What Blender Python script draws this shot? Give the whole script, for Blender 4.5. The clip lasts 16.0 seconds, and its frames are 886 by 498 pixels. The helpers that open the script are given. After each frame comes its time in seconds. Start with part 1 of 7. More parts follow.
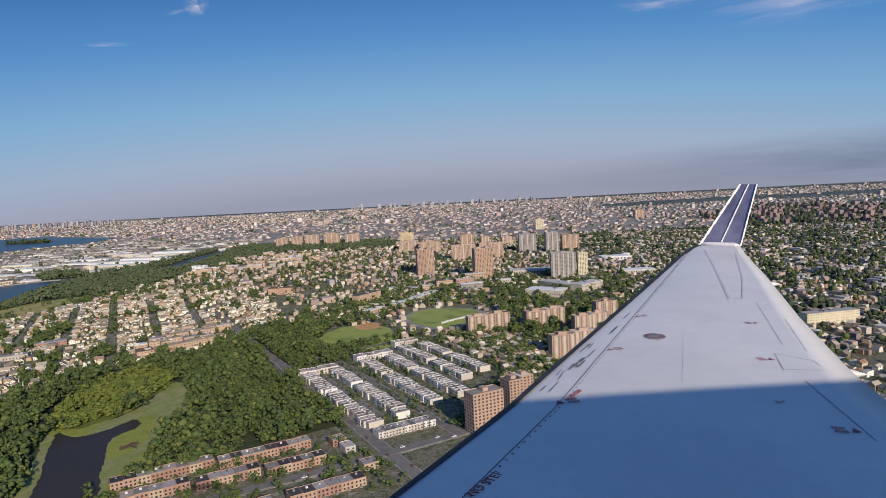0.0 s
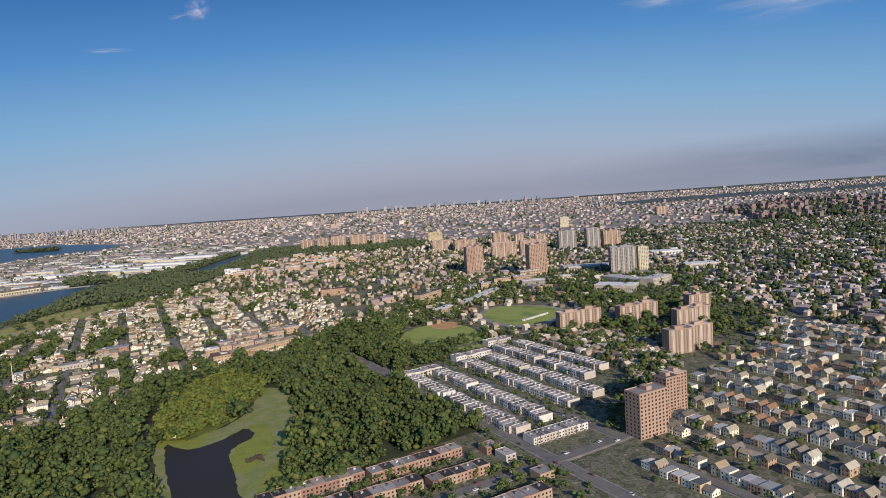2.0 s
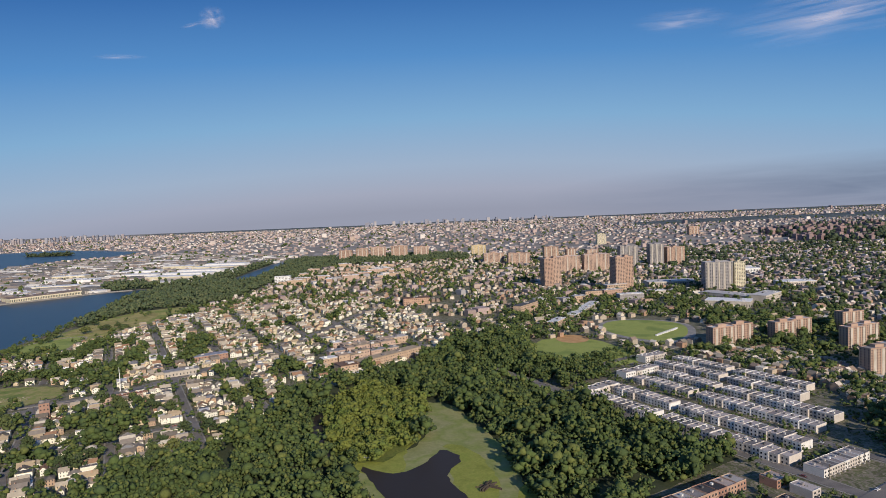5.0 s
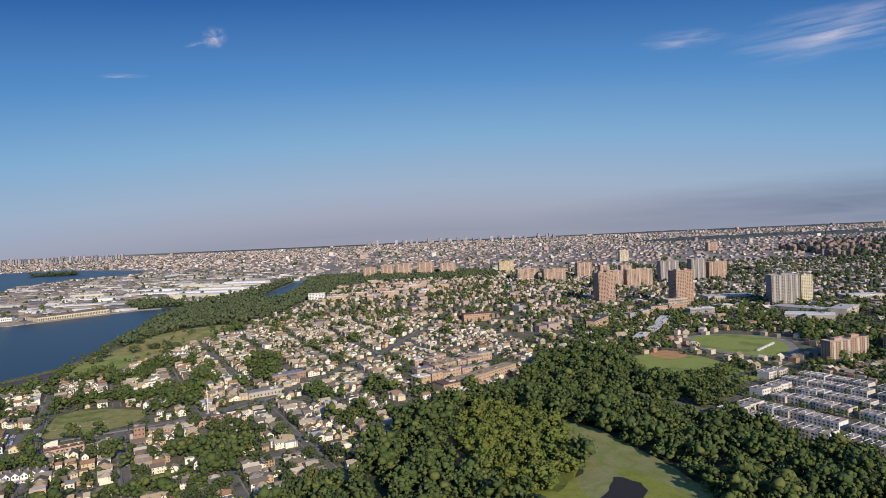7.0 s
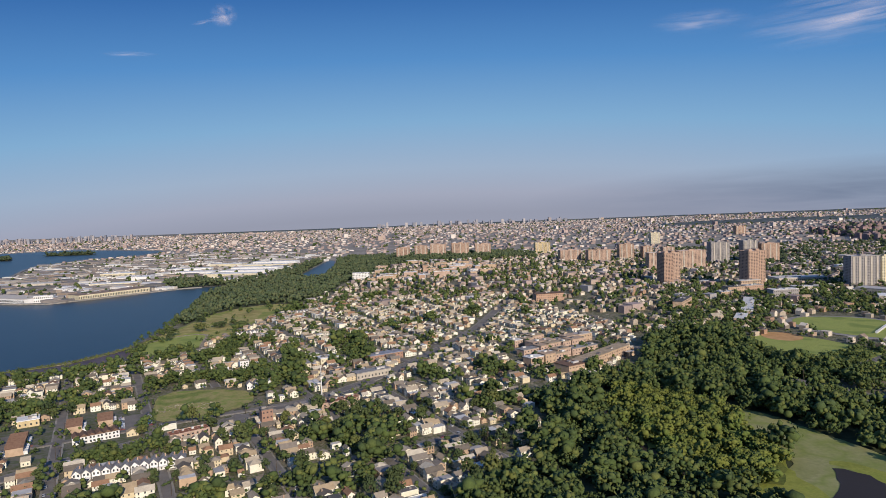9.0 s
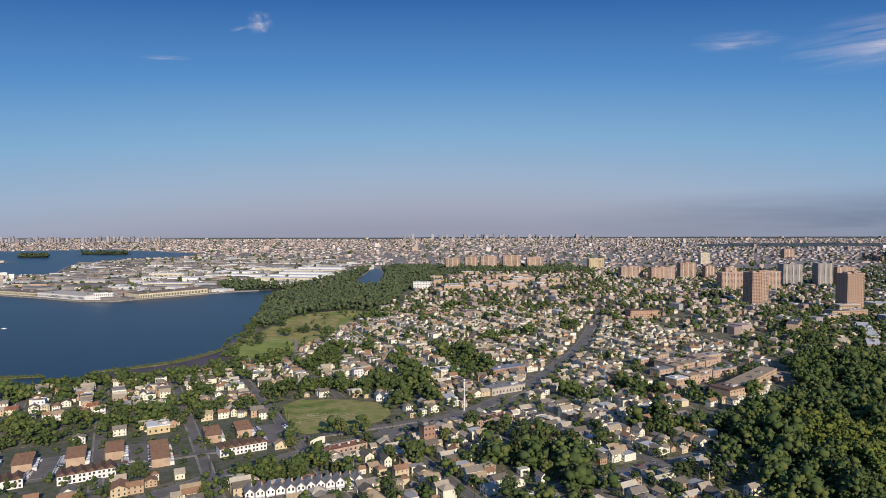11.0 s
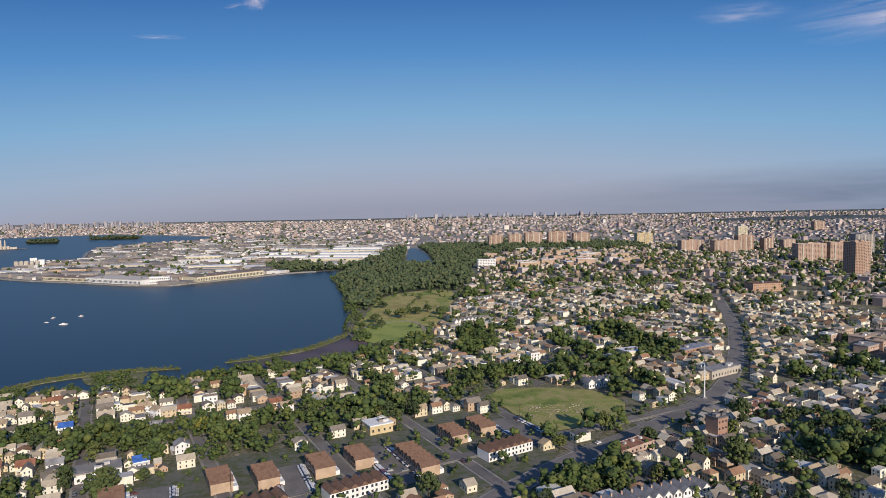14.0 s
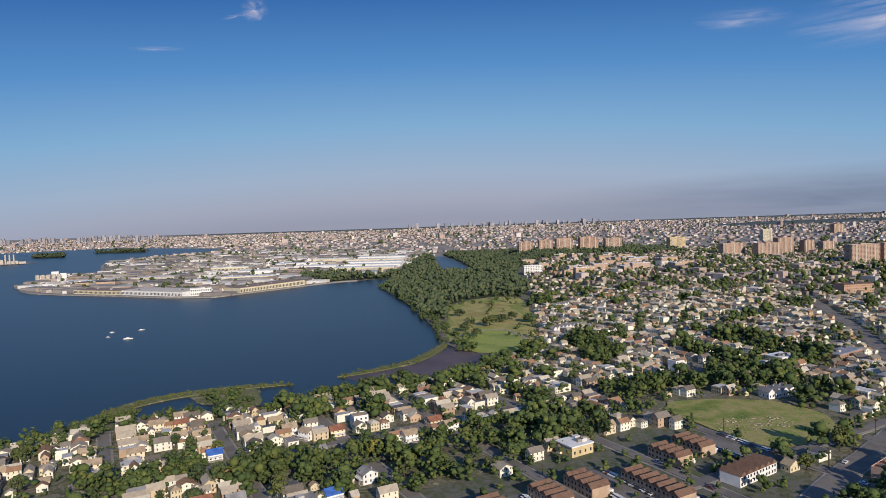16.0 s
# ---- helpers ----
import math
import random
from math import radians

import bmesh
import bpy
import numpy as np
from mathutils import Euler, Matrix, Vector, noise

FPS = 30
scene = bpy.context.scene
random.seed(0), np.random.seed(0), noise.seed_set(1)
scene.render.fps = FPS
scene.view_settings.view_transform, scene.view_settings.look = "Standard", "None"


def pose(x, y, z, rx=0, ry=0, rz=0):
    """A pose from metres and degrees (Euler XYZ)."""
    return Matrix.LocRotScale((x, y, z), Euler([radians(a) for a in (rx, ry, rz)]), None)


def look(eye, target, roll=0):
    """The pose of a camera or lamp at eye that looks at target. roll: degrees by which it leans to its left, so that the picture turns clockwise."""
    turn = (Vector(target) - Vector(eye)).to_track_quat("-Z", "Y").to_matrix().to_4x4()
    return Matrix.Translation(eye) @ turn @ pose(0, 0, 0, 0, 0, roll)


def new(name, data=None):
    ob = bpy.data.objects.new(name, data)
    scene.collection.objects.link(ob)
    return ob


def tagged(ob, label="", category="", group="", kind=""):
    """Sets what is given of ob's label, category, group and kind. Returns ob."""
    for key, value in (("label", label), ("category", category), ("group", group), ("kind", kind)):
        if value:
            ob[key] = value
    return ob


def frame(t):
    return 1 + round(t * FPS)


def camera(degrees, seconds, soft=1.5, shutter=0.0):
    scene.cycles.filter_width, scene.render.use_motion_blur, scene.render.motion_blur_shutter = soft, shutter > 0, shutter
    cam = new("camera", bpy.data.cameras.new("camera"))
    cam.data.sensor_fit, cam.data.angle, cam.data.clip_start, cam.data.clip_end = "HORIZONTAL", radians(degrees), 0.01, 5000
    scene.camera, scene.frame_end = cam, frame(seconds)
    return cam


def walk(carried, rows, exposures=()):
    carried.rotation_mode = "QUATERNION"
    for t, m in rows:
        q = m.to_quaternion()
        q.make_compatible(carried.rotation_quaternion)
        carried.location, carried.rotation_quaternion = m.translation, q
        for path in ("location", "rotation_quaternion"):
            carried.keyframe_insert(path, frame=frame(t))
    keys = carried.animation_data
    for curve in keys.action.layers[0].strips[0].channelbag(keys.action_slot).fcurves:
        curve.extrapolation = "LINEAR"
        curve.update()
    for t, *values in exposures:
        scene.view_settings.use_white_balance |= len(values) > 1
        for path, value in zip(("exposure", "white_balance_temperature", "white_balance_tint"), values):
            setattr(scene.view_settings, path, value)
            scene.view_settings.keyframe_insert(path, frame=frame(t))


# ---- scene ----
from mathutils import geometry, noise

cam = camera(68.9, 16.0, 0.8)
# seconds, x, y, z, yaw, pitch, roll
PATH = [
    (0, 0.00, 0.00, 117.89, 3.51, -5.27, 2.87),
    (0.5, -18.09, 5.98, 116.45, 3.44, -4.85, 2.88),
    (1, -36.16, 11.97, 115.03, 3.29, -4.92, 3.10),
    (1.5, -54.21, 17.98, 113.61, 3.14, -5.05, 3.62),
    (2, -72.24, 24.01, 112.21, 3.10, -5.03, 3.86),
    (2.5, -90.25, 30.05, 110.82, 3.03, -4.65, 3.65),
    (3, -108.24, 36.10, 109.44, 2.95, -4.51, 3.56),
    (3.5, -126.22, 42.17, 108.07, 2.92, -4.58, 3.59),
    (4, -144.18, 48.26, 106.72, 2.85, -4.35, 3.19),
    (4.2, -151.35, 50.69, 106.18, 2.56, -3.90, 2.29),
    (6.3, -226.53, 76.43, 100.62, 2.36, -3.00, 3.16),
    (6.5, -233.68, 78.90, 100.10, 1.96, -2.39, 3.70),
    (7, -251.52, 85.07, 98.82, 1.86, -1.73, 2.51),
    (7.5, -269.35, 91.26, 97.54, 2.37, -1.84, 2.81),
    (8, -287.15, 97.47, 96.27, 2.43, -1.93, 3.38),
    (8.5, -304.94, 103.68, 95.02, 2.56, -2.09, 3.94),
    (9, -322.71, 109.92, 93.78, 1.85, -3.16, 2.11),
    (9.2, -329.81, 112.42, 93.28, 2.10, -3.82, 2.35),
    (11.3, -404.21, 138.78, 88.21, 3.32, -1.82, -0.06),
    (11.5, -411.28, 141.31, 87.73, 3.42, -2.04, 0.26),
    (12, -428.93, 147.63, 86.56, 3.65, -2.72, -0.49),
    (12.5, -446.57, 153.97, 85.40, 3.40, -3.03, -0.20),
    (13, -464.19, 160.32, 84.25, 2.94, -3.48, 0.81),
    (13.5, -481.79, 166.69, 83.11, 2.63, -3.60, 1.02),
    (14, -499.37, 173.07, 81.98, 2.15, -3.64, 1.04),
    (14.5, -516.94, 179.47, 80.86, 1.90, -3.53, 1.15),
    (15, -534.48, 185.88, 79.75, 1.69, -3.35, 1.04),
    (15.5, -552.01, 192.31, 78.66, 1.17, -2.92, 0.98),
    (16, -569.51, 198.75, 77.58, 1.36, -2.77, 1.83),
]
walk(cam, [(t, pose(x, y, z, 90 + pitch, roll, yaw)) for t, x, y, z, yaw, pitch, roll in PATH])

# ---- world and sun ----
SUN_FROM = Vector((0.44, -0.90, 0.42)).normalized()
SUN_UP = math.asin(SUN_FROM.z)
scene.view_settings.exposure = 0.0

world = bpy.data.worlds.new("sky")
scene.world = world
world.use_nodes = True


def link_world():
    nt = world.node_tree
    nt.nodes.clear()
    n, l = nt.nodes.new, nt.links.new
    out, bg = n("ShaderNodeOutputWorld"), n("ShaderNodeBackground")
    sky = n("ShaderNodeTexSky")
    sky.sky_type = "NISHITA"
    sky.sun_disc = False
    sky.sun_elevation = SUN_UP
    sky.sun_rotation = math.atan2(SUN_FROM.x, SUN_FROM.y)
    sky.air_density, sky.dust_density, sky.ozone_density = 1.0, 2.0, 2.0
    dim = n("ShaderNodeVectorMath")
    dim.operation = "SCALE"
    dim.inputs["Scale"].default_value = 0.07
    l(sky.outputs[0], dim.inputs[0])
    coord = n("ShaderNodeTexCoord")
    split = n("ShaderNodeSeparateXYZ")
    l(coord.outputs["Generated"], split.inputs[0])
    ramp = n("ShaderNodeValToRGB")
    stops = [(0.0, (0.33, 0.35, 0.45)), (0.03, (0.38, 0.41, 0.53)), (0.07, (0.35, 0.45, 0.61)), (0.14, (0.22, 0.42, 0.66)),
             (0.23, (0.088, 0.27, 0.59)), (0.34, (0.020, 0.118, 0.39)), (0.75, (0.065, 0.145, 0.36))]
    while len(ramp.color_ramp.elements) < len(stops):
        ramp.color_ramp.elements.new(0.5)
    for e, (p, c) in zip(ramp.color_ramp.elements, stops):
        e.position, e.color = p, (*c, 1)
    # lens vignetting put into the sky colour: deeper to both sides, most to the east
    side, east, height = n("ShaderNodeMath"), n("ShaderNodeMath"), n("ShaderNodeMath")
    side.operation, east.operation, height.operation = "MULTIPLY_ADD", "MULTIPLY", "ADD"
    l(split.outputs["X"], side.inputs[0])
    side.inputs[1].default_value, side.inputs[2].default_value = 0.13, 0.012
    l(split.outputs["X"], east.inputs[0])
    l(side.outputs[0], east.inputs[1])
    l(split.outputs["Z"], height.inputs[0])
    l(east.outputs[0], height.inputs[1])
    l(height.outputs[0], ramp.inputs[0])
    mix = n("ShaderNodeMix")
    mix.data_type = "RGBA"
    mix.inputs[0].default_value = 0.92
    l(dim.outputs[0], mix.inputs[6])
    l(ramp.outputs[0], mix.inputs[7])
    # a low streaky haze bank over the eastern horizon
    turn = n("ShaderNodeMapping")
    turn.inputs["Rotation"].default_value = (0.0, 0.35, 0.45)
    turn.inputs["Scale"].default_value = (3.0, 3.0, 26.0)
    l(coord.outputs["Generated"], turn.inputs[0])
    streak = n("ShaderNodeTexNoise")
    streak.inputs["Scale"].default_value = 3.2
    streak.inputs["Detail"].default_value = 8
    streak.inputs["Distortion"].default_value = 0.5
    l(turn.outputs[0], streak.inputs["Vector"])
    last = mix.outputs[2]
    for place, size, low, high, colour in (((0.62, 0.80, 0.010), (0.50, 0.7, 0.044), -0.35, 0.62, (0.165, 0.21, 0.31)),):
        off, squash, far, soft, thin, both, cloud = (n(k) for k in ("ShaderNodeVectorMath", "ShaderNodeVectorMath", "ShaderNodeVectorMath", "ShaderNodeMapRange", "ShaderNodeMapRange", "ShaderNodeMath", "ShaderNodeMix"))
        off.operation, squash.operation, far.operation, both.operation = "SUBTRACT", "DIVIDE", "LENGTH", "MULTIPLY"
        l(coord.outputs["Generated"], off.inputs[0])
        off.inputs[1].default_value, squash.inputs[1].default_value = place, size
        l(off.outputs[0], squash.inputs[0])
        l(squash.outputs[0], far.inputs[0])
        soft.inputs[1].default_value, soft.inputs[2].default_value, soft.inputs[3].default_value, soft.inputs[4].default_value = 0.1, 1.1, 1.0, 0.0
        l(far.outputs["Value"], soft.inputs[0])
        thin.inputs[1].default_value, thin.inputs[2].default_value = low, high
        l(streak.outputs[0], thin.inputs[0])
        l(soft.outputs[0], both.inputs[0])
        l(thin.outputs[0], both.inputs[1])
        cloud.data_type = "RGBA"
        cloud.inputs[7].default_value = (*colour, 1)
        l(both.outputs[0], cloud.inputs[0])
        l(last, cloud.inputs[6])
        last = cloud.outputs[2]
    l(last, bg.inputs[0])
    l(bg.outputs[0], out.inputs[0])


link_world()
sun = new("sun", bpy.data.lights.new("sun", "SUN"))
sun.data.energy, sun.data.angle, sun.data.color = 4.35, radians(0.6), (1.0, 0.875, 0.735)
sun.matrix_world = look((0, 0, 600), Vector((0, 0, 600)) - SUN_FROM)


# ---- materials ----
def material(name, colours, rough=0.85, scale=0.3, fine=3.0, bump=0.25, by="none", spread=0.35, metal=0.0, spec=0.3, detail=4):
    """A surface of mixed colours: patches at one scale, grain at a finer one, a tone that varies from object or island to the next."""
    m = bpy.data.materials.new(name)
    m.use_nodes = True
    nt = m.node_tree
    n, l = nt.nodes.new, nt.links.new
    b = nt.nodes["Principled BSDF"]
    b.inputs["Roughness"].default_value, b.inputs["Metallic"].default_value = rough, metal
    b.inputs["Specular IOR Level"].default_value = spec
    geo = n("ShaderNodeNewGeometry")
    patch, grain = n("ShaderNodeTexNoise"), n("ShaderNodeTexNoise")
    patch.inputs["Scale"].default_value, patch.inputs["Detail"].default_value = scale, detail
    grain.inputs["Scale"].default_value, grain.inputs["Detail"].default_value = fine, 3
    for t in (patch, grain):
        l(geo.outputs["Position"], t.inputs["Vector"])
    ramp = n("ShaderNodeValToRGB")
    k = len(colours)
    while len(ramp.color_ramp.elements) < k:
        ramp.color_ramp.elements.new(0.5)
    for i, (e, c) in enumerate(zip(ramp.color_ramp.elements, colours)):
        e.position, e.color = (i + 0.5) / k, (*c, 1)
    if by == "none":
        spreadout = n("ShaderNodeMapRange")
        spreadout.inputs[1].default_value, spreadout.inputs[2].default_value = 0.3, 0.7
        l(patch.outputs[0], spreadout.inputs[0])
        l(spreadout.outputs[0], ramp.inputs[0])
    else:
        ramp.color_ramp.interpolation = "CONSTANT"
        for i, e in enumerate(ramp.color_ramp.elements):
            e.position = i / k
        if by == "tone":
            kept = n("ShaderNodeAttribute")
            kept.attribute_name = "tone"
            l(kept.outputs["Fac"], ramp.inputs[0])
        else:
            l(n("ShaderNodeObjectInfo").outputs["Random"] if by == "object" else geo.outputs["Random Per Island"], ramp.inputs[0])
    add = n("ShaderNodeMath")
    add.operation = "ADD"
    l(patch.outputs[0], add.inputs[0])
    l(grain.outputs[0], add.inputs[1])
    tone = n("ShaderNodeMapRange")
    tone.inputs[1].default_value, tone.inputs[2].default_value = 0.6, 1.4
    tone.inputs[3].default_value, tone.inputs[4].default_value = 1 - spread, 1 + spread
    l(add.outputs[0], tone.inputs[0])
    mul = n("ShaderNodeVectorMath")
    mul.operation = "SCALE"
    l(ramp.outputs[0], mul.inputs[0])
    l(tone.outputs[0], mul.inputs["Scale"])
    l(mul.outputs[0], b.inputs["Base Color"])
    if bump:
        bm_ = n("ShaderNodeBump")
        bm_.inputs["Strength"].default_value, bm_.inputs["Distance"].default_value = bump, 0.15
        l(grain.outputs[0], bm_.inputs["Height"])
        l(bm_.outputs[0], b.inputs["Normal"])
    return m


M_GROUND = material("town_ground", [(0.16, 0.14, 0.105), (0.08, 0.095, 0.035), (0.22, 0.19, 0.15), (0.09, 0.105, 0.04), (0.25, 0.215, 0.17)], 0.95, 0.22, 1.7, 0.3)
# Distance haze put into the ground colour: paler than the town's.
M_FAR_GROUND = material("far_ground_hazed", [(0.30, 0.26, 0.23), (0.24, 0.22, 0.18), (0.34, 0.30, 0.27), (0.20, 0.20, 0.14)], 0.95, 0.02, 0.2, 0)
M_GRASS = material("grass", [(0.230, 0.291, 0.065), (0.313, 0.348, 0.087), (0.265, 0.306, 0.073)], 0.9, 0.05, 1.5, 0.4, spread=0.25)
M_LOT = material("lot_weeds", [(0.168, 0.224, 0.050), (0.246, 0.269, 0.067), (0.325, 0.280, 0.112), (0.190, 0.235, 0.050)], 0.95, 0.09, 1.6, 0.5, spread=0.4)
M_RUBBLE = material("rubble", [(0.34, 0.29, 0.20), (0.28, 0.23, 0.16), (0.44, 0.39, 0.30)], 0.95, 0.8, 3.0, 0.4, spread=0.25)
M_MARSH = material("marsh_grass", [(0.324, 0.324, 0.078), (0.216, 0.264, 0.060), (0.408, 0.336, 0.120), (0.240, 0.276, 0.060)], 0.95, 0.035, 0.9, 0.6, spread=0.4)
M_SPIT = material("spit_turf", [(0.13, 0.14, 0.05), (0.20, 0.19, 0.09), (0.10, 0.12, 0.04), (0.24, 0.21, 0.14)], 0.95, 0.25, 1.5, 0.6, spread=0.4)
M_REED = material("reeds", [(0.112, 0.145, 0.028), (0.155, 0.172, 0.036), (0.090, 0.122, 0.026)], 0.95, 0.10, 1.1, 0.8, spread=0.45)
M_ALGAE = material("algae", [(0.252, 0.263, 0.095), (0.297, 0.293, 0.129), (0.207, 0.241, 0.062), (0.274, 0.274, 0.112)], 0.8, 0.045, 0.7, 0.2, spread=0.2)
M_SCUM = material("duckweed", [(0.24, 0.265, 0.045), (0.27, 0.285, 0.055), (0.215, 0.245, 0.042)], 0.85, 0.12, 1.2, 0.2, spread=0.25)
M_DRYGRASS = material("dry_grass", [(0.366, 0.299, 0.104), (0.305, 0.287, 0.085), (0.403, 0.323, 0.128), (0.268, 0.268, 0.073)], 0.95, 0.06, 1.0, 0.5, spread=0.35)
M_MUD = material("mud_flat", [(0.098, 0.076, 0.085), (0.134, 0.102, 0.102), (0.080, 0.071, 0.085)], 0.6, 0.03, 0.5, 0.1, spread=0.2, spec=0.25)
M_COURT = material("court_ground", [(0.10, 0.115, 0.05), (0.15, 0.145, 0.125), (0.085, 0.105, 0.045), (0.13, 0.125, 0.11)], 0.95, 0.16, 1.6, 0.3, spread=0.25)
M_DIRT = material("infield_dirt", [(0.52, 0.29, 0.12), (0.56, 0.33, 0.15)], 0.95, 0.2, 2.0, 0.2, spread=0.15)
M_ROAD = material("asphalt", [(0.17, 0.155, 0.14), (0.21, 0.19, 0.17), (0.145, 0.135, 0.125)], 0.9, 0.08, 2.5, 0.15, spread=0.25)
M_PAVE = material("concrete_pavement", [(0.30, 0.28, 0.25), (0.24, 0.23, 0.21), (0.35, 0.32, 0.28)], 0.9, 0.15, 2.0, 0.15, spread=0.2)
M_YARD = material("harbour_yard", [(0.24, 0.21, 0.18), (0.17, 0.155, 0.14), (0.31, 0.275, 0.235), (0.20, 0.18, 0.155)], 0.95, 0.02, 0.4, 0, spread=0.3)
M_ROCK = material("shore_rock", [(0.20, 0.18, 0.15), (0.10, 0.09, 0.08), (0.28, 0.26, 0.22)], 0.95, 0.5, 2.0, 0.8)
M_LEAF = material("leaves", [(0.063, 0.086, 0.031), (0.078, 0.103, 0.034), (0.090, 0.112, 0.037), (0.066, 0.090, 0.032), (0.116, 0.131, 0.039), (0.053, 0.078, 0.030)], 0.85, 0.6, 2.2, 0.8, by="object", spread=0.34)
M_WOODS = material("woods_leaves", [(0.063, 0.094, 0.026), (0.080, 0.112, 0.031), (0.091, 0.120, 0.033), (0.064, 0.094, 0.031), (0.121, 0.140, 0.037), (0.054, 0.080, 0.025)], 0.88, 0.05, 1.7, 0.8, by="island", spread=0.30)
M_BARK = material("bark", [(0.10, 0.08, 0.06), (0.07, 0.055, 0.045)], 0.95, 2.0, 8.0, 0.6)
M_SIDING = material("house_siding", [(0.792, 0.757, 0.623), (0.831, 0.805, 0.683), (0.653, 0.563, 0.384), (0.772, 0.718, 0.563), (0.514, 0.369, 0.248), (0.831, 0.795, 0.666), (0.594, 0.485, 0.324), (0.811, 0.776, 0.649), (0.435, 0.310, 0.213), (0.732, 0.718, 0.615)], 0.8, 0.6, 4.0, 0.1, by="object", spread=0.15)
M_SHINGLE = material("roof_shingle", [(0.226, 0.196, 0.164), (0.370, 0.314, 0.241), (0.154, 0.132, 0.108), (0.432, 0.372, 0.285), (0.298, 0.176, 0.108), (0.514, 0.461, 0.371), (0.391, 0.304, 0.198)], 0.95, 0.7, 5.0, 0.3, by="object", spread=0.25)
M_FLATROOF = material("flat_roof", [(0.55, 0.53, 0.50), (0.38, 0.36, 0.34), (0.10, 0.10, 0.10), (0.66, 0.65, 0.62), (0.28, 0.25, 0.23), (0.48, 0.46, 0.44), (0.16, 0.15, 0.15)], 0.9, 0.35, 3.0, 0.2, by="object", spread=0.25)
M_BRICK = material("red_brick", [(0.42, 0.27, 0.19), (0.50, 0.36, 0.26), (0.36, 0.22, 0.16), (0.46, 0.30, 0.21)], 0.9, 0.5, 6.0, 0.15, by="object", spread=0.18)
M_TOWERBRICK = material("tower_brick", [(0.44, 0.30, 0.22), (0.42, 0.28, 0.205), (0.47, 0.33, 0.25)], 0.9, 0.25, 4.0, 0.1, by="object", spread=0.14)
M_CONCRETE = material("pale_concrete", [(0.46, 0.41, 0.34), (0.52, 0.47, 0.40)], 0.9, 0.25, 3.0, 0.1, spread=0.15)
M_GREYWALL = material("grey_panel", [(0.34, 0.32, 0.31), (0.28, 0.26, 0.25)], 0.85, 0.25, 3.0, 0.1, spread=0.15)
M_CREAM = material("cream_panel", [(0.62, 0.55, 0.38), (0.66, 0.60, 0.44)], 0.85, 0.25, 3.0, 0.1, spread=0.12)
M_YELLOW = material("yellow_brick", [(0.58, 0.46, 0.26), (0.62, 0.50, 0.30)], 0.85, 0.25, 3.0, 0.1, spread=0.12)
M_WHITE = material("white_paint", [(0.76, 0.75, 0.72), (0.80, 0.79, 0.77)], 0.7, 0.4, 3.0, 0.05, spread=0.1)
M_PALE = material("pale_render", [(0.66, 0.63, 0.58), (0.58, 0.52, 0.45), (0.72, 0.70, 0.66), (0.50, 0.45, 0.40)], 0.85, 0.4, 3.0, 0.1, by="object", spread=0.15)
M_TERRACEROOF = material("terrace_roof", [(0.351, 0.311, 0.290), (0.270, 0.236, 0.223), (0.459, 0.405, 0.378), (0.162, 0.151, 0.146), (0.405, 0.358, 0.338)], 0.9, 0.35, 3.0, 0.2, by="object", spread=0.25)
M_BROWNROOF = material("brown_roof", [(0.165, 0.098, 0.068), (0.20, 0.122, 0.085), (0.145, 0.086, 0.06)], 0.95, 0.5, 4.0, 0.3, spread=0.25)
M_TAN = material("tan_wall", [(0.46, 0.33, 0.23), (0.50, 0.37, 0.26)], 0.85, 0.4, 3.0, 0.1, spread=0.15)
M_GLASS = material("window_glass", [(0.030, 0.035, 0.045), (0.05, 0.055, 0.065)], 0.12, 0.8, 2.0, 0, spread=0.3, spec=0.6)
# Mixed brick and render tones, lightened and pinked in place of aerial haze.
M_FARWALL = material("far_city_wall", [(0.431, 0.335, 0.305), (0.321, 0.249, 0.224), (0.530, 0.455, 0.407), (0.354, 0.271, 0.245), (0.663, 0.606, 0.550), (0.266, 0.217, 0.204), (0.442, 0.347, 0.285), (0.364, 0.347, 0.346)], 0.9, 0.05, 0.8, 0, by="island", spread=0.2)
M_INDUSTRY = material("warehouse_roof", [(0.66, 0.64, 0.60), (0.30, 0.26, 0.23), (0.22, 0.20, 0.19), (0.74, 0.72, 0.68), (0.34, 0.27, 0.21), (0.16, 0.155, 0.15), (0.44, 0.40, 0.35), (0.26, 0.24, 0.23)], 0.9, 0.05, 0.8, 0, by="island", spread=0.2)
M_TOWNSTUFF = material("town_house_mix", [(0.582, 0.510, 0.414), (0.374, 0.280, 0.202), (0.458, 0.380, 0.285), (0.260, 0.200, 0.156), (0.666, 0.600, 0.497), (0.354, 0.230, 0.156), (0.395, 0.340, 0.267), (0.218, 0.190, 0.156)], 0.9, 0.3, 2.0, 0.1, by="island", spread=0.2)
M_CAR = material("car_paint", [(0.62, 0.62, 0.62), (0.05, 0.05, 0.055), (0.75, 0.75, 0.74), (0.70, 0.69, 0.67), (0.26, 0.26, 0.27), (0.74, 0.73, 0.72), (0.20, 0.06, 0.055), (0.42, 0.42, 0.42)], 0.3, 1.0, 3.0, 0, by="object", spread=0.05, spec=0.6)
M_ROWROOF = material("row_roof", [(0.30, 0.28, 0.27), (0.045, 0.045, 0.05), (0.38, 0.35, 0.33), (0.07, 0.065, 0.065), (0.24, 0.22, 0.21), (0.40, 0.33, 0.29)], 0.9, 0.35, 3.0, 0.2, by="object", spread=0.25)
M_ROWBRICK = material("orange_brick", [(0.37, 0.225, 0.165), (0.42, 0.275, 0.20), (0.33, 0.19, 0.14), (0.46, 0.34, 0.24)], 0.9, 0.5, 6.0, 0.15, by="object", spread=0.18)
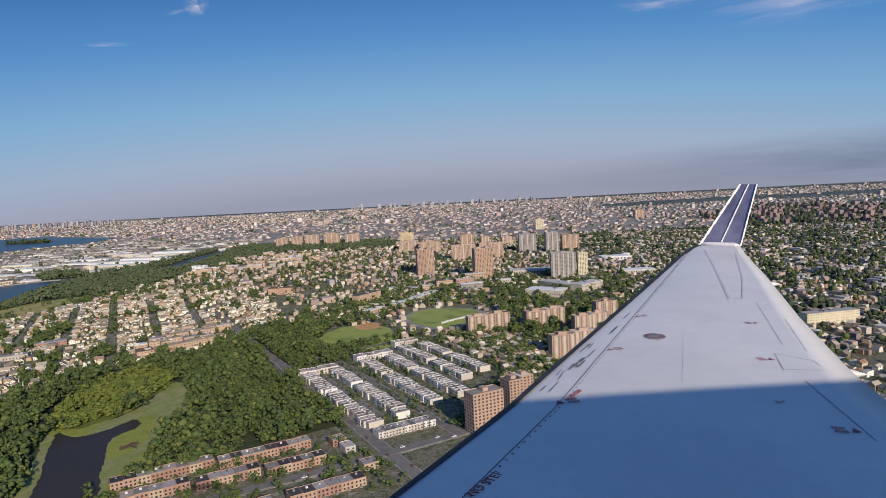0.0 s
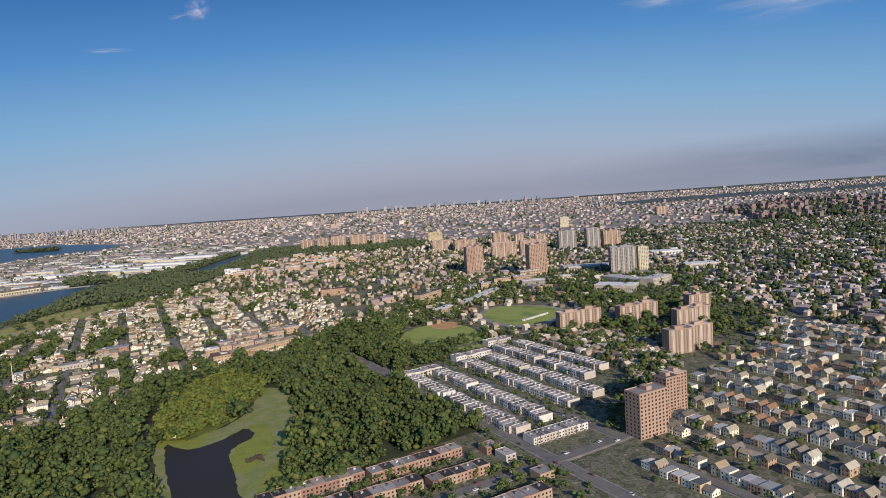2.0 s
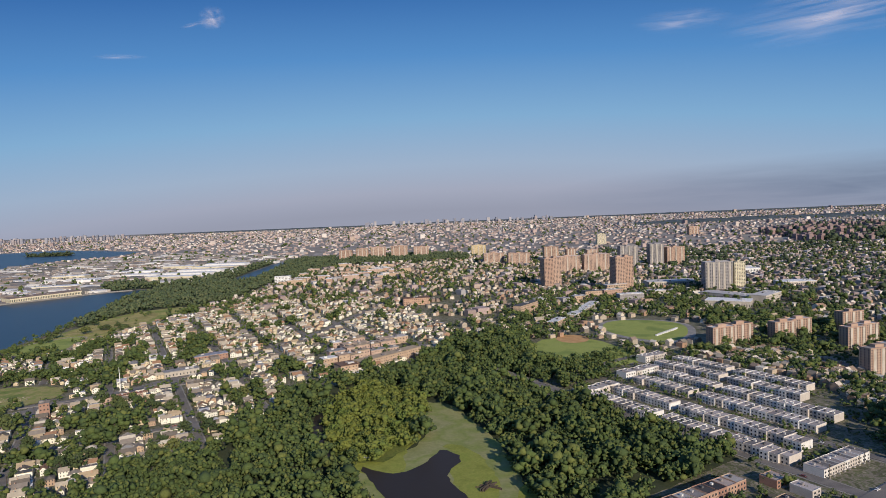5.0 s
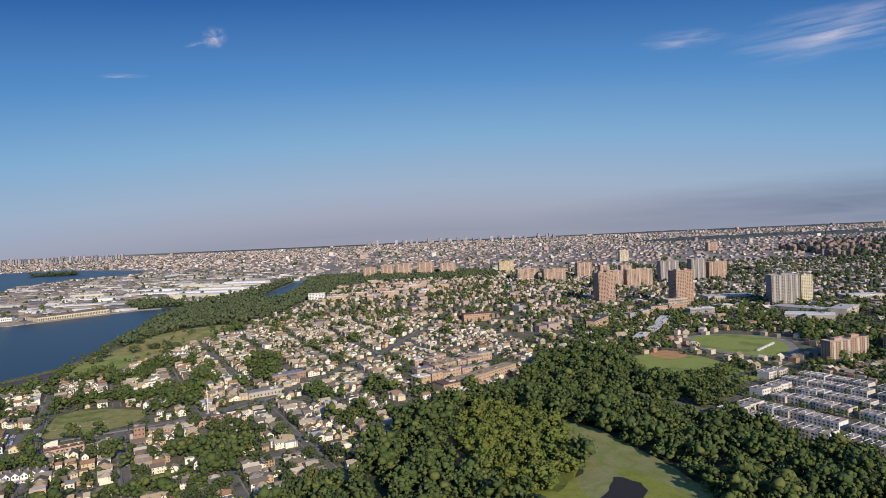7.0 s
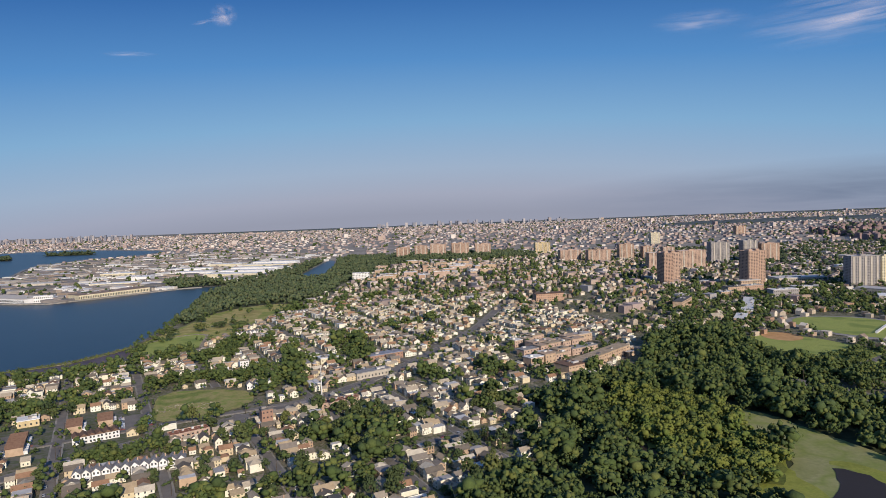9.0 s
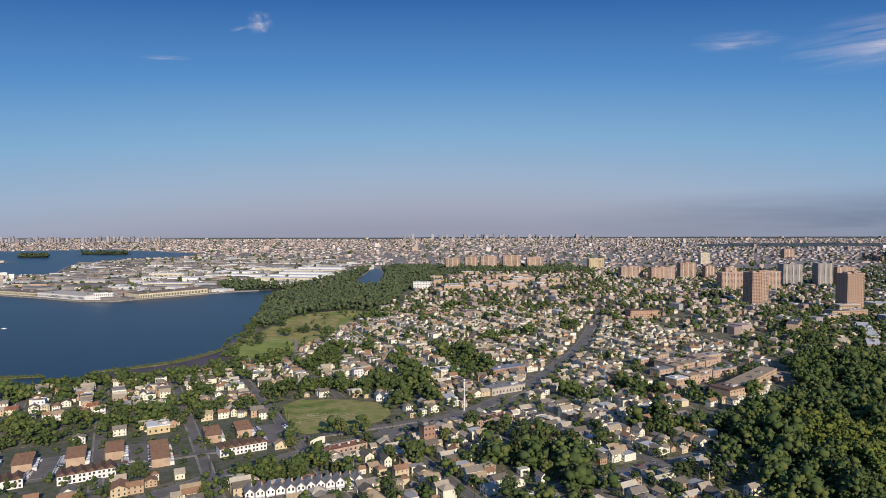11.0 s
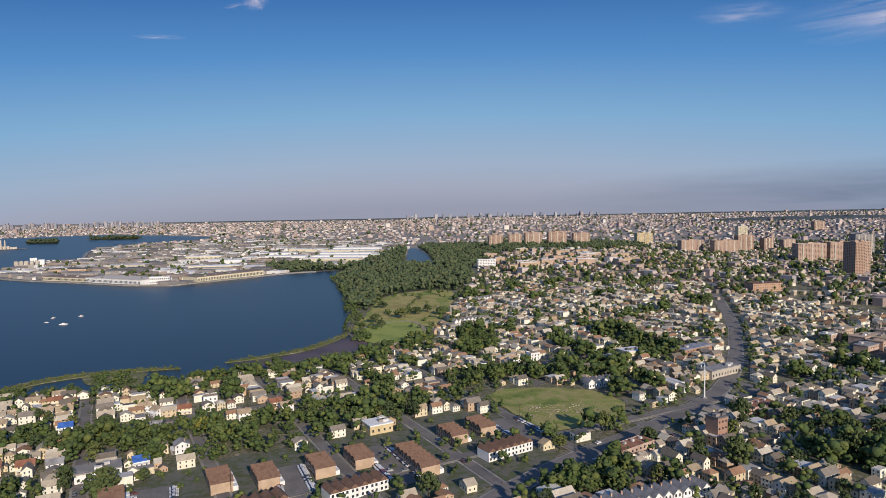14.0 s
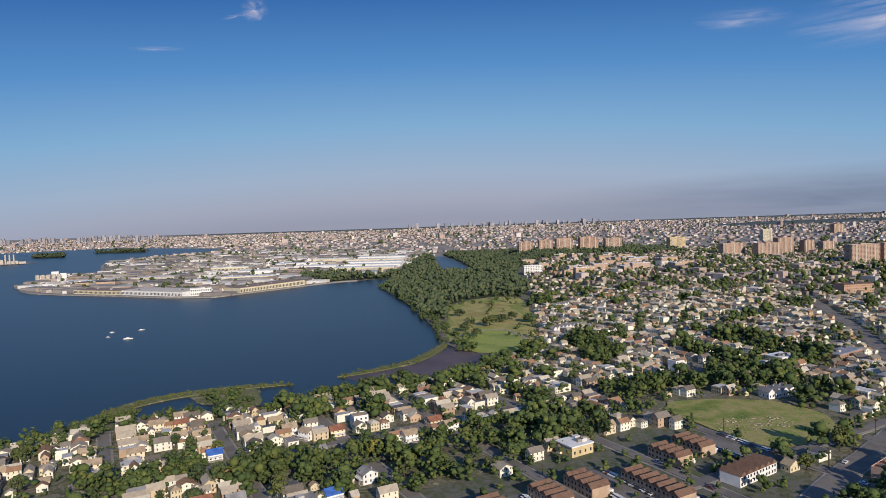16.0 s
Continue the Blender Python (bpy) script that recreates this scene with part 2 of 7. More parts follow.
M_SHOPROOF = material("blue_grey_roof", [(0.24, 0.25, 0.30), (0.30, 0.31, 0.35)], 0.8, 0.4, 3.0, 0.2, spread=0.2)
M_SHEDROOF = material("shed_roof", [(0.25, 0.185, 0.145), (0.29, 0.22, 0.175), (0.21, 0.155, 0.125)], 0.95, 0.08, 1.5, 0.2, spread=0.25)
M_FARSTONE = material("far_grey_towers", [(0.30, 0.30, 0.33), (0.24, 0.24, 0.28), (0.38, 0.36, 0.37), (0.33, 0.29, 0.29), (0.20, 0.21, 0.25)], 0.6, 0.05, 0.6, 0, by="island", spread=0.2)
M_REDFAR = material("far_red_brick", [(0.26, 0.185, 0.175), (0.21, 0.145, 0.14), (0.30, 0.21, 0.195), (0.25, 0.195, 0.19)], 0.9, 0.05, 0.6, 0, by="island", spread=0.2)
# Woodland colour turned blue-grey so that it carries the distance haze.
M_FARWOOD = material("far_woods_hazed", [(0.075, 0.096, 0.098), (0.092, 0.112, 0.115), (0.068, 0.088, 0.092)], 0.95, 0.02, 0.12, 0, spread=0.3)
M_DARKWOODS = material("dark_woods_leaves", [(0.046, 0.068, 0.032), (0.059, 0.081, 0.041), (0.051, 0.073, 0.038), (0.074, 0.092, 0.046)], 0.85, 0.05, 2.0, 0.2, by="island", spread=0.25)
# Woods leaf colour lightened and dulled to imitate haze over the shore.
M_SHOREWOODS = material("shore_leaves_hazed", [(0.071, 0.099, 0.045), (0.084, 0.112, 0.052), (0.099, 0.123, 0.055), (0.067, 0.093, 0.047), (0.112, 0.130, 0.060)], 0.9, 0.03, 1.2, 0.2, by="island", spread=0.22)
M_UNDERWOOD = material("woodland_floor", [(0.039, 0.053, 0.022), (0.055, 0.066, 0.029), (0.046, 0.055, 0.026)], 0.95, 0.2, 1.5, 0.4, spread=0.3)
M_TARP = material("blue_tarp", [(0.05, 0.13, 0.42), (0.07, 0.17, 0.50)], 0.5, 0.6, 4.0, 0.3, spread=0.15)
M_REDROOF = material("red_brown_roof", [(0.27, 0.115, 0.07), (0.31, 0.14, 0.085)], 0.95, 0.5, 4.0, 0.3, spread=0.25)
M_TANROOF = material("tan_roof", [(0.38, 0.29, 0.19), (0.44, 0.34, 0.23)], 0.95, 0.5, 4.0, 0.3, spread=0.25)
M_GREYROOF = material("grey_roof", [(0.25, 0.24, 0.24), (0.31, 0.30, 0.29)], 0.95, 0.5, 4.0, 0.3, spread=0.25)
M_CREAMWALL = material("cream_siding", [(0.76, 0.66, 0.47), (0.72, 0.61, 0.43)], 0.8, 0.5, 4.0, 0.1, spread=0.12)
M_PINKBRICK = material("pink_brick", [(0.46, 0.33, 0.26), (0.50, 0.37, 0.29)], 0.9, 0.4, 4.0, 0.1, spread=0.15)
M_LIME = material("yellow_green_leaves", [(0.16, 0.155, 0.03), (0.20, 0.19, 0.035)], 0.75, 0.6, 2.0, 0.6, spread=0.4)
M_TYRE = material("tyre_rubber", [(0.03, 0.03, 0.03), (0.04, 0.04, 0.04)], 0.9, 2.0, 8.0, 0)


M_SIDING_MANY = material("house_siding_many", [(0.792, 0.757, 0.623), (0.831, 0.805, 0.683), (0.653, 0.563, 0.384), (0.772, 0.718, 0.563), (0.514, 0.369, 0.248), (0.831, 0.795, 0.666), (0.594, 0.485, 0.324), (0.811, 0.776, 0.649), (0.435, 0.310, 0.213), (0.732, 0.718, 0.615)], 0.8, 0.6, 4.0, 0.1, by="tone", spread=0.15)
M_SHINGLE_MANY = material("roof_shingle_many", [(0.370, 0.314, 0.241), (0.154, 0.132, 0.108), (0.432, 0.372, 0.285), (0.298, 0.176, 0.108), (0.226, 0.196, 0.164), (0.514, 0.461, 0.371), (0.391, 0.304, 0.198)], 0.95, 0.7, 5.0, 0.3, by="tone", spread=0.25)
M_FLATROOF_MANY = material("flat_roof_many", [(0.38, 0.36, 0.34), (0.55, 0.53, 0.50), (0.12, 0.12, 0.12), (0.60, 0.58, 0.55), (0.28, 0.25, 0.23), (0.48, 0.46, 0.44)], 0.9, 0.35, 3.0, 0.2, by="tone", spread=0.25)
MANY = {"house_siding": M_SIDING_MANY, "roof_shingle": M_SHINGLE_MANY, "flat_roof": M_FLATROOF_MANY}


def water_material(name, colour, rough, wave, spec):
    m = material(name, [colour, tuple(c * 1.15 for c in colour)], rough, 0.004, 0.02, 0, spread=0.12, spec=spec)
    nt = m.node_tree
    n, l = nt.nodes.new, nt.links.new
    geo, tex, bump = n("ShaderNodeNewGeometry"), n("ShaderNodeTexNoise"), n("ShaderNodeBump")
    tex.inputs["Scale"].default_value, tex.inputs["Detail"].default_value = wave, 6
    bump.inputs["Strength"].default_value, bump.inputs["Distance"].default_value = 0.35 if spec > 0.2 else 0.04, 0.5
    l(geo.outputs["Position"], tex.inputs["Vector"])
    l(tex.outputs[0], bump.inputs["Height"])
    l(bump.outputs[0], nt.nodes["Principled BSDF"].inputs["Normal"])
    return m


M_WATER = water_material("bay_water", (0.014, 0.025, 0.036), 0.30, 0.35, 0.20)
M_POND = water_material("pond_water", (0.042, 0.034, 0.028), 0.3, 0.6, 0.05)


# ---- building helpers ----
class Shell:
    """Vertices and faces with a material index each, gathered into one mesh."""

    def __init__(self):
        self.v, self.f, self.m = [], [], []

    def face(self, pts, mat=0):
        k = len(self.v)
        self.v.extend(pts)
        self.f.append(tuple(range(k, k + len(pts))))
        self.m.append(mat)

    def prism(self, ring, z0, z1, side=0, top=0, bottom=False):
        k, n = len(self.v), len(ring)
        self.v.extend([(x, y, z0) for x, y in ring] + [(x, y, z1) for x, y in ring])
        for i in range(n):
            j = (i + 1) % n
            self.f.append((k + i, k + j, k + n + j, k + n + i))
            self.m.append(side)
        self.f.append(tuple(range(k + n, k + 2 * n)))
        self.m.append(top)
        if bottom:
            self.f.append(tuple(range(k + n - 1, k - 1, -1)))
            self.m.append(side)

    def box(self, x0, y0, z0, x1, y1, z1, side=0, top=None, bottom=False):
        self.prism([(x0, y0), (x1, y0), (x1, y1), (x0, y1)], z0, z1, side, side if top is None else top, bottom)

    def mesh(self, name, *mats):
        me = bpy.data.meshes.new(name)
        me.from_pydata(self.v, [], self.f)
        for m in mats:
            me.materials.append(m)
        me.polygons.foreach_set("material_index", self.m)
        me.update()
        return me


def part(name, me, parent, at=(0, 0, 0), label="", rz=0.0):
    ob = new(name, me)
    ob.parent = parent
    ob.matrix_basis = Matrix.Translation(at) @ Matrix.Rotation(rz, 4, "Z")
    return tagged(ob, label)


def inside(p, ring):
    x, y = p
    hit = False
    for i in range(len(ring)):
        (x0, y0), (x1, y1) = ring[i - 1], ring[i]
        if (y0 > y) != (y1 > y) and x < (x1 - x0) * (y - y0) / (y1 - y0) + x0:
            hit = not hit
    return hit


def near_line(p, line, d):
    P = Vector(p)
    for a, b in zip(line, line[1:]):
        A, B = Vector(a), Vector(b)
        k = max(0.0, min(1.0, (P - A).dot(B - A) / (B - A).length_squared))
        if (P - A - k * (B - A)).length < d:
            return True
    return False


def ease(k):
    k = min(1.0, max(0.0, k))
    return k * k * (3 - 2 * k)


def rise(x, y):
    """The land's height: flat by the bay, a low ridge behind the town, and gently up inland."""
    ridge = 8.5 * ease((x + 490) / 70) * ease((-40 - x) / 200) * ease((y - 600) / 250) * ease((1650 - y) / 250)
    return float(np.interp(y, [0, 1600, 2000, 3000, 4800], [0, 0, 2, 6, 14])) * max(ease((x + 1290) / 600), 0.72 * ease((y - 3320) / 900)) + ridge


def smooth(ring, times=2, closed=True):
    """Corner-cutting, for natural outlines."""
    for _ in range(times):
        out = []
        n = len(ring)
        for i in range(n if closed else n - 1):
            (x0, y0), (x1, y1) = ring[i], ring[(i + 1) % n]
            out += [(0.75 * x0 + 0.25 * x1, 0.75 * y0 + 0.25 * y1), (0.25 * x0 + 0.75 * x1, 0.25 * y0 + 0.75 * y1)]
        ring = out if closed else [ring[0], *out, ring[-1]]
    return ring


def rough_edge(ring, amount, seed, step=4.0):
    """Split long sides and shake the points, so that a shore is uneven."""
    rng = random.Random(seed)
    out = []
    for i in range(len(ring)):
        a, b = Vector(ring[i]), Vector(ring[(i + 1) % len(ring)])
        k = max(1, int((b - a).length / step))
        for j in range(k):
            p = a.lerp(b, j / k)
            out.append((p.x + rng.uniform(-amount, amount), p.y + rng.uniform(-amount, amount)))
    return out


def sheet(name, ring, z, mat, label, category):
    """A level surface inside a ring."""
    me = bpy.data.meshes.new(name)
    tri = geometry.tessellate_polygon([[Vector((x, y, 0)) for x, y in ring]])
    up = []
    for a, b, c in tri:
        (ax, ay), (bx, by), (cx, cy) = ring[a], ring[b], ring[c]
        up.append((a, b, c) if (bx - ax) * (cy - ay) - (by - ay) * (cx - ax) > 0 else (a, c, b))
    me.from_pydata([(x, y, z) for x, y in ring], [], up)
    me.materials.append(mat)
    return tagged(new(name, me), label, category, kind="structure")


def ribbon(line, width, z0, z1, taper=False):
    """A strip along a line: its two edges and its top, as a shell."""
    s = Shell()
    L, R = [], []
    n = len(line)
    for i, (x, y) in enumerate(line):
        a, b = Vector(line[max(0, i - 1)]), Vector(line[min(n - 1, i + 1)])
        d = (b - a).normalized()
        w = width / 2 * (math.sin(math.pi * (i + 0.6) / (n + 0.2)) if taper else 1)
        L.append((x - d.y * w, y + d.x * w))
        R.append((x + d.y * w, y - d.x * w))
    for i in range(n - 1):
        h0, h1 = rise(*line[i]), rise(*line[i + 1])
        a, b, c, d = (*R[i], z1 + h0), (*R[i + 1], z1 + h1), (*L[i + 1], z1 + h1), (*L[i], z1 + h0)
        s.face([a, b, c, d])
        s.face([(*R[i], z0 + h0), (*R[i + 1], z0 + h1), b, a])
        s.face([(*L[i + 1], z0 + h1), (*L[i], z0 + h0), d, c])
    return s


# ---- large structure ----
def ground():
    xs = [-5200, -4200, -3200, -2400, -1900, -1500, -1350, -1200, -1050, -900, -800, -600, *range(-490, 0, 14), 0, 400, 900, 1600, 2600, 3600, 4600, 5600]
    ys = [-900, -300, 0, 300, *range(600, 1700, 25), 1700, 2000, 2500, 3000, 3300, *range(3500, 4900, 150), 5600]
    v = [(x, y, rise(x, y)) for y in ys for x in xs]
    k = len(xs)
    f = [(j * k + i, j * k + i + 1, (j + 1) * k + i + 1, (j + 1) * k + i) for j in range(len(ys) - 1) for i in range(k - 1)]
    me = bpy.data.meshes.new("ground")
    me.from_pydata(v, [], f)
    me.materials.append(M_GROUND)
    me.materials.append(M_FAR_GROUND)
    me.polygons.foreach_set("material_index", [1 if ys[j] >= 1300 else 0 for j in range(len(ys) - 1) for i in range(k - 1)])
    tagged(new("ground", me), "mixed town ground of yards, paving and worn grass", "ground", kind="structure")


ground()

SHORE = [(-775, 300), (-752, 370), (-740, 400), (-729, 428), (-720, 446), (-690, 454), (-652, 469), (-605, 492), (-572, 520), (-545, 550),
         (-566, 566), (-579, 592), (-583, 628), (-600, 712), (-624, 812), (-648, 890), (-660, 940), (-640, 985), (-610, 1040), (-575, 1095), (-553, 1150), (-562, 1300),
         (-570, 1410), (-560, 1600)]
FAR_SHORE = [(-590, 1600), (-606, 1480), (-600, 1360), (-594, 1245), (-592, 1150), (-640, 1062), (-664, 1046), (-702, 1019), (-726, 1008), (-755, 976), (-790, 932), (-833, 879),
             (-887, 887), (-960, 920), (-1040, 949), (-1095, 976), (-1122, 1000), (-1181, 1070), (-1215, 1170), (-1245, 1280), (-1190, 1300), (-1300, 1500), (-1390, 1690)]
BAY = SHORE[:17] + [(-664, 979), (-658, 1034), (-665, 1044)] + FAR_SHORE[7:] + [(-1400, 1870), (-1310, 2000), (-1330, 2250), (-1592, 2452), (-1900, 2650), (-2200, 2410), (-2700, 2300), (-4200, 2000), (-4200, -600), (-900, -600), (-800, 200)]
sheet("water", rough_edge(BAY, 0.8, 1, 7), 0.25, M_WATER, "dark blue bay water with fine ripples", "water")
RIVER = smooth([(-596, 1160), (-575, 1112), (-556, 1112), (-553, 1140), (-560, 1206), (-571, 1308), (-590, 1420), (-606, 1500), (-622, 1490), (-611, 1369), (-602, 1249)], 1)
sheet("river", rough_edge(RIVER, 0.8, 12, 9), 0.32, M_WATER, "pale blue river reach enclosed by woods", "water")
POND = smooth([(-232, 321), (-218, 309), (-207, 313), (-201, 325), (-197, 337), (-187, 324), (-194, 310), (-191, 298), (-181, 280), (-173, 262), (-163, 247), (-158, 222), (-184, 222), (-193, 249), (-209, 277), (-217, 290)], 1)
ALGAE = smooth([(-212, 404), (-196, 403), (-183, 372), (-168, 328), (-164, 290), (-158, 255), (-150, 226), (-190, 218), (-201, 250), (-215, 280), (-240, 322), (-215, 330), (-205, 345), (-207, 382)], 1)
REEDS = smooth([(-214, 322), (-207, 380), (-211, 414), (-236, 436), (-258, 434), (-262, 404), (-254, 355), (-239, 322)], 1)
sheet("algae_bed", rough_edge(ALGAE, 0.8, 2, 3), 0.30, M_ALGAE, "pale green algae mat round the pond", "algae")
for k, ring in enumerate(([(-216, 300), (-209, 312), (-214, 330), (-206, 352), (-212, 358), (-226, 334), (-240, 322)], [(-199, 342), (-188, 326), (-194, 312), (-188, 292), (-180, 278), (-172, 292), (-176, 316), (-186, 338)], [(-160, 240), (-150, 250), (-158, 290), (-166, 300), (-168, 268)])):
    sheet("duckweed", rough_edge(smooth(ring, 1), 0.8, 31 + k, 3), 0.35, M_SCUM, "bright yellow-green duckweed at the pond's edge", "duckweed")
sheet("reed_bed", rough_edge(REEDS, 1.2, 3, 3), 0.45, M_REED, "bright green reed bed beside the pond", "reeds")
sheet("pond", rough_edge(POND, 0.5, 4, 3), 0.40, M_POND, "still dark brown park pond", "water")
MEADOW = smooth([(-579, 592), (-580, 628), (-579, 690), (-582, 735), (-578, 768), (-557, 802), (-530, 818), (-512, 800), (-513, 736), (-517, 664), (-519, 619), (-524, 580), (-545, 556), (-566, 566)], 1)
sheet("marsh_meadow", rough_edge(MEADOW, 1.0, 5, 5), 0.30, M_MARSH, "yellow-green rough marsh meadow by the bay", "meadow")
DRY = smooth([(-576, 650), (-577, 720), (-565, 770), (-543, 782), (-527, 745), (-522, 690), (-528, 648), (-552, 644)], 1)
sheet("dry_meadow", rough_edge(DRY, 1.5, 23, 5), 0.34, M_DRYGRASS, "golden dry grass of the upper meadow", "meadow")
LAWN = smooth([(-578, 596), (-569, 620), (-557, 634), (-543, 638), (-534, 628), (-529, 603), (-526, 583), (-545, 558), (-566, 567)], 1)
sheet("lawn", rough_edge(LAWN, 0.6, 6, 4), 0.36, M_GRASS, "smooth green lawn inside a pale footpath", "lawn")
LAGOON = smooth([(-631, 514), (-604, 527), (-590, 545), (-577, 587), (-566, 564), (-543, 554), (-555, 530), (-581, 517), (-604, 497), (-622, 505)], 1)
sheet("mud_flat", rough_edge(LAGOON, 0.8, 7, 4), 0.30, M_MUD, "wet purple-brown tidal mud flat", "mud flat")
BALLFIELD = smooth([(-142, 492), (-138, 556), (-104, 572), (-80, 540), (-68, 480), (-105, 468)], 1)
sheet("ball_field", BALLFIELD, 0.30, M_GRASS, "mown green baseball field", "sports field")
sheet("infield", [(-106 + 12.5 * math.cos(a), 560 + 15.5 * math.sin(a)) for a in np.linspace(0, 6.2, 22)], 0.36, M_DIRT, "orange dirt infield of a baseball diamond", "infield")
SPORT = smooth([(-79, 584), (-67, 633), (-30, 632), (-4, 610), (-16, 560), (-42, 533)], 2)
TRACK = [(-43 + (x + 43) * 1.16, 606 + (y - 606) * 1.14) for x, y in SPORT]
sheet("running_track", TRACK, 0.28, M_PAVE, "pale oval running track", "running track")
sheet("sports_field", SPORT, 0.34, M_GRASS, "green sports field inside a running track", "sports field")
FIELD = [(-494, 457), (-466, 463), (-440, 455), (-434, 431), (-452, 411), (-472, 403), (-484, 428)]
sheet("vacant_lot", rough_edge(smooth(FIELD, 1), 0.5, 8, 4), 0.30, M_LOT, "overgrown green vacant lot with pale rubble", "lot")

for k, ring in enumerate(([(-724, 440), (-720, 450), (-716, 462), (-708, 470), (-704, 462), (-712, 448)], [(-697, 488), (-681, 494), (-666, 498), (-660, 480), (-655, 470), (-662, 463), (-674, 476), (-681, 468), (-688, 478)])):
    sheet("spit_land", rough_edge(smooth(ring, 1), 0.8, 15 + k, 4), 0.36, M_SPIT, "olive marsh ground inside the spit", "marsh")
SPIT_A = [(-724, 440), (-720, 450), (-717, 466), (-709, 479), (-697, 489), (-681, 496), (-666, 500), (-652, 502)]
SPIT_B = [(-632, 514), (-622, 520), (-609, 531), (-596, 543), (-585, 570), (-579, 593), (-580, 615)]
for line, width, label in (
        (SPIT_A, 9, "grassy spit curving into the bay"),
        (SPIT_B, 7, "narrow grassy spit beside the mud flat")):
    s = ribbon(smooth(line, 3, False), width, 0.1, 0.7, True)
    tagged(new("spit", s.mesh("spit", M_SPIT)), label, "spit", kind="structure")
for line, name, mat, w, label in ((SHORE[10:17], "shore_bank", M_ROCK, 4, "rocky bank along the bay"), (FAR_SHORE[7:], "quay", M_PAVE, 6, "concrete quay edge of the industrial shore")):
    s = ribbon(line if name == "quay" else smooth(line, 1, False), w, 0.0, 0.9 if name == "shore_bank" else 1.6)
    tagged(new(name, s.mesh(name, mat)), label, "bank", kind="structure")

path = ribbon(smooth([(-577, 600), (-569, 622), (-557, 635), (-545, 639), (-536, 630), (-530, 605), (-523, 583)], 3, False), 3.2, 0.2, 0.45)
tagged(new("footpath", path.mesh("footpath", M_RUBBLE)), "pale footpath curving round the lawn", "path", kind="structure")
HARBOUR_GROUND = [(-606, 1110), (-645, 1070), (-704, 1026), (-730, 1014), (-793, 938), (-835, 886), (-887, 893), (-960, 926), (-1040, 955), (-1095, 982), (-1175, 1072), (-1210, 1172), (-1240, 1276), (-1186, 1304), (-1294, 1500), (-1380, 1680), (-900, 1680), (-640, 1600), (-610, 1300)]
sheet("harbour_ground", HARBOUR_GROUND, 0.06, M_YARD, "grey-tan asphalt and gravel yards of the harbour", "ground")
sheet("court_ground", [(-608, 319), (-564, 315), (-472, 373), (-470, 421), (-510, 429), (-552, 397), (-608, 365)], 0.05, M_COURT, "patchy lawns and pale paving of the townhouse courts", "ground")
# street grid
U, V = Vector((0.5, -0.866)), Vector((0.866, 0.5))
MAIN = [(-560, 262), (-520, 312), (-494, 350), (-468, 378), (-438, 404), (-403, 438), (-385, 463), (-366, 498), (-344, 552), (-322, 607), (-300, 688), (-270, 790), (-235, 900)]
STREET_A = [(-285, 655), (-211, 537), (-132, 416), (-84, 340), (-47, 280), (-12, 226)]
SIDE_V = [-439, -401, -363, -326, -289, -253, -216, -178, -139, -101, -63, -25, 13, 51]
TOWN = [(-765, 262), (-748, 370), (-731, 410), (-722, 434), (-700, 447), (-675, 454), (-650, 463), (-630, 477), (-600, 487), (-580, 498), (-562, 518), (-540, 546), (-526, 578), (-519, 612), (-516, 664), (-505, 740), (-494, 830),
        (-300, 800), (-205, 630), (-206, 568), (-221, 512), (-262, 458), (-301, 460), (-293, 410), (-294, 376), (-304, 343), (-321, 316), (-347, 275), (-484, 248), (-644, 223)]
WOODS = [(-320, 317), (-302, 341), (-290, 376), (-289, 406), (-298, 431), (-260, 448), (-216, 498), (-200, 552), (-170, 580), (-140, 570), (-142, 492), (-120, 460), (-160, 436), (-125, 395),
         (-75, 318), (-110, 292), (-156, 256), (-190, 225), (-250, 205), (-332, 229), (-347, 275)]
SHORE_WOODS = [(-583, 690), (-601, 716), (-624, 812), (-647, 892), (-657, 940), (-661, 982), (-655, 1034), (-640, 1056), (-603, 1086), (-575, 1104), (-552, 1108), (-548, 1150), (-556, 1206), (-567, 1308), (-586, 1420), (-602, 1510), (-590, 1600), (-400, 1560), (-330, 1500), (-240, 1470), (-190, 1400), (-190, 1300),
               (-290, 1270), (-400, 1262), (-450, 1210), (-490, 1120), (-498, 1000), (-494, 930), (-500, 860), (-512, 812), (-530, 822), (-560, 806), (-580, 768)]
KEEP_CLEAR = [BALLFIELD, TRACK, FIELD, LAGOON, MEADOW]
HOUSING = [(-604, 323), (-564, 319), (-474, 375), (-474, 423), (-510, 427), (-549, 395), (-604, 363)]

roads = []
EXTRA_LIFT = 0.006


def road(line, width):
    line = smooth(line, 1, False)
    lift = EXTRA_LIFT * len(roads)
    p = ribbon(line, width + 1.6, 0.0, 0.20 - lift * 0.5)
    r = ribbon(line, width, 0.0, 0.30 + lift)
    tagged(new("pavement", p.mesh("pavement", M_PAVE)), "pale concrete pavement with kerbs along the street", "pavement", kind="structure")
    tagged(new("road", r.mesh("road", M_ROAD)), "worn grey asphalt street", "road", kind="structure")
    roads.append((line, width))


road(MAIN, 6.6)
road(STREET_A, 5.6)


def uv(u, v):
    p = U * u + V * v
    return p.x - 4, p.y + 22


def grown(ring, k):
    """A ring made larger about its middle."""
    cx, cy = sum(p[0] for p in ring) / len(ring), sum(p[1] for p in ring) / len(ring)
    return [(cx + (x - cx) * k, cy + (y - cy) * k) for x, y in ring]


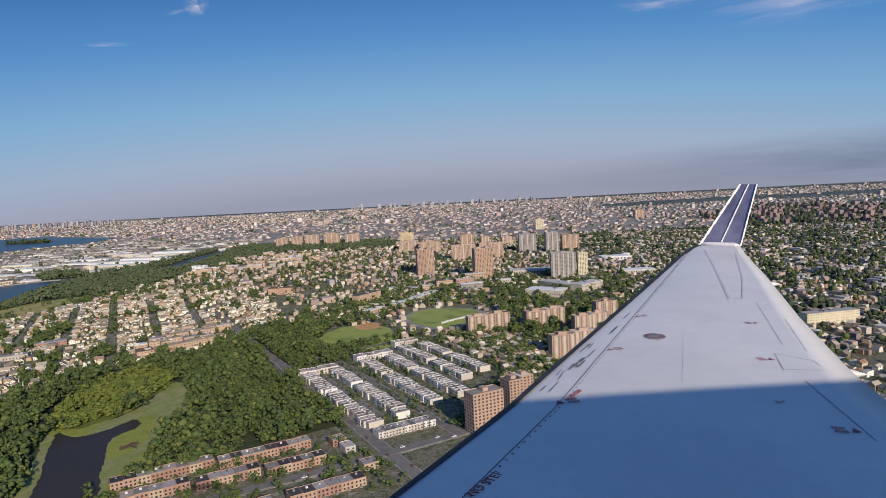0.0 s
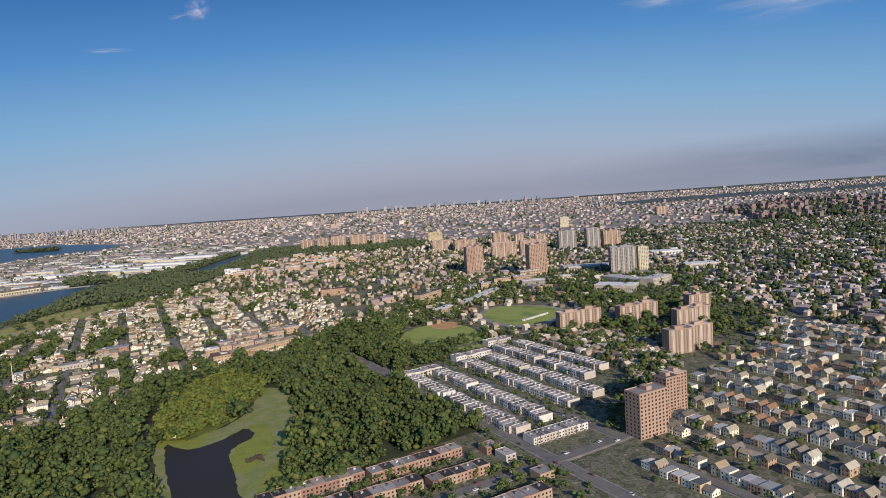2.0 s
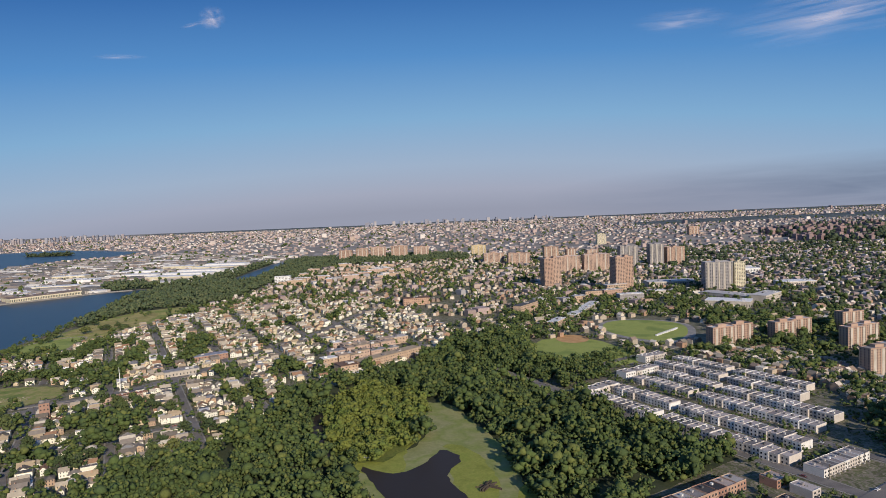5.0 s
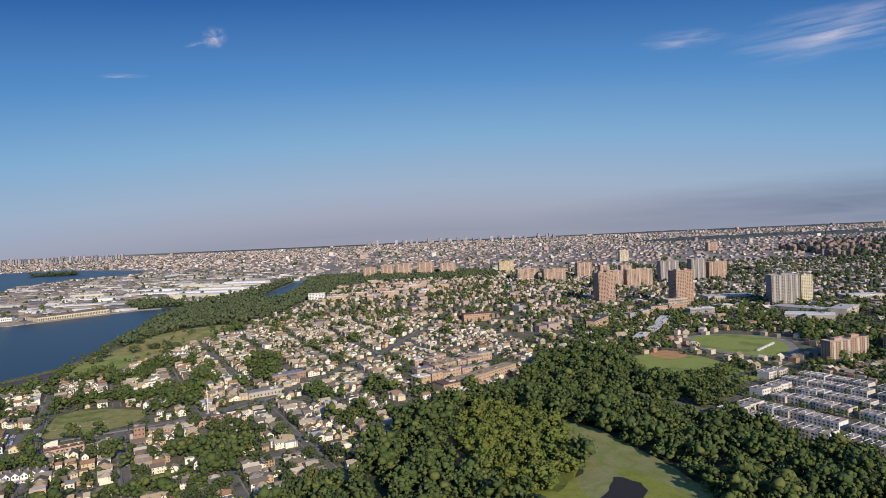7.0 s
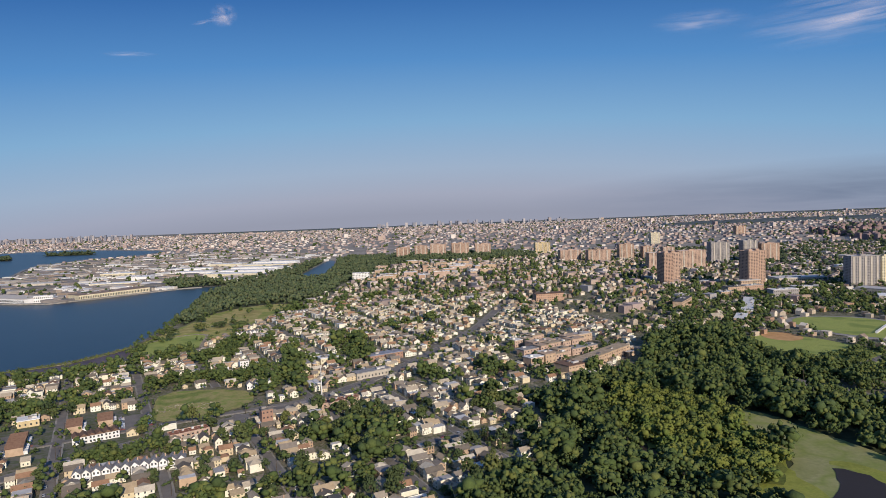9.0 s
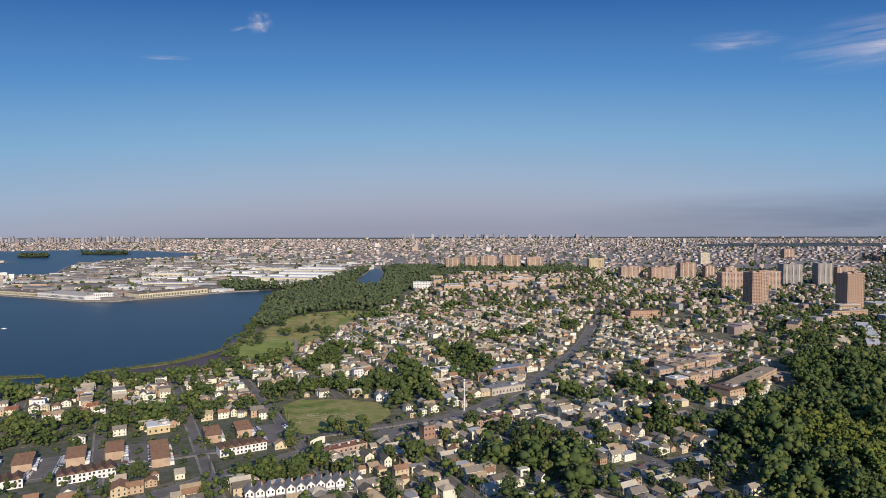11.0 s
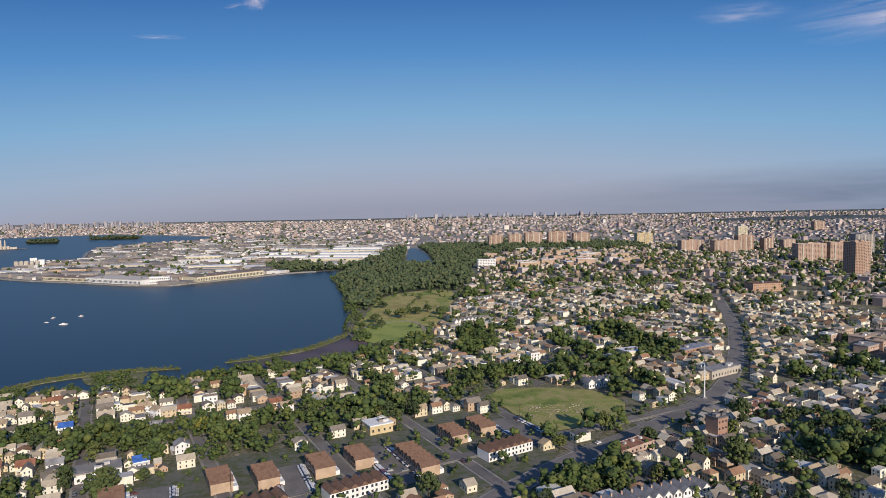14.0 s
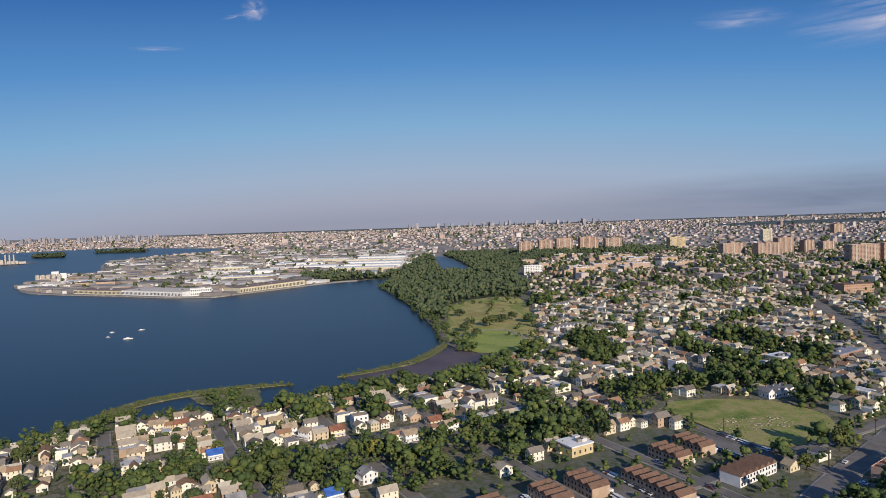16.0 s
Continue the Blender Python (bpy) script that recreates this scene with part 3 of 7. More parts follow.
def clip_street(points, ring, least=3):
    """The stretches of a line of points that lie inside a ring."""
    run, out = [], []
    for p in points:
        if inside(p, ring) and not inside(p, FIELD) and not inside(p, MEADOW):
            run.append(p)
        else:
            if len(run) >= least:
                out.append(run)
            run = []
    if len(run) >= least:
        out.append(run)
    return out


for v in SIDE_V:
    for run in clip_street([uv(u, v) for u in range(-1000, 0, 12)], TOWN):
        road([run[0], *run[1:-1:3], run[-1]], 3.6)
for u in (-470, -560, -650, -740):
    for run in clip_street([uv(u, v) for v in range(-560, 0, 12)], TOWN):
        road([run[0], *run[1:-1:3], run[-1]], 3.6)
# local axes of the terraces east of the park
A1, B1 = Vector((0.539, -0.842)), Vector((0.842, 0.539))


def ab(a, b):
    p = A1 * a + B1 * b
    return p.x, p.y


road([ab(-404, 127.5), ab(-350, 127.5), ab(-288, 128)], 2.4)
road([ab(-440, 148.5), ab(-350, 148.5), ab(-266, 149)], 4.6)
road([ab(-446, 190), ab(-350, 190), ab(-300, 190)], 4.6)
road([ab(-262, 0), ab(-262, 70), ab(-262, 115), ab(-266, 200)], 5.5)
road([ab(-452, 112), ab(-455, 150), ab(-462, 260)], 5.0)
EAST = [(-30, 236), (-10, 150), (60, 90), (160, 110), (470, 418), (190, 580), (125, 500), (95, 425), (40, 380)]
EAST_STREETS = list(range(144, 420, 35))
for b in EAST_STREETS:
    for run in clip_street([ab(a, b) for a in range(-560, 60, 12)], EAST):
        road([run[0], *run[1:-1:3], run[-1]], 4.4)


def leafy(x, y, level=0.35):
    """True where trees stand in thick clumps among the houses."""
    return noise.noise(Vector((x / 27, y / 33, 3.7))) + 0.45 * noise.noise(Vector((x / 11, y / 13, 9.1))) > level + (0.02 if x < -470 else 0.0)


ESTATE = [(-274, 466), (-222, 520), (-226, 564), (-300, 572), (-306, 530)]
TERRACES = [ab(-452, 114), ab(-280, 114), ab(-280, 150), ab(-300, 196), ab(-345, 232), ab(-462, 232)]

# ---- trees ----
def lump(rng, r, squash=0.8):
    """One leafy clump: a shaken icosahedron."""
    t = (1 + 5 ** 0.5) / 2
    pts = [(-1, t, 0), (1, t, 0), (-1, -t, 0), (1, -t, 0), (0, -1, t), (0, 1, t), (0, -1, -t), (0, 1, -t), (t, 0, -1), (t, 0, 1), (-t, 0, -1), (-t, 0, 1)]
    fs = [(0, 11, 5), (0, 5, 1), (0, 1, 7), (0, 7, 10), (0, 10, 11), (1, 5, 9), (5, 11, 4), (11, 10, 2), (10, 7, 6), (7, 1, 8),
          (3, 9, 4), (3, 4, 2), (3, 2, 6), (3, 6, 8), (3, 8, 9), (4, 9, 5), (2, 4, 11), (6, 2, 10), (8, 6, 7), (9, 8, 1)]
    turn = Euler((rng.uniform(0, 6), rng.uniform(0, 6), rng.uniform(0, 6))).to_matrix()
    out = []
    for p in pts:
        q = turn @ Vector(p).normalized() * r * rng.uniform(0.68, 1.22)
        out.append((q.x, q.y, q.z * squash))
    return out, fs


def tuft(rng, r):
    """One small ragged leaf tuft: a shaken octahedron."""
    turn = Euler((rng.uniform(0, 6), rng.uniform(0, 6), rng.uniform(0, 6))).to_matrix()
    pts = [tuple(turn @ Vector(p) * r * rng.uniform(0.65, 1.3)) for p in ((1, 0, 0), (-1, 0, 0), (0, 1, 0), (0, -1, 0), (0, 0, 1), (0, 0, -1))]
    return pts, [(0, 2, 4), (2, 1, 4), (1, 3, 4), (3, 0, 4), (2, 0, 5), (1, 2, 5), (3, 1, 5), (0, 3, 5)]


def crown(rng, r, h, lumps, leaves):
    """Clumps set round limbs, with loose leaf sprays on the outside."""
    v, f = [], []
    sprays = 2 * (lumps - 4) if lumps > 9 else 0
    for i in range((6 if sprays else lumps) + sprays):
        a, k = rng.uniform(0, 6.283), math.sqrt(rng.uniform(0.02, 1))
        up = rng.uniform(0.0, 1.0)
        reach = r * 0.78 * k * (1.0 - 0.55 * up * up) * rng.uniform(0.8, 1.15)
        if sprays and i >= 6:
            # small sprays over the outside of the clumps
            reach, up = r * math.sqrt(rng.uniform(0.15, 1)) * (1.0 - 0.55 * up * up) * rng.uniform(0.75, 1.0), 0.12 + 0.95 * up
            p, fs = tuft(rng, r * rng.uniform(0.12, 0.26))
        elif leaves == 0:
            p, fs = tuft(rng, r * rng.uniform(0.40, 0.62))
        else:
            p, fs = lump(rng, r * rng.uniform(0.26, 0.44))
        o = len(v)
        v += [(x + reach * math.cos(a), y + reach * math.sin(a), z + h * (0.34 + 0.56 * up)) for x, y, z in p]
        f += [tuple(o + i for i in q) for q in fs]
    for i in range(leaves):
        a, e = rng.uniform(0, 6.283), rng.uniform(-0.35, 1.5)
        R = r * rng.uniform(0.8, 1.08)
        c = Vector((R * math.cos(a) * math.cos(e), R * math.sin(a) * math.cos(e), h * 0.58 + h * 0.42 * math.sin(e)))
        s = r * rng.uniform(0.07, 0.15)
        t = Euler((rng.uniform(0, 6), rng.uniform(0, 6), 0)).to_matrix()
        o = len(v)
        v += [tuple(c + t @ Vector(q) * s) for q in ((-1, -0.6, 0), (1, -0.4, 0.3), (0.2, 1, 0))]
        f.append((o, o + 1, o + 2))
    return v, f


def trunk_mesh(rng, r, h):
    s = Shell()
    def limb(a, b, ra, rb):
        d = (Vector(b) - Vector(a)).normalized()
        x = d.orthogonal().normalized()
        y = d.cross(x)
        rings = [[tuple(Vector(p) + (x * math.cos(q) + y * math.sin(q)) * w) for q in np.linspace(0, 6.283, 6)[:-1]] for p, w in ((a, ra), (b, rb))]
        for i in range(5):
            j = (i + 1) % 5
            s.face([rings[0][i], rings[0][j], rings[1][j], rings[1][i]])
    limb((0, 0, -0.3), (0, 0, h * 0.42), r * 0.085, r * 0.055)
    for i in range(4):
        a = i * 1.57 + rng.uniform(-0.4, 0.4)
        limb((0, 0, h * 0.36), (r * 0.5 * math.cos(a), r * 0.5 * math.sin(a), h * rng.uniform(0.55, 0.72)), r * 0.05, r * 0.02)
    return s.mesh("trunk", M_BARK)


TREES = []
for i in range(7):
    rng = random.Random(40 + i)
    r, h = rng.uniform(2.6, 3.6), rng.uniform(5.2, 7.4)
    v, f = crown(rng, r, h, 26, 90)
    me = bpy.data.meshes.new("crown")
    me.from_pydata(v, [], f)
    me.materials.append(M_LEAF)
    me.shade_smooth()
    TREES.append((trunk_mesh(rng, r, h), me))
TREE_LABELS = ["leafy green street tree beside the houses", "broad dark green tree in a yard", "round-crowned deciduous tree in summer leaf"]
tree_spots = []
tree_count = [0]


def stamp(store, me, m, tone):
    """Add a mesh at a pose to a store, which becomes one joined object later."""
    v = np.empty(len(me.vertices) * 3)
    me.vertices.foreach_get("co", v)
    v = v.reshape(-1, 3) @ np.array(m.to_3x3()).T + np.array(m.translation)
    base = store["n"]
    store["v"].append(v)
    store["t"].append(np.full(len(v), tone))
    for p in me.polygons:
        mat = me.materials[p.material_index]
        mat = MANY.get(mat.name, mat)
        if mat not in store["mats"]:
            store["mats"].append(mat)
        store["f"].append(tuple(base + i for i in p.vertices))
        store["m"].append(store["mats"].index(mat))
    store["n"] += len(v)


def store_new():
    return {"v": [], "f": [], "m": [], "t": [], "mats": [], "n": 0}


def store_done(store, name, label, category):
    me = bpy.data.meshes.new(name)
    me.from_pydata(np.concatenate(store["v"]).tolist(), [], store["f"])
    for mat in store["mats"]:
        me.materials.append(mat)
    me.polygons.foreach_set("material_index", store["m"])
    me.attributes.new("tone", "FLOAT", "POINT").data.foreach_set("value", np.concatenate(store["t"]))
    me.update()
    return tagged(new(name, me), label, category, kind="stuff")


def plant(x, y, rng, size=1.0, group="town trees"):
    if any((x - a) ** 2 + (y - b) ** 2 < 6 for a, b in tree_spots[-60:]):
        return
    tree_spots.append((x, y))
    tree_count[0] += 1
    if y > 420 or tree_count[0] > 640:
        return
    trunk, leaf = TREES[rng.randrange(len(TREES))]
    ob = new("tree", None)
    s = size * rng.uniform(0.75, 1.2)
    ob.matrix_basis = Matrix.Translation((x, y, rise(x, y))) @ Matrix.Rotation(rng.uniform(0, 6.28), 4, "Z") @ Matrix.Diagonal((s, s, s * rng.uniform(0.85, 1.15), 1))
    tagged(ob, TREE_LABELS[rng.randrange(3)], "tree", group)
    part("trunk", trunk, ob)
    part("crown", leaf, ob)


def woods(name, ring, count, size, lumps, leaves, label, seed, avoid=(), lift=0.0, mat=None, free=(), mask=None):
    """A wood whose trees nobody could count: one object."""
    rng = random.Random(seed)
    protos = [tuple(map(np.array, crown(rng, 1.0, 2.0, lumps, leaves))) if leaves == 0 else crown(rng, 1.0, 2.0, lumps, leaves) for _ in range(8)]
    protos = [(np.array(v), f) for v, f in protos]
    xs, ys = [p[0] for p in ring], [p[1] for p in ring]
    cells = {}
    for a, b in free:
        cells.setdefault((int(a // 6), int(b // 6)), []).append((a, b))
    V_, F_, base, made, tries = [], [], 0, 0, 0
    while made < count and tries < count * 30:
        tries += 1
        x, y = rng.uniform(min(xs), max(xs)), rng.uniform(min(ys), max(ys))
        if not inside((x, y), ring) or any(inside((x, y), a) for a in avoid) or any(near_line((x, y), l, w / 2 + 2.0) for l, w in roads[:2]):
            continue
        if mask and not mask(x, y):
            continue
        if any((x - a) ** 2 + (y - b) ** 2 < 5.5 for i in (-1, 0, 1) for j in (-1, 0, 1) for a, b in cells.get((int(x // 6) + i, int(y // 6) + j), ())):
            continue
        v, f = protos[rng.randrange(8)]
        s = size * (0.55 + 0.95 * rng.random() ** 1.5)
        q = rng.uniform(0, 6.28)
        c, d = math.cos(q), math.sin(q)
        w = np.empty_like(v)
        w[:, 0], w[:, 1], w[:, 2] = x + s * (v[:, 0] * c - v[:, 1] * d), y + s * (v[:, 0] * d + v[:, 1] * c), rise(x, y) + s * (v[:, 2] * rng.uniform(0.8, 1.1) - 0.25) + lift
        V_.append(w)
        F_ += [tuple(int(k) + base for k in t) for t in f]
        base += len(v)
        made += 1
    me = bpy.data.meshes.new(name)
    me.from_pydata(np.concatenate(V_).tolist(), [], F_)
    me.materials.append(mat or M_WOODS)
    me.shade_smooth()
    return tagged(new(name, me), label, "woods", kind="stuff")


CREEK = [(-256, 437), (-260, 406), (-263, 386), (-259, 363), (-251, 337), (-238, 320)]
creek = ribbon(smooth(CREEK, 2, False), 5.0, 0.1, 0.42)
tagged(new("creek", creek.mesh("creek", M_POND)), "narrow dark creek running into the pond", "creek", kind="structure")
CREEK_RING = [(x - 3, y) for x, y in CREEK] + [(x + 3, y) for x, y in reversed(CREEK)]
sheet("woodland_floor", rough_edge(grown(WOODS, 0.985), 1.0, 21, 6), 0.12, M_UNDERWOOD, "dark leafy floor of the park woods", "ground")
woods("park_woods", WOODS, 1450, 4.5, 14, 16, "dense dark green park woods round the pond", 3, (POND, ALGAE, REEDS, CREEK_RING, BALLFIELD))
woods("reed_clumps", REEDS, 420, 3.0, 11, 14, "yellow-green willow scrub filling the reed bed", 4, (POND,), mat=M_REED)
woods("reed_bushes", REEDS, 55, 2.6, 12, 16, "dark bushes dotted over the reed bed", 88, (POND,))
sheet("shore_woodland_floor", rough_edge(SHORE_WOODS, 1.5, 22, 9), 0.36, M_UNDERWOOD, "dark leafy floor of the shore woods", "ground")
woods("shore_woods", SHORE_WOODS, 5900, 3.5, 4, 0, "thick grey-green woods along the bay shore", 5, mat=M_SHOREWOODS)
WEST_BANK = [(-732, 1017), (-709, 1032), (-670, 1047), (-638, 1060), (-605, 1090), (-600, 1130), (-600, 1168), (-608, 1249), (-616, 1369), (-626, 1495), (-646, 1495), (-645, 1293), (-650, 1194), (-656, 1110), (-690, 1080), (-757, 1137), (-792, 1143), (-806, 1122), (-775, 1060)]
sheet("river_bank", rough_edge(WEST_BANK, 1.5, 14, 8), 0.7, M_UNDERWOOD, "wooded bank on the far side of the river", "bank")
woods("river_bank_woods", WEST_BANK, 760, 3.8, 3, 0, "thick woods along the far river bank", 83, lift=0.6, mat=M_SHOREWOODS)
for k, ring in enumerate(([(-724, 438), (-716, 452), (-706, 462), (-702, 456), (-712, 440)], [(-690, 486), (-672, 492), (-660, 476), (-668, 466), (-682, 474)], [(-700, 456), (-682, 460), (-658, 468), (-650, 462), (-668, 454), (-690, 448)])):
    woods("marsh_bushes", ring, 55, 1.7, 6, 16, "dark bushes on the marsh inside the spit", 86 + k * 30)
for x, y, w, h in ((-550, 651, 2.1, 1.15), (-540, 668, 1.7, 1.0), (-567, 633, 1.8, 0.9), (-520, 664, 2.0, 1.2), (-560, 612, 1.3, 0.8), (-532, 676, 1.4, 0.9), (-571, 700, 1.6, 0.9)):
    bush = new("bush", None)
    bush.matrix_basis = Matrix.Translation((x, y, 0.1)) @ Matrix.Rotation(x, 4, "Z") @ Matrix.Diagonal((w, w, h, 1))
    tagged(bush, "broad round dark bush standing alone in the meadow", "bush", "meadow bushes")
    part("stem", TREES[int(-x) % 7][0], bush)
    part("crown", TREES[int(-x) % 7][1], bush)
woods("meadow_bushes", MEADOW, 34, 2.6, 7, 30, "dark bushes dotted over the marsh meadow", 6)
woods("shore_bushes", [(x - 5, y) for x, y in SHORE[10:17]] + [(x + 9, y) for x, y in reversed(SHORE[10:17])], 170, 2.2, 6, 20, "green bushes along the bay bank", 7, lift=0.2)
woods("spit_bushes", [(-745, 395), (-728, 430), (-700, 452), (-655, 466), (-612, 486), (-604, 478), (-690, 440), (-735, 395)], 170, 2.3, 7, 30, "dark bushes at the water's edge", 8)
woods("lagoon_trees", [(-640, 474), (-612, 488), (-586, 500), (-566, 518), (-545, 545), (-530, 572), (-520, 566), (-548, 520), (-575, 492), (-612, 472)], 170, 3.2, 8, 30, "leafy trees along the mud flat", 9)

for k, line in enumerate((SPIT_A, SPIT_B)):
    woods("spit_scrub", [(x - 2.6, y + 2.4) for x, y in line] + [(x + 2.6, y - 2.4) for x, y in reversed(line)], 230, 0.6, 4, 12, "olive scrub and tall grass along the spit", 96 + k, lift=0.35, mat=M_REED)
    woods("spit_edge", [(x - 4.5, y + 4) for x, y in line] + [(x + 4.5, y - 4) for x, y in reversed(line)], 90, 0.7, 4, 8, "low shore grass at the edge of the spit", 98 + k, lift=0.1, mat=M_REED)

# ---- houses ----
M_TRIM = M_WHITE


def windows_on(s, x0, x1, y, z0, rows, cols, w, h, mat, gap, face=-1):
    for r in range(rows):
        for c in range(cols):
            cx = x0 + (x1 - x0) * (c + 0.5) / cols
            z = z0 + r * gap
            yy = y + 0.03 * face
            pts = [(cx - w / 2, yy, z), (cx + w / 2, yy, z), (cx + w / 2, yy, z + h), (cx - w / 2, yy, z + h)]
            s.face(pts if face < 0 else pts[::-1], mat)


def gable_house(w, d, h, up, along="y", porch=True, wall=None, roof=None):
    """Walls with gables, an overhanging pitched roof, a porch and a chimney."""
    s, r = Shell(), Shell()
    x, y = w / 2, d / 2
    s.box(-x, -y, -0.3, x, y, h)
    o, t = 0.28, 0.14
    if along == "y":
        for k in (-1, 1):
            s.face([(-x, k * y, h), (x, k * y, h), (0, k * y, h + up)][::-k])
        for k in (-1, 1):
            e, rg = (k * (x + o), h - up * o / x), (0, h + up)
            q = [(e[0], -y - o, e[1]), (e[0], y + o, e[1]), (rg[0], y + o, rg[1]), (rg[0], -y - o, rg[1])]
            r.face([(a, b, c + t) for a, b, c in q][::k])
            r.face(q[::-k])
            r.face([q[0], q[1], (q[1][0], q[1][1], q[1][2] + t), (q[0][0], q[0][1], q[0][2] + t)])
            for i, j in ((0, 3), (1, 2)):
                r.face([q[i], q[j], (*q[j][:2], q[j][2] + t), (*q[i][:2], q[i][2] + t)])
    else:
        for k in (-1, 1):
            s.face([(k * x, -y, h), (k * x, y, h), (k * x, 0, h + up)][::k])
        for k in (-1, 1):
            e, rg = (k * (y + o), h - up * o / y), (0, h + up)
            q = [(-x - o, e[0], e[1]), (x + o, e[0], e[1]), (x + o, rg[0], rg[1]), (-x - o, rg[0], rg[1])]
            r.face([(a, b, c + t) for a, b, c in q][::-k])
            r.face(q[::k])
            r.face([q[0], q[1], (*q[1][:2], q[1][2] + t), (*q[0][:2], q[0][2] + t)])
            for i, j in ((0, 3), (1, 2)):
                r.face([q[i], q[j], (*q[j][:2], q[j][2] + t), (*q[i][:2], q[i][2] + t)])
    rows = 2 if h > 3.2 else 1
    for face in (-1, 1):
        windows_on(s, -x * 0.9, x * 0.9, face * y, 0.7, rows, 3 if w > 5 else 2, 0.55, 0.85, 1, 1.85, face)
    for k in (-1, 1):
        for i in range(3):
            for j in range(rows):
                cy, z = -y + d * (i + 0.5) / 3, 0.7 + 1.85 * j
                pts = [(k * (x + 0.03), cy - 0.28, z), (k * (x + 0.03), cy + 0.28, z), (k * (x + 0.03), cy + 0.28, z + 0.85), (k * (x + 0.03), cy - 0.28, z + 0.85)]
                s.face(pts[::k], 1)
    extra = []
    if porch:
        p = Shell()
        p.box(-x * 0.9, -y - 1.3, 1.75, x * 0.9, -y - 0.02, 1.92, bottom=True)
        extra.append(("porch_roof", p.mesh("porch_roof", M_TRIM)))
        p = Shell()
        p.box(-x * 0.9, -y - 1.3, -0.2, x * 0.9, -y - 0.02, 0.35)
        extra.append(("porch", p.mesh("porch", M_PAVE)))
        for k in (-1, 1):
            p = Shell()
            p.box(k * x * 0.8 - 0.08, -y - 1.25, 0.35, k * x * 0.8 + 0.08, -y - 1.1, 1.75)
            extra.append(("porch_post", p.mesh("porch_post", M_TRIM)))
    c = Shell()
    c.box(x * 0.35, y * 0.3, h * 0.6, x * 0.35 + 0.45, y * 0.3 + 0.45, h + up + 0.5)
    extra.append(("chimney", c.mesh("chimney", M_BRICK)))
    return s.mesh("house", wall or M_SIDING, M_GLASS), [("roof", r.mesh("roof", roof or M_SHINGLE)), *extra]


def hip_house(w, d, h, up):
    s, r = Shell(), Shell()
    x, y = w / 2, d / 2
    s.box(-x, -y, -0.3, x, y, h)
    for face in (-1, 1):
        windows_on(s, -x * 0.9, x * 0.9, face * y, 0.7, 2 if h > 3.2 else 1, 3, 0.55, 0.85, 1, 1.85, face)
    o, k = 0.3, max(0.2, y - x * 0.9)
    a = [(-x - o, -y - o, h), (x + o, -y - o, h), (x + o, y + o, h), (-x - o, y + o, h)]
    p, q = (0, -k, h + up), (0, k, h + up)
    r.face([a[0], a[1], p]), r.face([a[1], a[2], q, p]), r.face([a[2], a[3], q]), r.face([a[3], a[0], p, q]), r.face(a[::-1])
    porch = Shell()
    porch.box(-x * 0.5, -y - 1.0, -0.2, x * 0.5, -y - 0.02, 0.4)
    hood = Shell()
    hood.box(-x * 0.5, -y - 1.0, 1.8, x * 0.5, -y - 0.02, 1.95, bottom=True)
    return s.mesh("house", M_SIDING, M_GLASS), [("roof", r.mesh("roof", M_SHINGLE)), ("porch", porch.mesh("porch", M_PAVE)), ("porch_roof", hood.mesh("porch_roof", M_TRIM))]


def flat_house(w, d, h, wall, floors=2, cols=2, cover=None):
    """A flat-roofed terrace unit with a parapet, a cornice, windows, a stoop and a bulkhead on the roof."""
    s, r, p = Shell(), Shell(), Shell()
    x, y = w / 2, d / 2
    s.box(-x, -y, -0.3, x, y, h)
    gap = (h - 0.4) / floors
    for face in (-1, 1):
        windows_on(s, -x * 0.95, x * 0.95, face * y, 0.55, floors, cols, 0.75, gap * 0.5, 1, gap, face)
    r.box(-x + 0.12, -y + 0.12, h, x - 0.12, y - 0.12, h + 0.05, 0)
    for a in ((-x, -y, x, -y + 0.12), (-x, y - 0.12, x, y), (-x, -y + 0.12, -x + 0.12, y - 0.12), (x - 0.12, -y + 0.12, x, y - 0.12)):
        p.box(a[0], a[1], h, a[2], a[3], h + 0.3)
    b, st = Shell(), Shell()
    b.box(-0.5, 0.6, h + 0.05, 0.4, 1.5, h + 0.75)
    st.box(-0.6, -y - 1.1, -0.2, 0.6, -y - 0.02, 0.45)
    return s.mesh("house", wall, M_GLASS), [("roof", r.mesh("roof", cover or M_FLATROOF)), ("parapet", p.mesh("parapet", wall)), ("roof_hatch", b.mesh("roof_hatch", M_FLATROOF)), ("stoop", st.mesh("stoop", M_PAVE))]


KINDS = [
    (gable_house(4.2, 7.2, 3.7, 1.5), "two-storey gabled frame house with a small porch", 5),
    (gable_house(4.6, 7.8, 3.9, 1.7), "tall narrow clapboard house with a pitched shingle roof", 4),
    (gable_house(5.8, 6.0, 3.4, 1.4, "x"), "side-gabled frame house with a shingle roof", 4),
    (gable_house(4.4, 6.0, 2.6, 1.5, "x", False), "small one-storey bungalow with a pitched roof", 3),
    (hip_house(5.2, 6.2, 3.6, 1.3), "hip-roofed two-storey house with pale walls", 3),
    (flat_house(4.8, 7.6, 3.8, M_SIDING), "flat-roofed two-storey house with a parapet", 3),
    (flat_house(7.0, 8.0, 3.9, M_SIDING, 2, 4), "wide flat-roofed two-family house", 1),
]
HOUSE_PICK = [i for i, k in enumerate(KINDS) for _ in range(k[2])]
house_spots = []


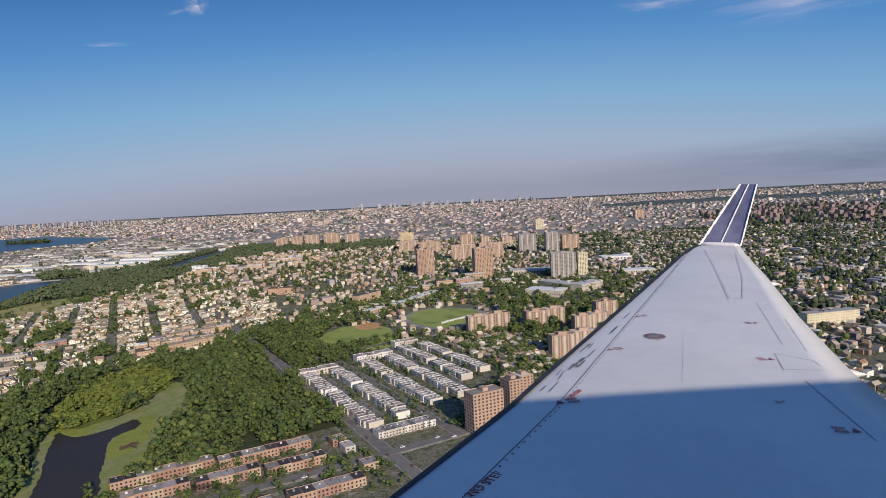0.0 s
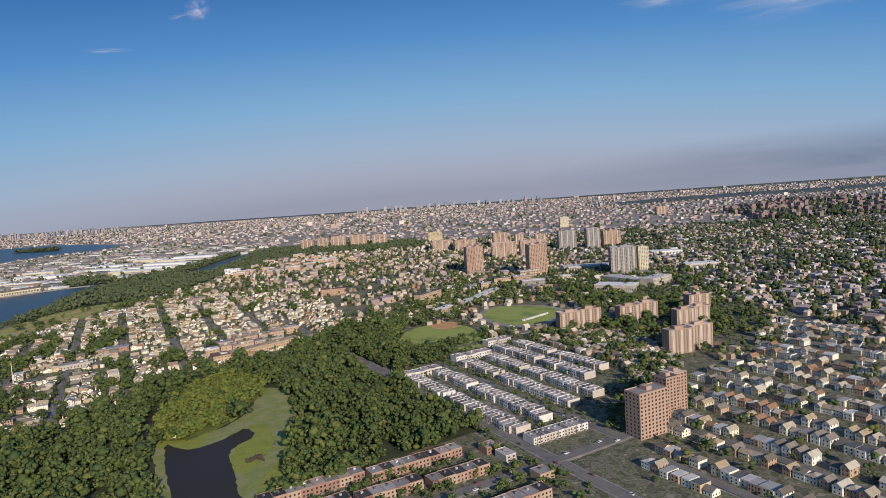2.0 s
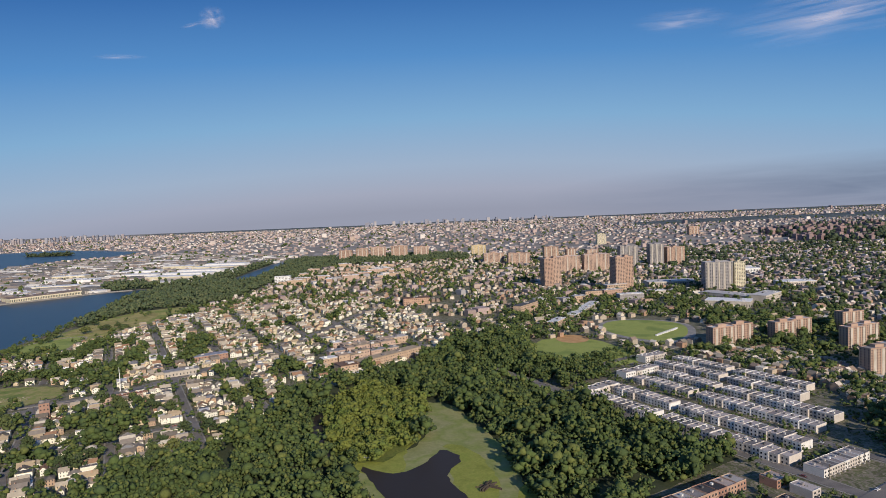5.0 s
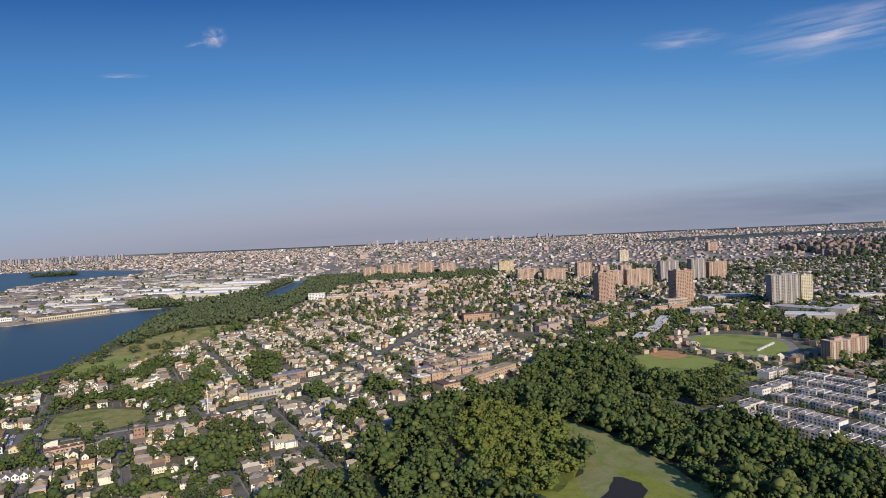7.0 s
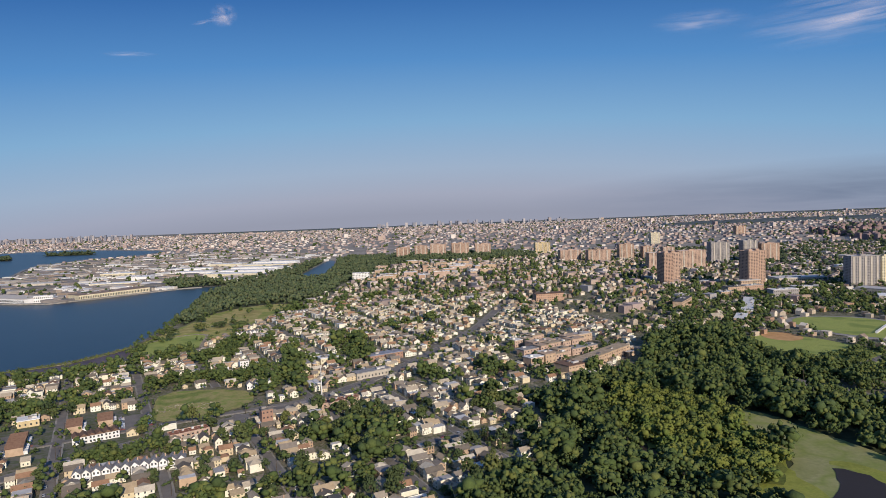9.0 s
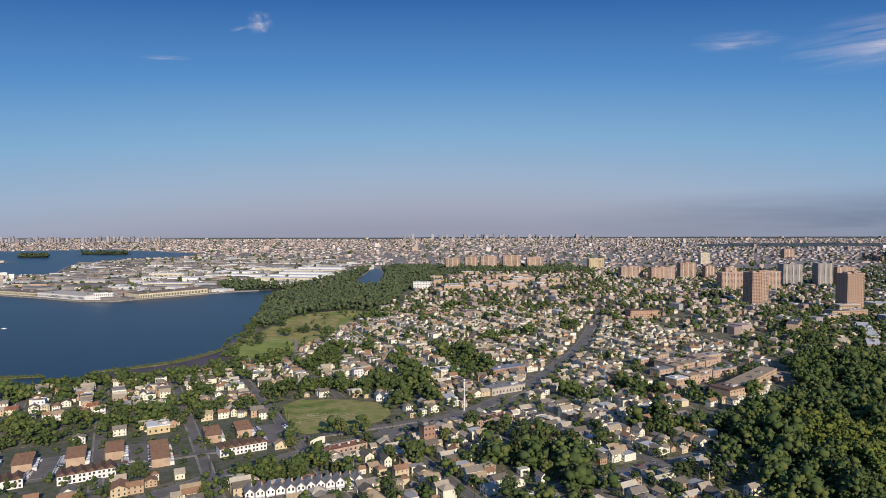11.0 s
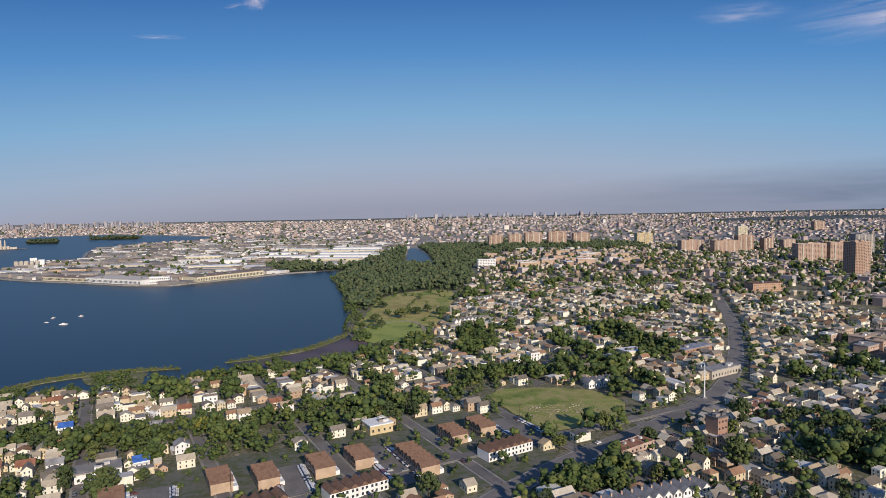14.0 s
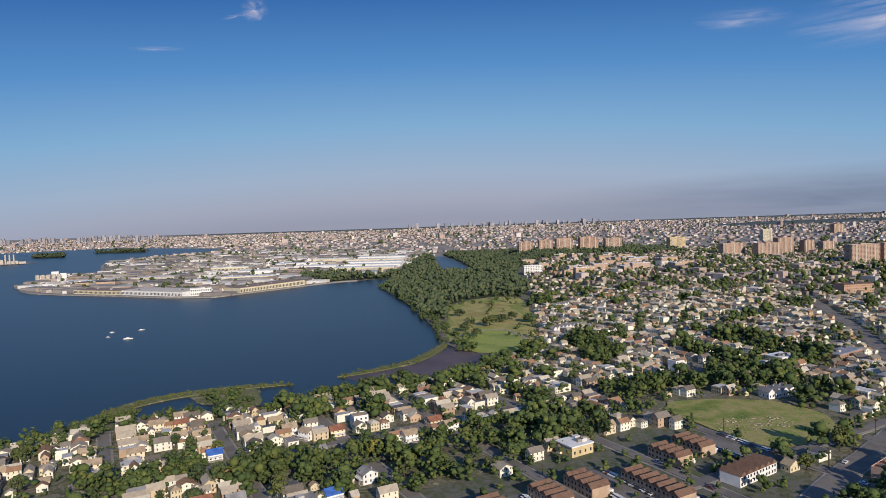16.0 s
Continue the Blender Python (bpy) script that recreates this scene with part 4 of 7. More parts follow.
def put(kind, x, y, rz, label, group, name="house", category="house", size=(1, 1, 1), keep=None, store=None):
    top, parts = kind
    if store is not None:
        m = Matrix.Translation((x, y, rise(x, y))) @ Matrix.Rotation(rz, 4, "Z") @ Matrix.Diagonal((*size, 1))
        tone = (x * 7.31 + y * 3.17) % 1.0
        stamp(store, top, m, tone)
        stamp(store, parts[0][1], m, (tone * 3.7) % 1.0)
        return None
    ob = new(name, top)
    ob.matrix_basis = Matrix.Translation((x, y, rise(x, y))) @ Matrix.Rotation(rz, 4, "Z") @ Matrix.Diagonal((*size, 1))
    tagged(ob, label, category, group)
    for n, me in parts:
        if keep is None or n in keep:
            part(n, me, ob)
    return ob


TOWN_WOODS = [smooth([(-622, 375), (-589, 375), (-556, 389), (-540, 415), (-512, 431), (-524, 451), (-564, 435), (-604, 415), (-632, 401)], 1),
              smooth([(-504, 451), (-494, 469), (-466, 475), (-434, 469), (-422, 451), (-440, 489), (-474, 497), (-510, 485)], 1),
              smooth([(-482, 353), (-466, 369), (-450, 375), (-454, 357), (-470, 345)], 1),
              smooth([(-680, 385), (-659, 407), (-648, 401), (-666, 373)], 1),
              smooth([(-672, 341), (-654, 357), (-616, 353), (-622, 329), (-654, 323)], 1),
              smooth([(-644, 385), (-632, 401), (-622, 395), (-632, 379)], 1),
              smooth([(-504, 518), (-482, 532), (-490, 583), (-510, 595)], 1)]


CLEAR_WIDE = KEEP_CLEAR + TOWN_WOODS + [grown(FIELD, 1.22), ESTATE]

# houses that can be told apart, by colour and place
WHITE_GABLE = gable_house(2.9, 5.6, 3.4, 1.4, wall=M_WHITE, roof=M_GREYROOF)
SHORT_GABLE = gable_house(3.0, 5.4, 2.9, 1.3, porch=False, wall=M_WHITE, roof=M_GREYROOF)
WHITE_SIDE = gable_house(6.4, 5.6, 3.4, 1.4, "x", wall=M_WHITE, roof=M_TANROOF)
CREAM_SIDE = gable_house(6.8, 5.8, 3.5, 1.3, "x", wall=M_CREAMWALL, roof=M_TANROOF)
RED_SIDE = gable_house(6.6, 6.0, 3.3, 1.4, "x", wall=M_CREAMWALL, roof=M_REDROOF)
GREY_SIDE = gable_house(6.2, 6.0, 3.4, 1.4, "x", wall=M_WHITE, roof=M_GREYROOF)
TARP_HOUSE = gable_house(6.0, 6.0, 2.6, 1.5, "x", wall=M_WHITE, roof=M_TARP)
TALL_WHITE = flat_house(7.0, 6.4, 5.8, M_WHITE, 3, 3, M_TANROOF)
RED_ROW = flat_house(4.2, 6.0, 3.2, M_PINKBRICK, 2, 2, M_REDROOF)
CHOSEN = {"white_side": (WHITE_SIDE, "white frame house with a tan shingle roof"), "cream_side": (CREAM_SIDE, "cream frame house with a tan pitched roof"),
          "red_side": (RED_SIDE, "cream house under a red-brown pitched roof"), "grey_side": (GREY_SIDE, "white house with a grey shingle roof"),
          "tarp": (TARP_HOUSE, "white house with a bright blue tarpaulin over its roof"), "tall": (TALL_WHITE, "three-storey white house with a flat roof"),
          "gable": (WHITE_GABLE, "white gable-fronted house with a porch, close beside its neighbours")}
chosen_spots = []


def chosen(kind, x, y, rz, group="houses near the water"):
    chosen_spots.append((x, y))
    house_spots.append((x, y))
    put(CHOSEN[kind][0], x, y, rz, CHOSEN[kind][1], group, size=(0.8, 0.8, 0.85))


def row_of(kind, p, q, step, label, group, turn=0.0):
    """Alike houses side by side along a line."""
    A, B = Vector(p), Vector(q)
    n = max(1, round((B - A).length / step))
    rz = math.atan2(B.y - A.y, B.x - A.x) + turn
    for i in range(n):
        m = A.lerp(B, (i + 0.5) / n)
        chosen_spots.append((m.x, m.y))
        house_spots.append((m.x, m.y))
        put(kind, m.x, m.y, rz, label, group)


for kind, x, y, rz in (("white_side", -682, 449, 0.5), ("cream_side", -687, 439, 0.5), ("red_side", -678, 440, 0.5), ("cream_side", -661, 418, 0.5), ("white_side", -672, 425, 0.5),
                       ("cream_side", -684, 421, 0.5), ("cream_side", -680, 409, 0.5), ("cream_side", -697, 410, 0.5), ("grey_side", -683, 389, 0.5), ("cream_side", -689, 399, 0.5),
                       ("red_side", -651, 367, 0.5), ("red_side", -642, 370, 0.5), ("grey_side", -633, 371, 0.5), ("tarp", -653, 408, 0.5), ("tarp", -607, 375, 0.55),
                       ("white_side", -626, 426, -0.6), ("grey_side", -618, 407, 0.55), ("cream_side", -606, 386, -1.0), ("grey_side", -599, 387, -1.0), ("tall", -609, 437, 0.45),
                       ("red_side", -616, 428, 0.45), ("white_side", -634, 431, 0.45), ("white_side", -575, 431, 0.55), ("red_side", -581, 436, 0.55), ("white_side", -589, 421, 0.55),
                       ("grey_side", -567, 439, 0.55), ("tall", -466, 512, 0.5), ("white_side", -477, 507, 0.5)):
    chosen(kind, x, y, rz)
row_of(WHITE_GABLE, (-470, 338), (-434, 353), 3.25, "white gable-fronted house with a porch, close beside its neighbours", "row of gabled houses")
row_of(SHORT_GABLE, (-447.5, 462), (-434, 467), 3.25, "narrow white gabled townhouse beside the vacant lot", "white gabled townhouses")
row_of(SHORT_GABLE, (-500, 691), (-481, 722), 3.6, "small white gabled townhouse at the meadow's edge", "townhouses by the meadow", -math.pi / 2)
row_of(SHORT_GABLE, (-494, 729), (-472, 745), 3.6, "small white gabled townhouse at the meadow's edge", "townhouses by the meadow")
row_of(SHORT_GABLE, (-511, 621), (-486, 639), 3.6, "small white gabled townhouse at the meadow's edge", "townhouses by the meadow")
row_of(RED_ROW, (-398, 419), (-380, 431), 4.2, "low pink-brick terraced house with a red roof", "brick row by the main road")
row_of(RED_ROW, (-453, 379), (-440, 389), 4.2, "low pink-brick terraced house with a red roof", "brick row by the main road")


def town():
    rng = random.Random(11)
    many = store_new()
    single = 0
    spots = []
    for v in SIDE_V:
        for side in (-1, 1):
            u = -1000.0
            while u < -120:
                u += rng.uniform(3.7, 4.5)
                x, y = uv(u, v + side * rng.uniform(6.9, 7.8))
                if y > 800 or not inside((x, y), TOWN) or any(inside((x, y), r) for r in CLEAR_WIDE) or inside((x, y), HOUSING):
                    continue
                if near_line((x, y), MAIN, 9) or near_line((x, y), STREET_A, 8) or any(near_line((x, y), l, 6.2) for l, w in roads[2:]):
                    continue
                spots.append((u, v, side, x, y))
    spots.sort(key=lambda q: q[4])
    for u, v, side, x, y in spots:
        if any((x - a) ** 2 + (y - b) ** 2 < 22 for a, b in chosen_spots):
            continue
        if leafy(x, y):
            if rng.random() < 0.7:
                plant(x + rng.uniform(-2, 2), y + rng.uniform(-2, 2), rng, rng.uniform(0.95, 1.45))
            if rng.random() < 0.86:
                continue
        elif rng.random() < 0.06:
            continue
        i = HOUSE_PICK[rng.randrange(len(HOUSE_PICK))]
        rz = math.atan2(V.y, V.x) + (math.pi / 2 if side < 0 else -math.pi / 2) + math.pi + rng.uniform(-0.03, 0.03)
        size = (rng.uniform(0.66, 0.80), rng.uniform(0.66, 0.86), rng.uniform(0.68, 0.88))
        single += 1
        put(KINDS[i][0], x, y, rz, KINDS[i][1], "houses along the side streets", size=size, store=None if single <= 225 else many)
        house_spots.append((x, y))
        if rng.random() < 0.22:
            plant(*uv(u + rng.uniform(-2, 2), v + side * rng.uniform(11.5, 18.5)), rng, rng.uniform(0.5, 1.1), "back-garden trees")
        elif rng.random() < 0.5:
            # sheds and garages behind the houses
            a, b = uv(u + rng.uniform(-1, 1), v + side * rng.uniform(12.5, 16.5))
            put(KINDS[3][0], a, b, rz, "", "", size=(0.45, 0.45, 0.55), store=many)
        if rng.random() < 0.3:
            plant(*uv(u + 2.8, v + side * 4.0), rng, rng.uniform(0.5, 1.0), "street trees")
    cells = {}
    for a, b in house_spots:
        cells.setdefault((int(a // 8), int(b // 8)), []).append((a, b))
    for _ in range(15000):
        x, y = rng.uniform(-760, -200), rng.uniform(215, 800)
        if not inside((x, y), TOWN) or any(inside((x, y), r) for r in CLEAR_WIDE) or inside((x, y), HOUSING):
            continue
        if near_line((x, y), MAIN, 8) or near_line((x, y), STREET_A, 7) or any(near_line((x, y), l, 5.5) for l, w in roads[2:]):
            continue
        c = (int(x // 8), int(y // 8))
        if leafy(x, y):
            continue
        if any((x - a) ** 2 + (y - b) ** 2 < (14 if y > 430 else 19) for i in (-1, 0, 1) for j in (-1, 0, 1) for a, b in cells.get((c[0] + i, c[1] + j), ())):
            continue
        cells.setdefault(c, []).append((x, y))
        house_spots.append((x, y))
        i = HOUSE_PICK[rng.randrange(len(HOUSE_PICK))]
        k = rng.uniform(0.5, 0.78)
        put(KINDS[i][0], x, y, math.atan2(V.y, V.x) + rng.choice((0, 1.5708, 3.1416, -1.5708)), "", "", size=(k, k, rng.uniform(0.55, 0.82)), store=many)
    # small sheds in the yards
    for _ in range(1500):
        x, y = rng.uniform(-740, -200), rng.uniform(215, 700)
        if not inside((x, y), TOWN) or any(inside((x, y), r) for r in CLEAR_WIDE) or inside((x, y), HOUSING) or near_line((x, y), MAIN, 7) or any(near_line((x, y), l, 4.4) for l, w in roads[2:]):
            continue
        c = (int(x // 8), int(y // 8))
        if any((x - a) ** 2 + (y - b) ** 2 < 14 for i in (-1, 0, 1) for j in (-1, 0, 1) for a, b in cells.get((c[0] + i, c[1] + j), ())):
            continue
        put(KINDS[3][0], x, y, math.atan2(V.y, V.x) + rng.choice((0, 1.5708)), "", "", size=(rng.uniform(0.35, 0.6), rng.uniform(0.3, 0.5), rng.uniform(0.5, 0.75)), store=many)
    store_done(many, "town_houses", "closely set frame houses of the farther streets, with back sheds", "houses")


town()
for k, (ring, count) in enumerate(zip(TOWN_WOODS, (95, 60, 30, 18, 30, 12, 60))):
    woods("town_woods", ring, count, 3.4, 14, 24, "thick dark green tree belt between the houses", 80 + k, free=house_spots)
woods("town_trees", TOWN, 2000, 2.5, 4, 4, "green garden and street trees among the houses", 84, [*KEEP_CLEAR, HOUSING, ESTATE], free=house_spots)
woods("town_groves", TOWN, 780, 3.8, 10, 10, "broad dark green trees standing in groves among the houses", 85, [*KEEP_CLEAR, HOUSING, ESTATE], free=house_spots, mask=leafy)

# terraces of flat-roofed houses east of the park
ROW_WHITE = flat_house(3.9, 8.2, 3.5, M_PALE, 2, 2, M_TERRACEROOF)
ROW_BRICK = flat_house(5.2, 6.8, 3.5, M_ROWBRICK, 2, 3, M_ROWROOF)


def terraces():
    rng = random.Random(21)
    rz_a = math.atan2(A1.y, A1.x)
    for b, face, a0, a1, gap in ((118, -1, -402, -295, -360), (137, 1, -404, -298, -365), (161, -1, -412, -309, -372), (180, 1, -411, -311, -372), (199, -1, -430, -336, -385), (216, 1, -430, -345, -392)):
        a, k, step = a0, 0, 0.0
        while a < a1:
            if gap - 2 < a < gap + 2:
                a += 5.0
            if k % 2 == 0:
                step = rng.uniform(-0.8, 0.8)
                tall = rng.uniform(0.94, 1.08)
            x, y = ab(a, b + step)
            put(ROW_WHITE, x, y, rz_a + (math.pi if face > 0 else 0), "pale flat-roofed terraced house with a low parapet", "terraced houses by the avenue", "terraced_house", "house", (1, rng.uniform(0.95, 1.06), tall))
            a += 3.9
            k += 1
    for a, b, n in ((-411, 126, 7), (-424, 172, 7), (-445, 207, 5)):
        for i in range(n):
            x, y = ab(a + (1.2 if i in (2, 3) else 0), b + (i - (n - 1) / 2) * 3.95)
            put(ROW_WHITE, x, y, math.atan2(B1.y, B1.x), "white end terrace across the head of the rows", "terraced houses by the avenue", "terraced_house", "house", (1, 0.95, 1.12))
    rz_b = math.atan2(B1.y, B1.x)
    for a, b0, n in ((-298, 2, 8), (-294, 45, 8), (-280, 5, 5), (-277, 33, 5), (-273, 61, 5), (-242, 62, 6), (-242, 30, 5)):
        for i in range(n):
            x, y = ab(a, b0 + 5.2 * i)
            put(ROW_BRICK, x, y, rz_b, "orange-brick terraced house with a flat tarred roof", "brick terraced houses by the woods", "terraced_house", "house", (1, 1, 1.0 + 0.04 * ((i + n) % 3 == 0)))
    for k in range(9):
        x, y = ab(-284, 116 + 3.4 * k)
        put(ROW_WHITE, x, y, rz_b, "pale flat-roofed terraced house with a low parapet", "terraced houses by the avenue", "terraced_house", "house", (1, 0.95, 0.92))
    for a, b0, kind in ((-288, 96, ROW_BRICK), (-277, 97, ROW_WHITE), (-254, 98, ROW_BRICK)):
        x, y = ab(a, b0)
        put(kind, x, y, rz_b, "small flat-roofed corner house", "brick terraced houses by the woods", "terraced_house", "house", (1.3, 1, 0.85))


terraces()
GREEN = random.Random(77)
for b, n in ((127.5, 22), (148, 16), (170.5, 24), (190, 12), (207.5, 20), (225, 16)):
    for k in range(n):
        a = -424 + k * (106 / n) + GREEN.uniform(-2, 2) - 0.1 * (b - 120)
        if GREEN.random() < 0.75:
            plant(*ab(a, b + GREEN.uniform(-1, 1)), GREEN, GREEN.uniform(0.4, 0.85), "trees between the terraces")
ROW_SPOTS = [ab(a, b + d) for b in (118, 137, 161, 180, 199, 216) for a in range(-432, -294, 3) for d in (-2.5, 2.5)] + [ab(a, b) for a, b0 in ((-411, 126), (-424, 172), (-445, 207)) for b in range(b0 - 15, b0 + 16, 3)]
woods("terrace_shrubs", TERRACES, 620, 1.5, 5, 14, "green shrubs and small trees in the terrace gardens", 90, free=ROW_SPOTS)
woods("terrace_trees", [ab(-280, 150), ab(-266, 154), ab(-266, 200), ab(-300, 236), ab(-340, 232), ab(-302, 192)], 150, 2.9, 7, 22, "leafy trees beyond the ends of the terraces", 94)
BRICK_SPOTS = [ab(a + d, b) for a in (-296, -277, -242) for b in range(-4, 110, 3) for d in (-2.5, 2.5)] + [ab(-262, b) for b in range(0, 110, 4)]
woods("brick_row_trees", [ab(-302, -10), ab(-302, 108), ab(-262, 112), ab(-232, 112), ab(-232, 0), ab(-258, -10)], 260, 1.9, 6, 20, "garden trees between the brick terraces", 91, free=BRICK_SPOTS)
rubble = Shell()
for k in range(150):
    a, r = GREEN.uniform(0, 6.28), math.sqrt(GREEN.random())
    x, y, q = -466 + 14 * r * math.cos(a) + 5 * r * math.sin(a), 429 + 9 * r * math.sin(a), GREEN.uniform(0.12, 0.42)
    rubble.box(x - q, y - q * 0.6, 0.2, x + q * 0.8, y + q * 0.7, 0.32 + q * 0.5)
woods("street_trees", [ab(-530, 115), ab(-428, 115), ab(-430, 150), ab(-452, 190), ab(-475, 205), ab(-505, 135)], 130, 3.3, 12, 16, "dark trees between the ball field and the terraces", 97, (BALLFIELD,))
woods("lane_trees", [ab(-476, 106), ab(-480, 236), ab(-464, 236), ab(-452, 112)], 150, 2.4, 6, 20, "trees along the lane behind the terraces", 92)
woods("estate_shade", ESTATE, 46, 2.9, 10, 14, "dark trees between the brick flats", 101, free=[(-274 + i * 5.8, 506 + i * 4 + k * 16) for i in range(-4, 5) for k in range(4)])
woods("court_shrubs", [(-604, 323), (-564, 321), (-478, 375), (-476, 417), (-510, 423), (-552, 393), (-604, 361)], 80, 2.1, 7, 12, "garden shrubs and young trees in the townhouse courts", 93, free=[(-575, 359), (-562, 362), (-547, 370), (-536, 377), (-517, 375), (-506, 398), (-496, 406)])
tagged(new("rubble", rubble.mesh("rubble", M_RUBBLE)), "pale broken rubble heaped on the vacant lot", "rubble", kind="stuff")


# ---- apartment towers ----
def slab(name, cx, cy, w, d, h, rz, wall, label, stagger=0, bands=None, win=True, roof=None, group="apartment towers"):
    """A tower block: staggered brick wings, a grid of windows, parapets and roof housings."""
    ob = new(name, None)
    ob.matrix_basis = Matrix.Translation((cx, cy, rise(cx, cy))) @ Matrix.Rotation(rz, 4, "Z")
    tagged(ob, label, "apartment building", group)
    floors = max(3, round(h / 1.62))
    gap = h / floors
    wings = [(-w / 2, -d / 2, w / 2, d / 2)] if not stagger else [(-w / 2, -d / 2, 0, d / 2), (0, -d / 2 + stagger, w / 2, d / 2 + stagger)]
    for x0, y0, x1, y1 in wings:
        s = Shell()
        s.box(x0, y0, -0.4, x1, y1, h)
        part("wall", s.mesh("wall", wall), ob)
        t = Shell()
        t.box(x0 + 0.2, y0 + 0.2, h, x1 - 0.2, y1 - 0.2, h + 0.08)
        part("roof", t.mesh("roof", roof or M_FLATROOF), ob)
        for a in ((x0, y0, x1, y0 + 0.2), (x0, y1 - 0.2, x1, y1), (x0, y0 + 0.2, x0 + 0.2, y1 - 0.2), (x1 - 0.2, y0 + 0.2, x1, y1 - 0.2)):
            p = Shell()
            p.box(a[0], a[1], h, a[2], a[3], h + 0.5)
            part("parapet", p.mesh("parapet", wall), ob)
        q = Shell()
        mx, my = (x0 + x1) / 2, (y0 + y1) / 2
        q.box(mx - w * 0.09, my - d * 0.2, h + 0.08, mx + w * 0.09, my + d * 0.25, h + 1.8)
        part("roof_housing", q.mesh("roof_housing", wall), ob)
        cols = max(2, round((x1 - x0) / 2.1))
        rows_deep = max(2, round((y1 - y0) / 2.4))
        one = Shell()
        one.box(-0.48, -0.05, 0, 0.48, 0.05, gap * 0.5, bottom=True)
        pane = one.mesh("window", M_GLASS)
        many = Shell()
        for f in range(floors):
            z = f * gap + gap * 0.28
            for c in range(cols):
                x = x0 + (x1 - x0) * (c + 0.5) / cols
                for yy in (y0, y1):
                    if win and yy == y0:
                        part("window", pane, ob, (x, yy, z))
                    else:
                        k = -1 if yy == y0 else 1
                        q = [(x - 0.48, yy + 0.03 * k, z), (x + 0.48, yy + 0.03 * k, z), (x + 0.48, yy + 0.03 * k, z + gap * 0.5), (x - 0.48, yy + 0.03 * k, z + gap * 0.5)]
                        many.face(q[::-k])
            for c in range(rows_deep):
                y = y0 + (y1 - y0) * (c + 0.5) / rows_deep
                for xx in (x0, x1):
                    k = -1 if xx == x0 else 1
                    q = [(xx + 0.03 * k, y - 0.45, z), (xx + 0.03 * k, y + 0.45, z), (xx + 0.03 * k, y + 0.45, z + gap * 0.5), (xx + 0.03 * k, y - 0.45, z + gap * 0.5)]
                    many.face(q[::k])
        tagged(part("window_grid", many.mesh("window_grid", M_GLASS), ob), kind="stuff")
        for i in range(bands or 0):
            x = x0 + (x1 - x0) * (i + 0.5) / bands
            bcol = Shell()
            bcol.box(x - 0.9, y0 - 0.35, 0, x + 0.9, y0 - 0.06, h - 0.3)
            part("balcony", bcol.mesh("balcony", M_CONCRETE), ob, label="pale concrete balcony column")
    return ob


BRICK_LABEL = "orange-brown brick apartment tower with rows of small windows"
for x, y, w, d, h, rz, st in ((-4, 306, 17, 9, 20, 0.55, 0), (14, 330, 17, 9, 19, 0.55, 3)):
    slab("apartment_tower", x, y, w, d, h, rz, M_TOWERBRICK, BRICK_LABEL, st)
for x, y, w, h, st in ((0, 521, 37, 14.5, 4), (47, 532, 36, 14.8, 4), (58, 441, 36, 15.5, 5), (80, 505, 31, 15.0, 4), (100, 555, 20, 16, 0)):
    slab("apartment_slab", x, y, w, 7.5, h, 0.32, M_TOWERBRICK, "brown-brick apartment slab with pale balcony stacks", st, 3, group="apartment slabs")
for x, y, w, d, h in ((-83, 876, 24, 16, 37), (-4, 834, 25, 16, 40)):
    slab("apartment_tower", x, y, w, d, h, 0.25, M_TOWERBRICK, "tall pinkish-brown brick apartment tower", 5, win=False)
slab("apartment_tower", 95, 804, 30, 14, 33, 0.0, M_GREYWALL, "grey-brown panel apartment tower", 0, 5, win=False)
slab("apartment_tower", 119, 806, 12, 13, 32, 0.0, M_CREAM, "cream-fronted end of a tall apartment tower", 0, win=False)
for x, y, w, d, h, wall in ((-37, 1065, 40, 14, 25, M_TOWERBRICK), (9, 1072, 40, 14, 26, M_TOWERBRICK), (-36, 1275, 27, 14, 27, M_TOWERBRICK), (0, 1270, 17, 13, 22, M_TOWERBRICK), (43, 1290, 21, 13, 18, M_TOWERBRICK),
                            (73, 1133, 30, 14, 33, M_GREYWALL), (115, 1123, 23, 14, 35, M_GREYWALL), (146, 1125, 29, 14, 29, M_TOWERBRICK), (-170, 1398, 30, 15, 22, M_YELLOW), (-145, 1215, 36, 15, 19, M_TOWERBRICK),
                            (-102, 1190, 38, 15, 22, M_TOWERBRICK), (145, 1720, 23, 14, 26, M_CREAM), (470, 2000, 30, 16, 24, M_TOWERBRICK),
                            (-447, 1400, 27, 13, 22, M_TOWERBRICK), (-411, 1394, 25, 13, 22, M_TOWERBRICK), (-377, 1390, 31, 13, 24, M_TOWERBRICK), (-333, 1388, 34, 13, 25, M_TOWERBRICK), (-288, 1390, 31, 13, 22, M_TOWERBRICK)):
    label = {"tower_brick": "distant tall brown-brick apartment block", "grey_panel": "distant tall grey apartment tower", "yellow_brick": "lone yellow-brick apartment tower", "cream_panel": "distant lone cream apartment tower"}[wall.name]
    slab("apartment_block", x, y, w, d, h, 0.12, wall, label, 0, 3, win=False, group="distant apartment blocks")


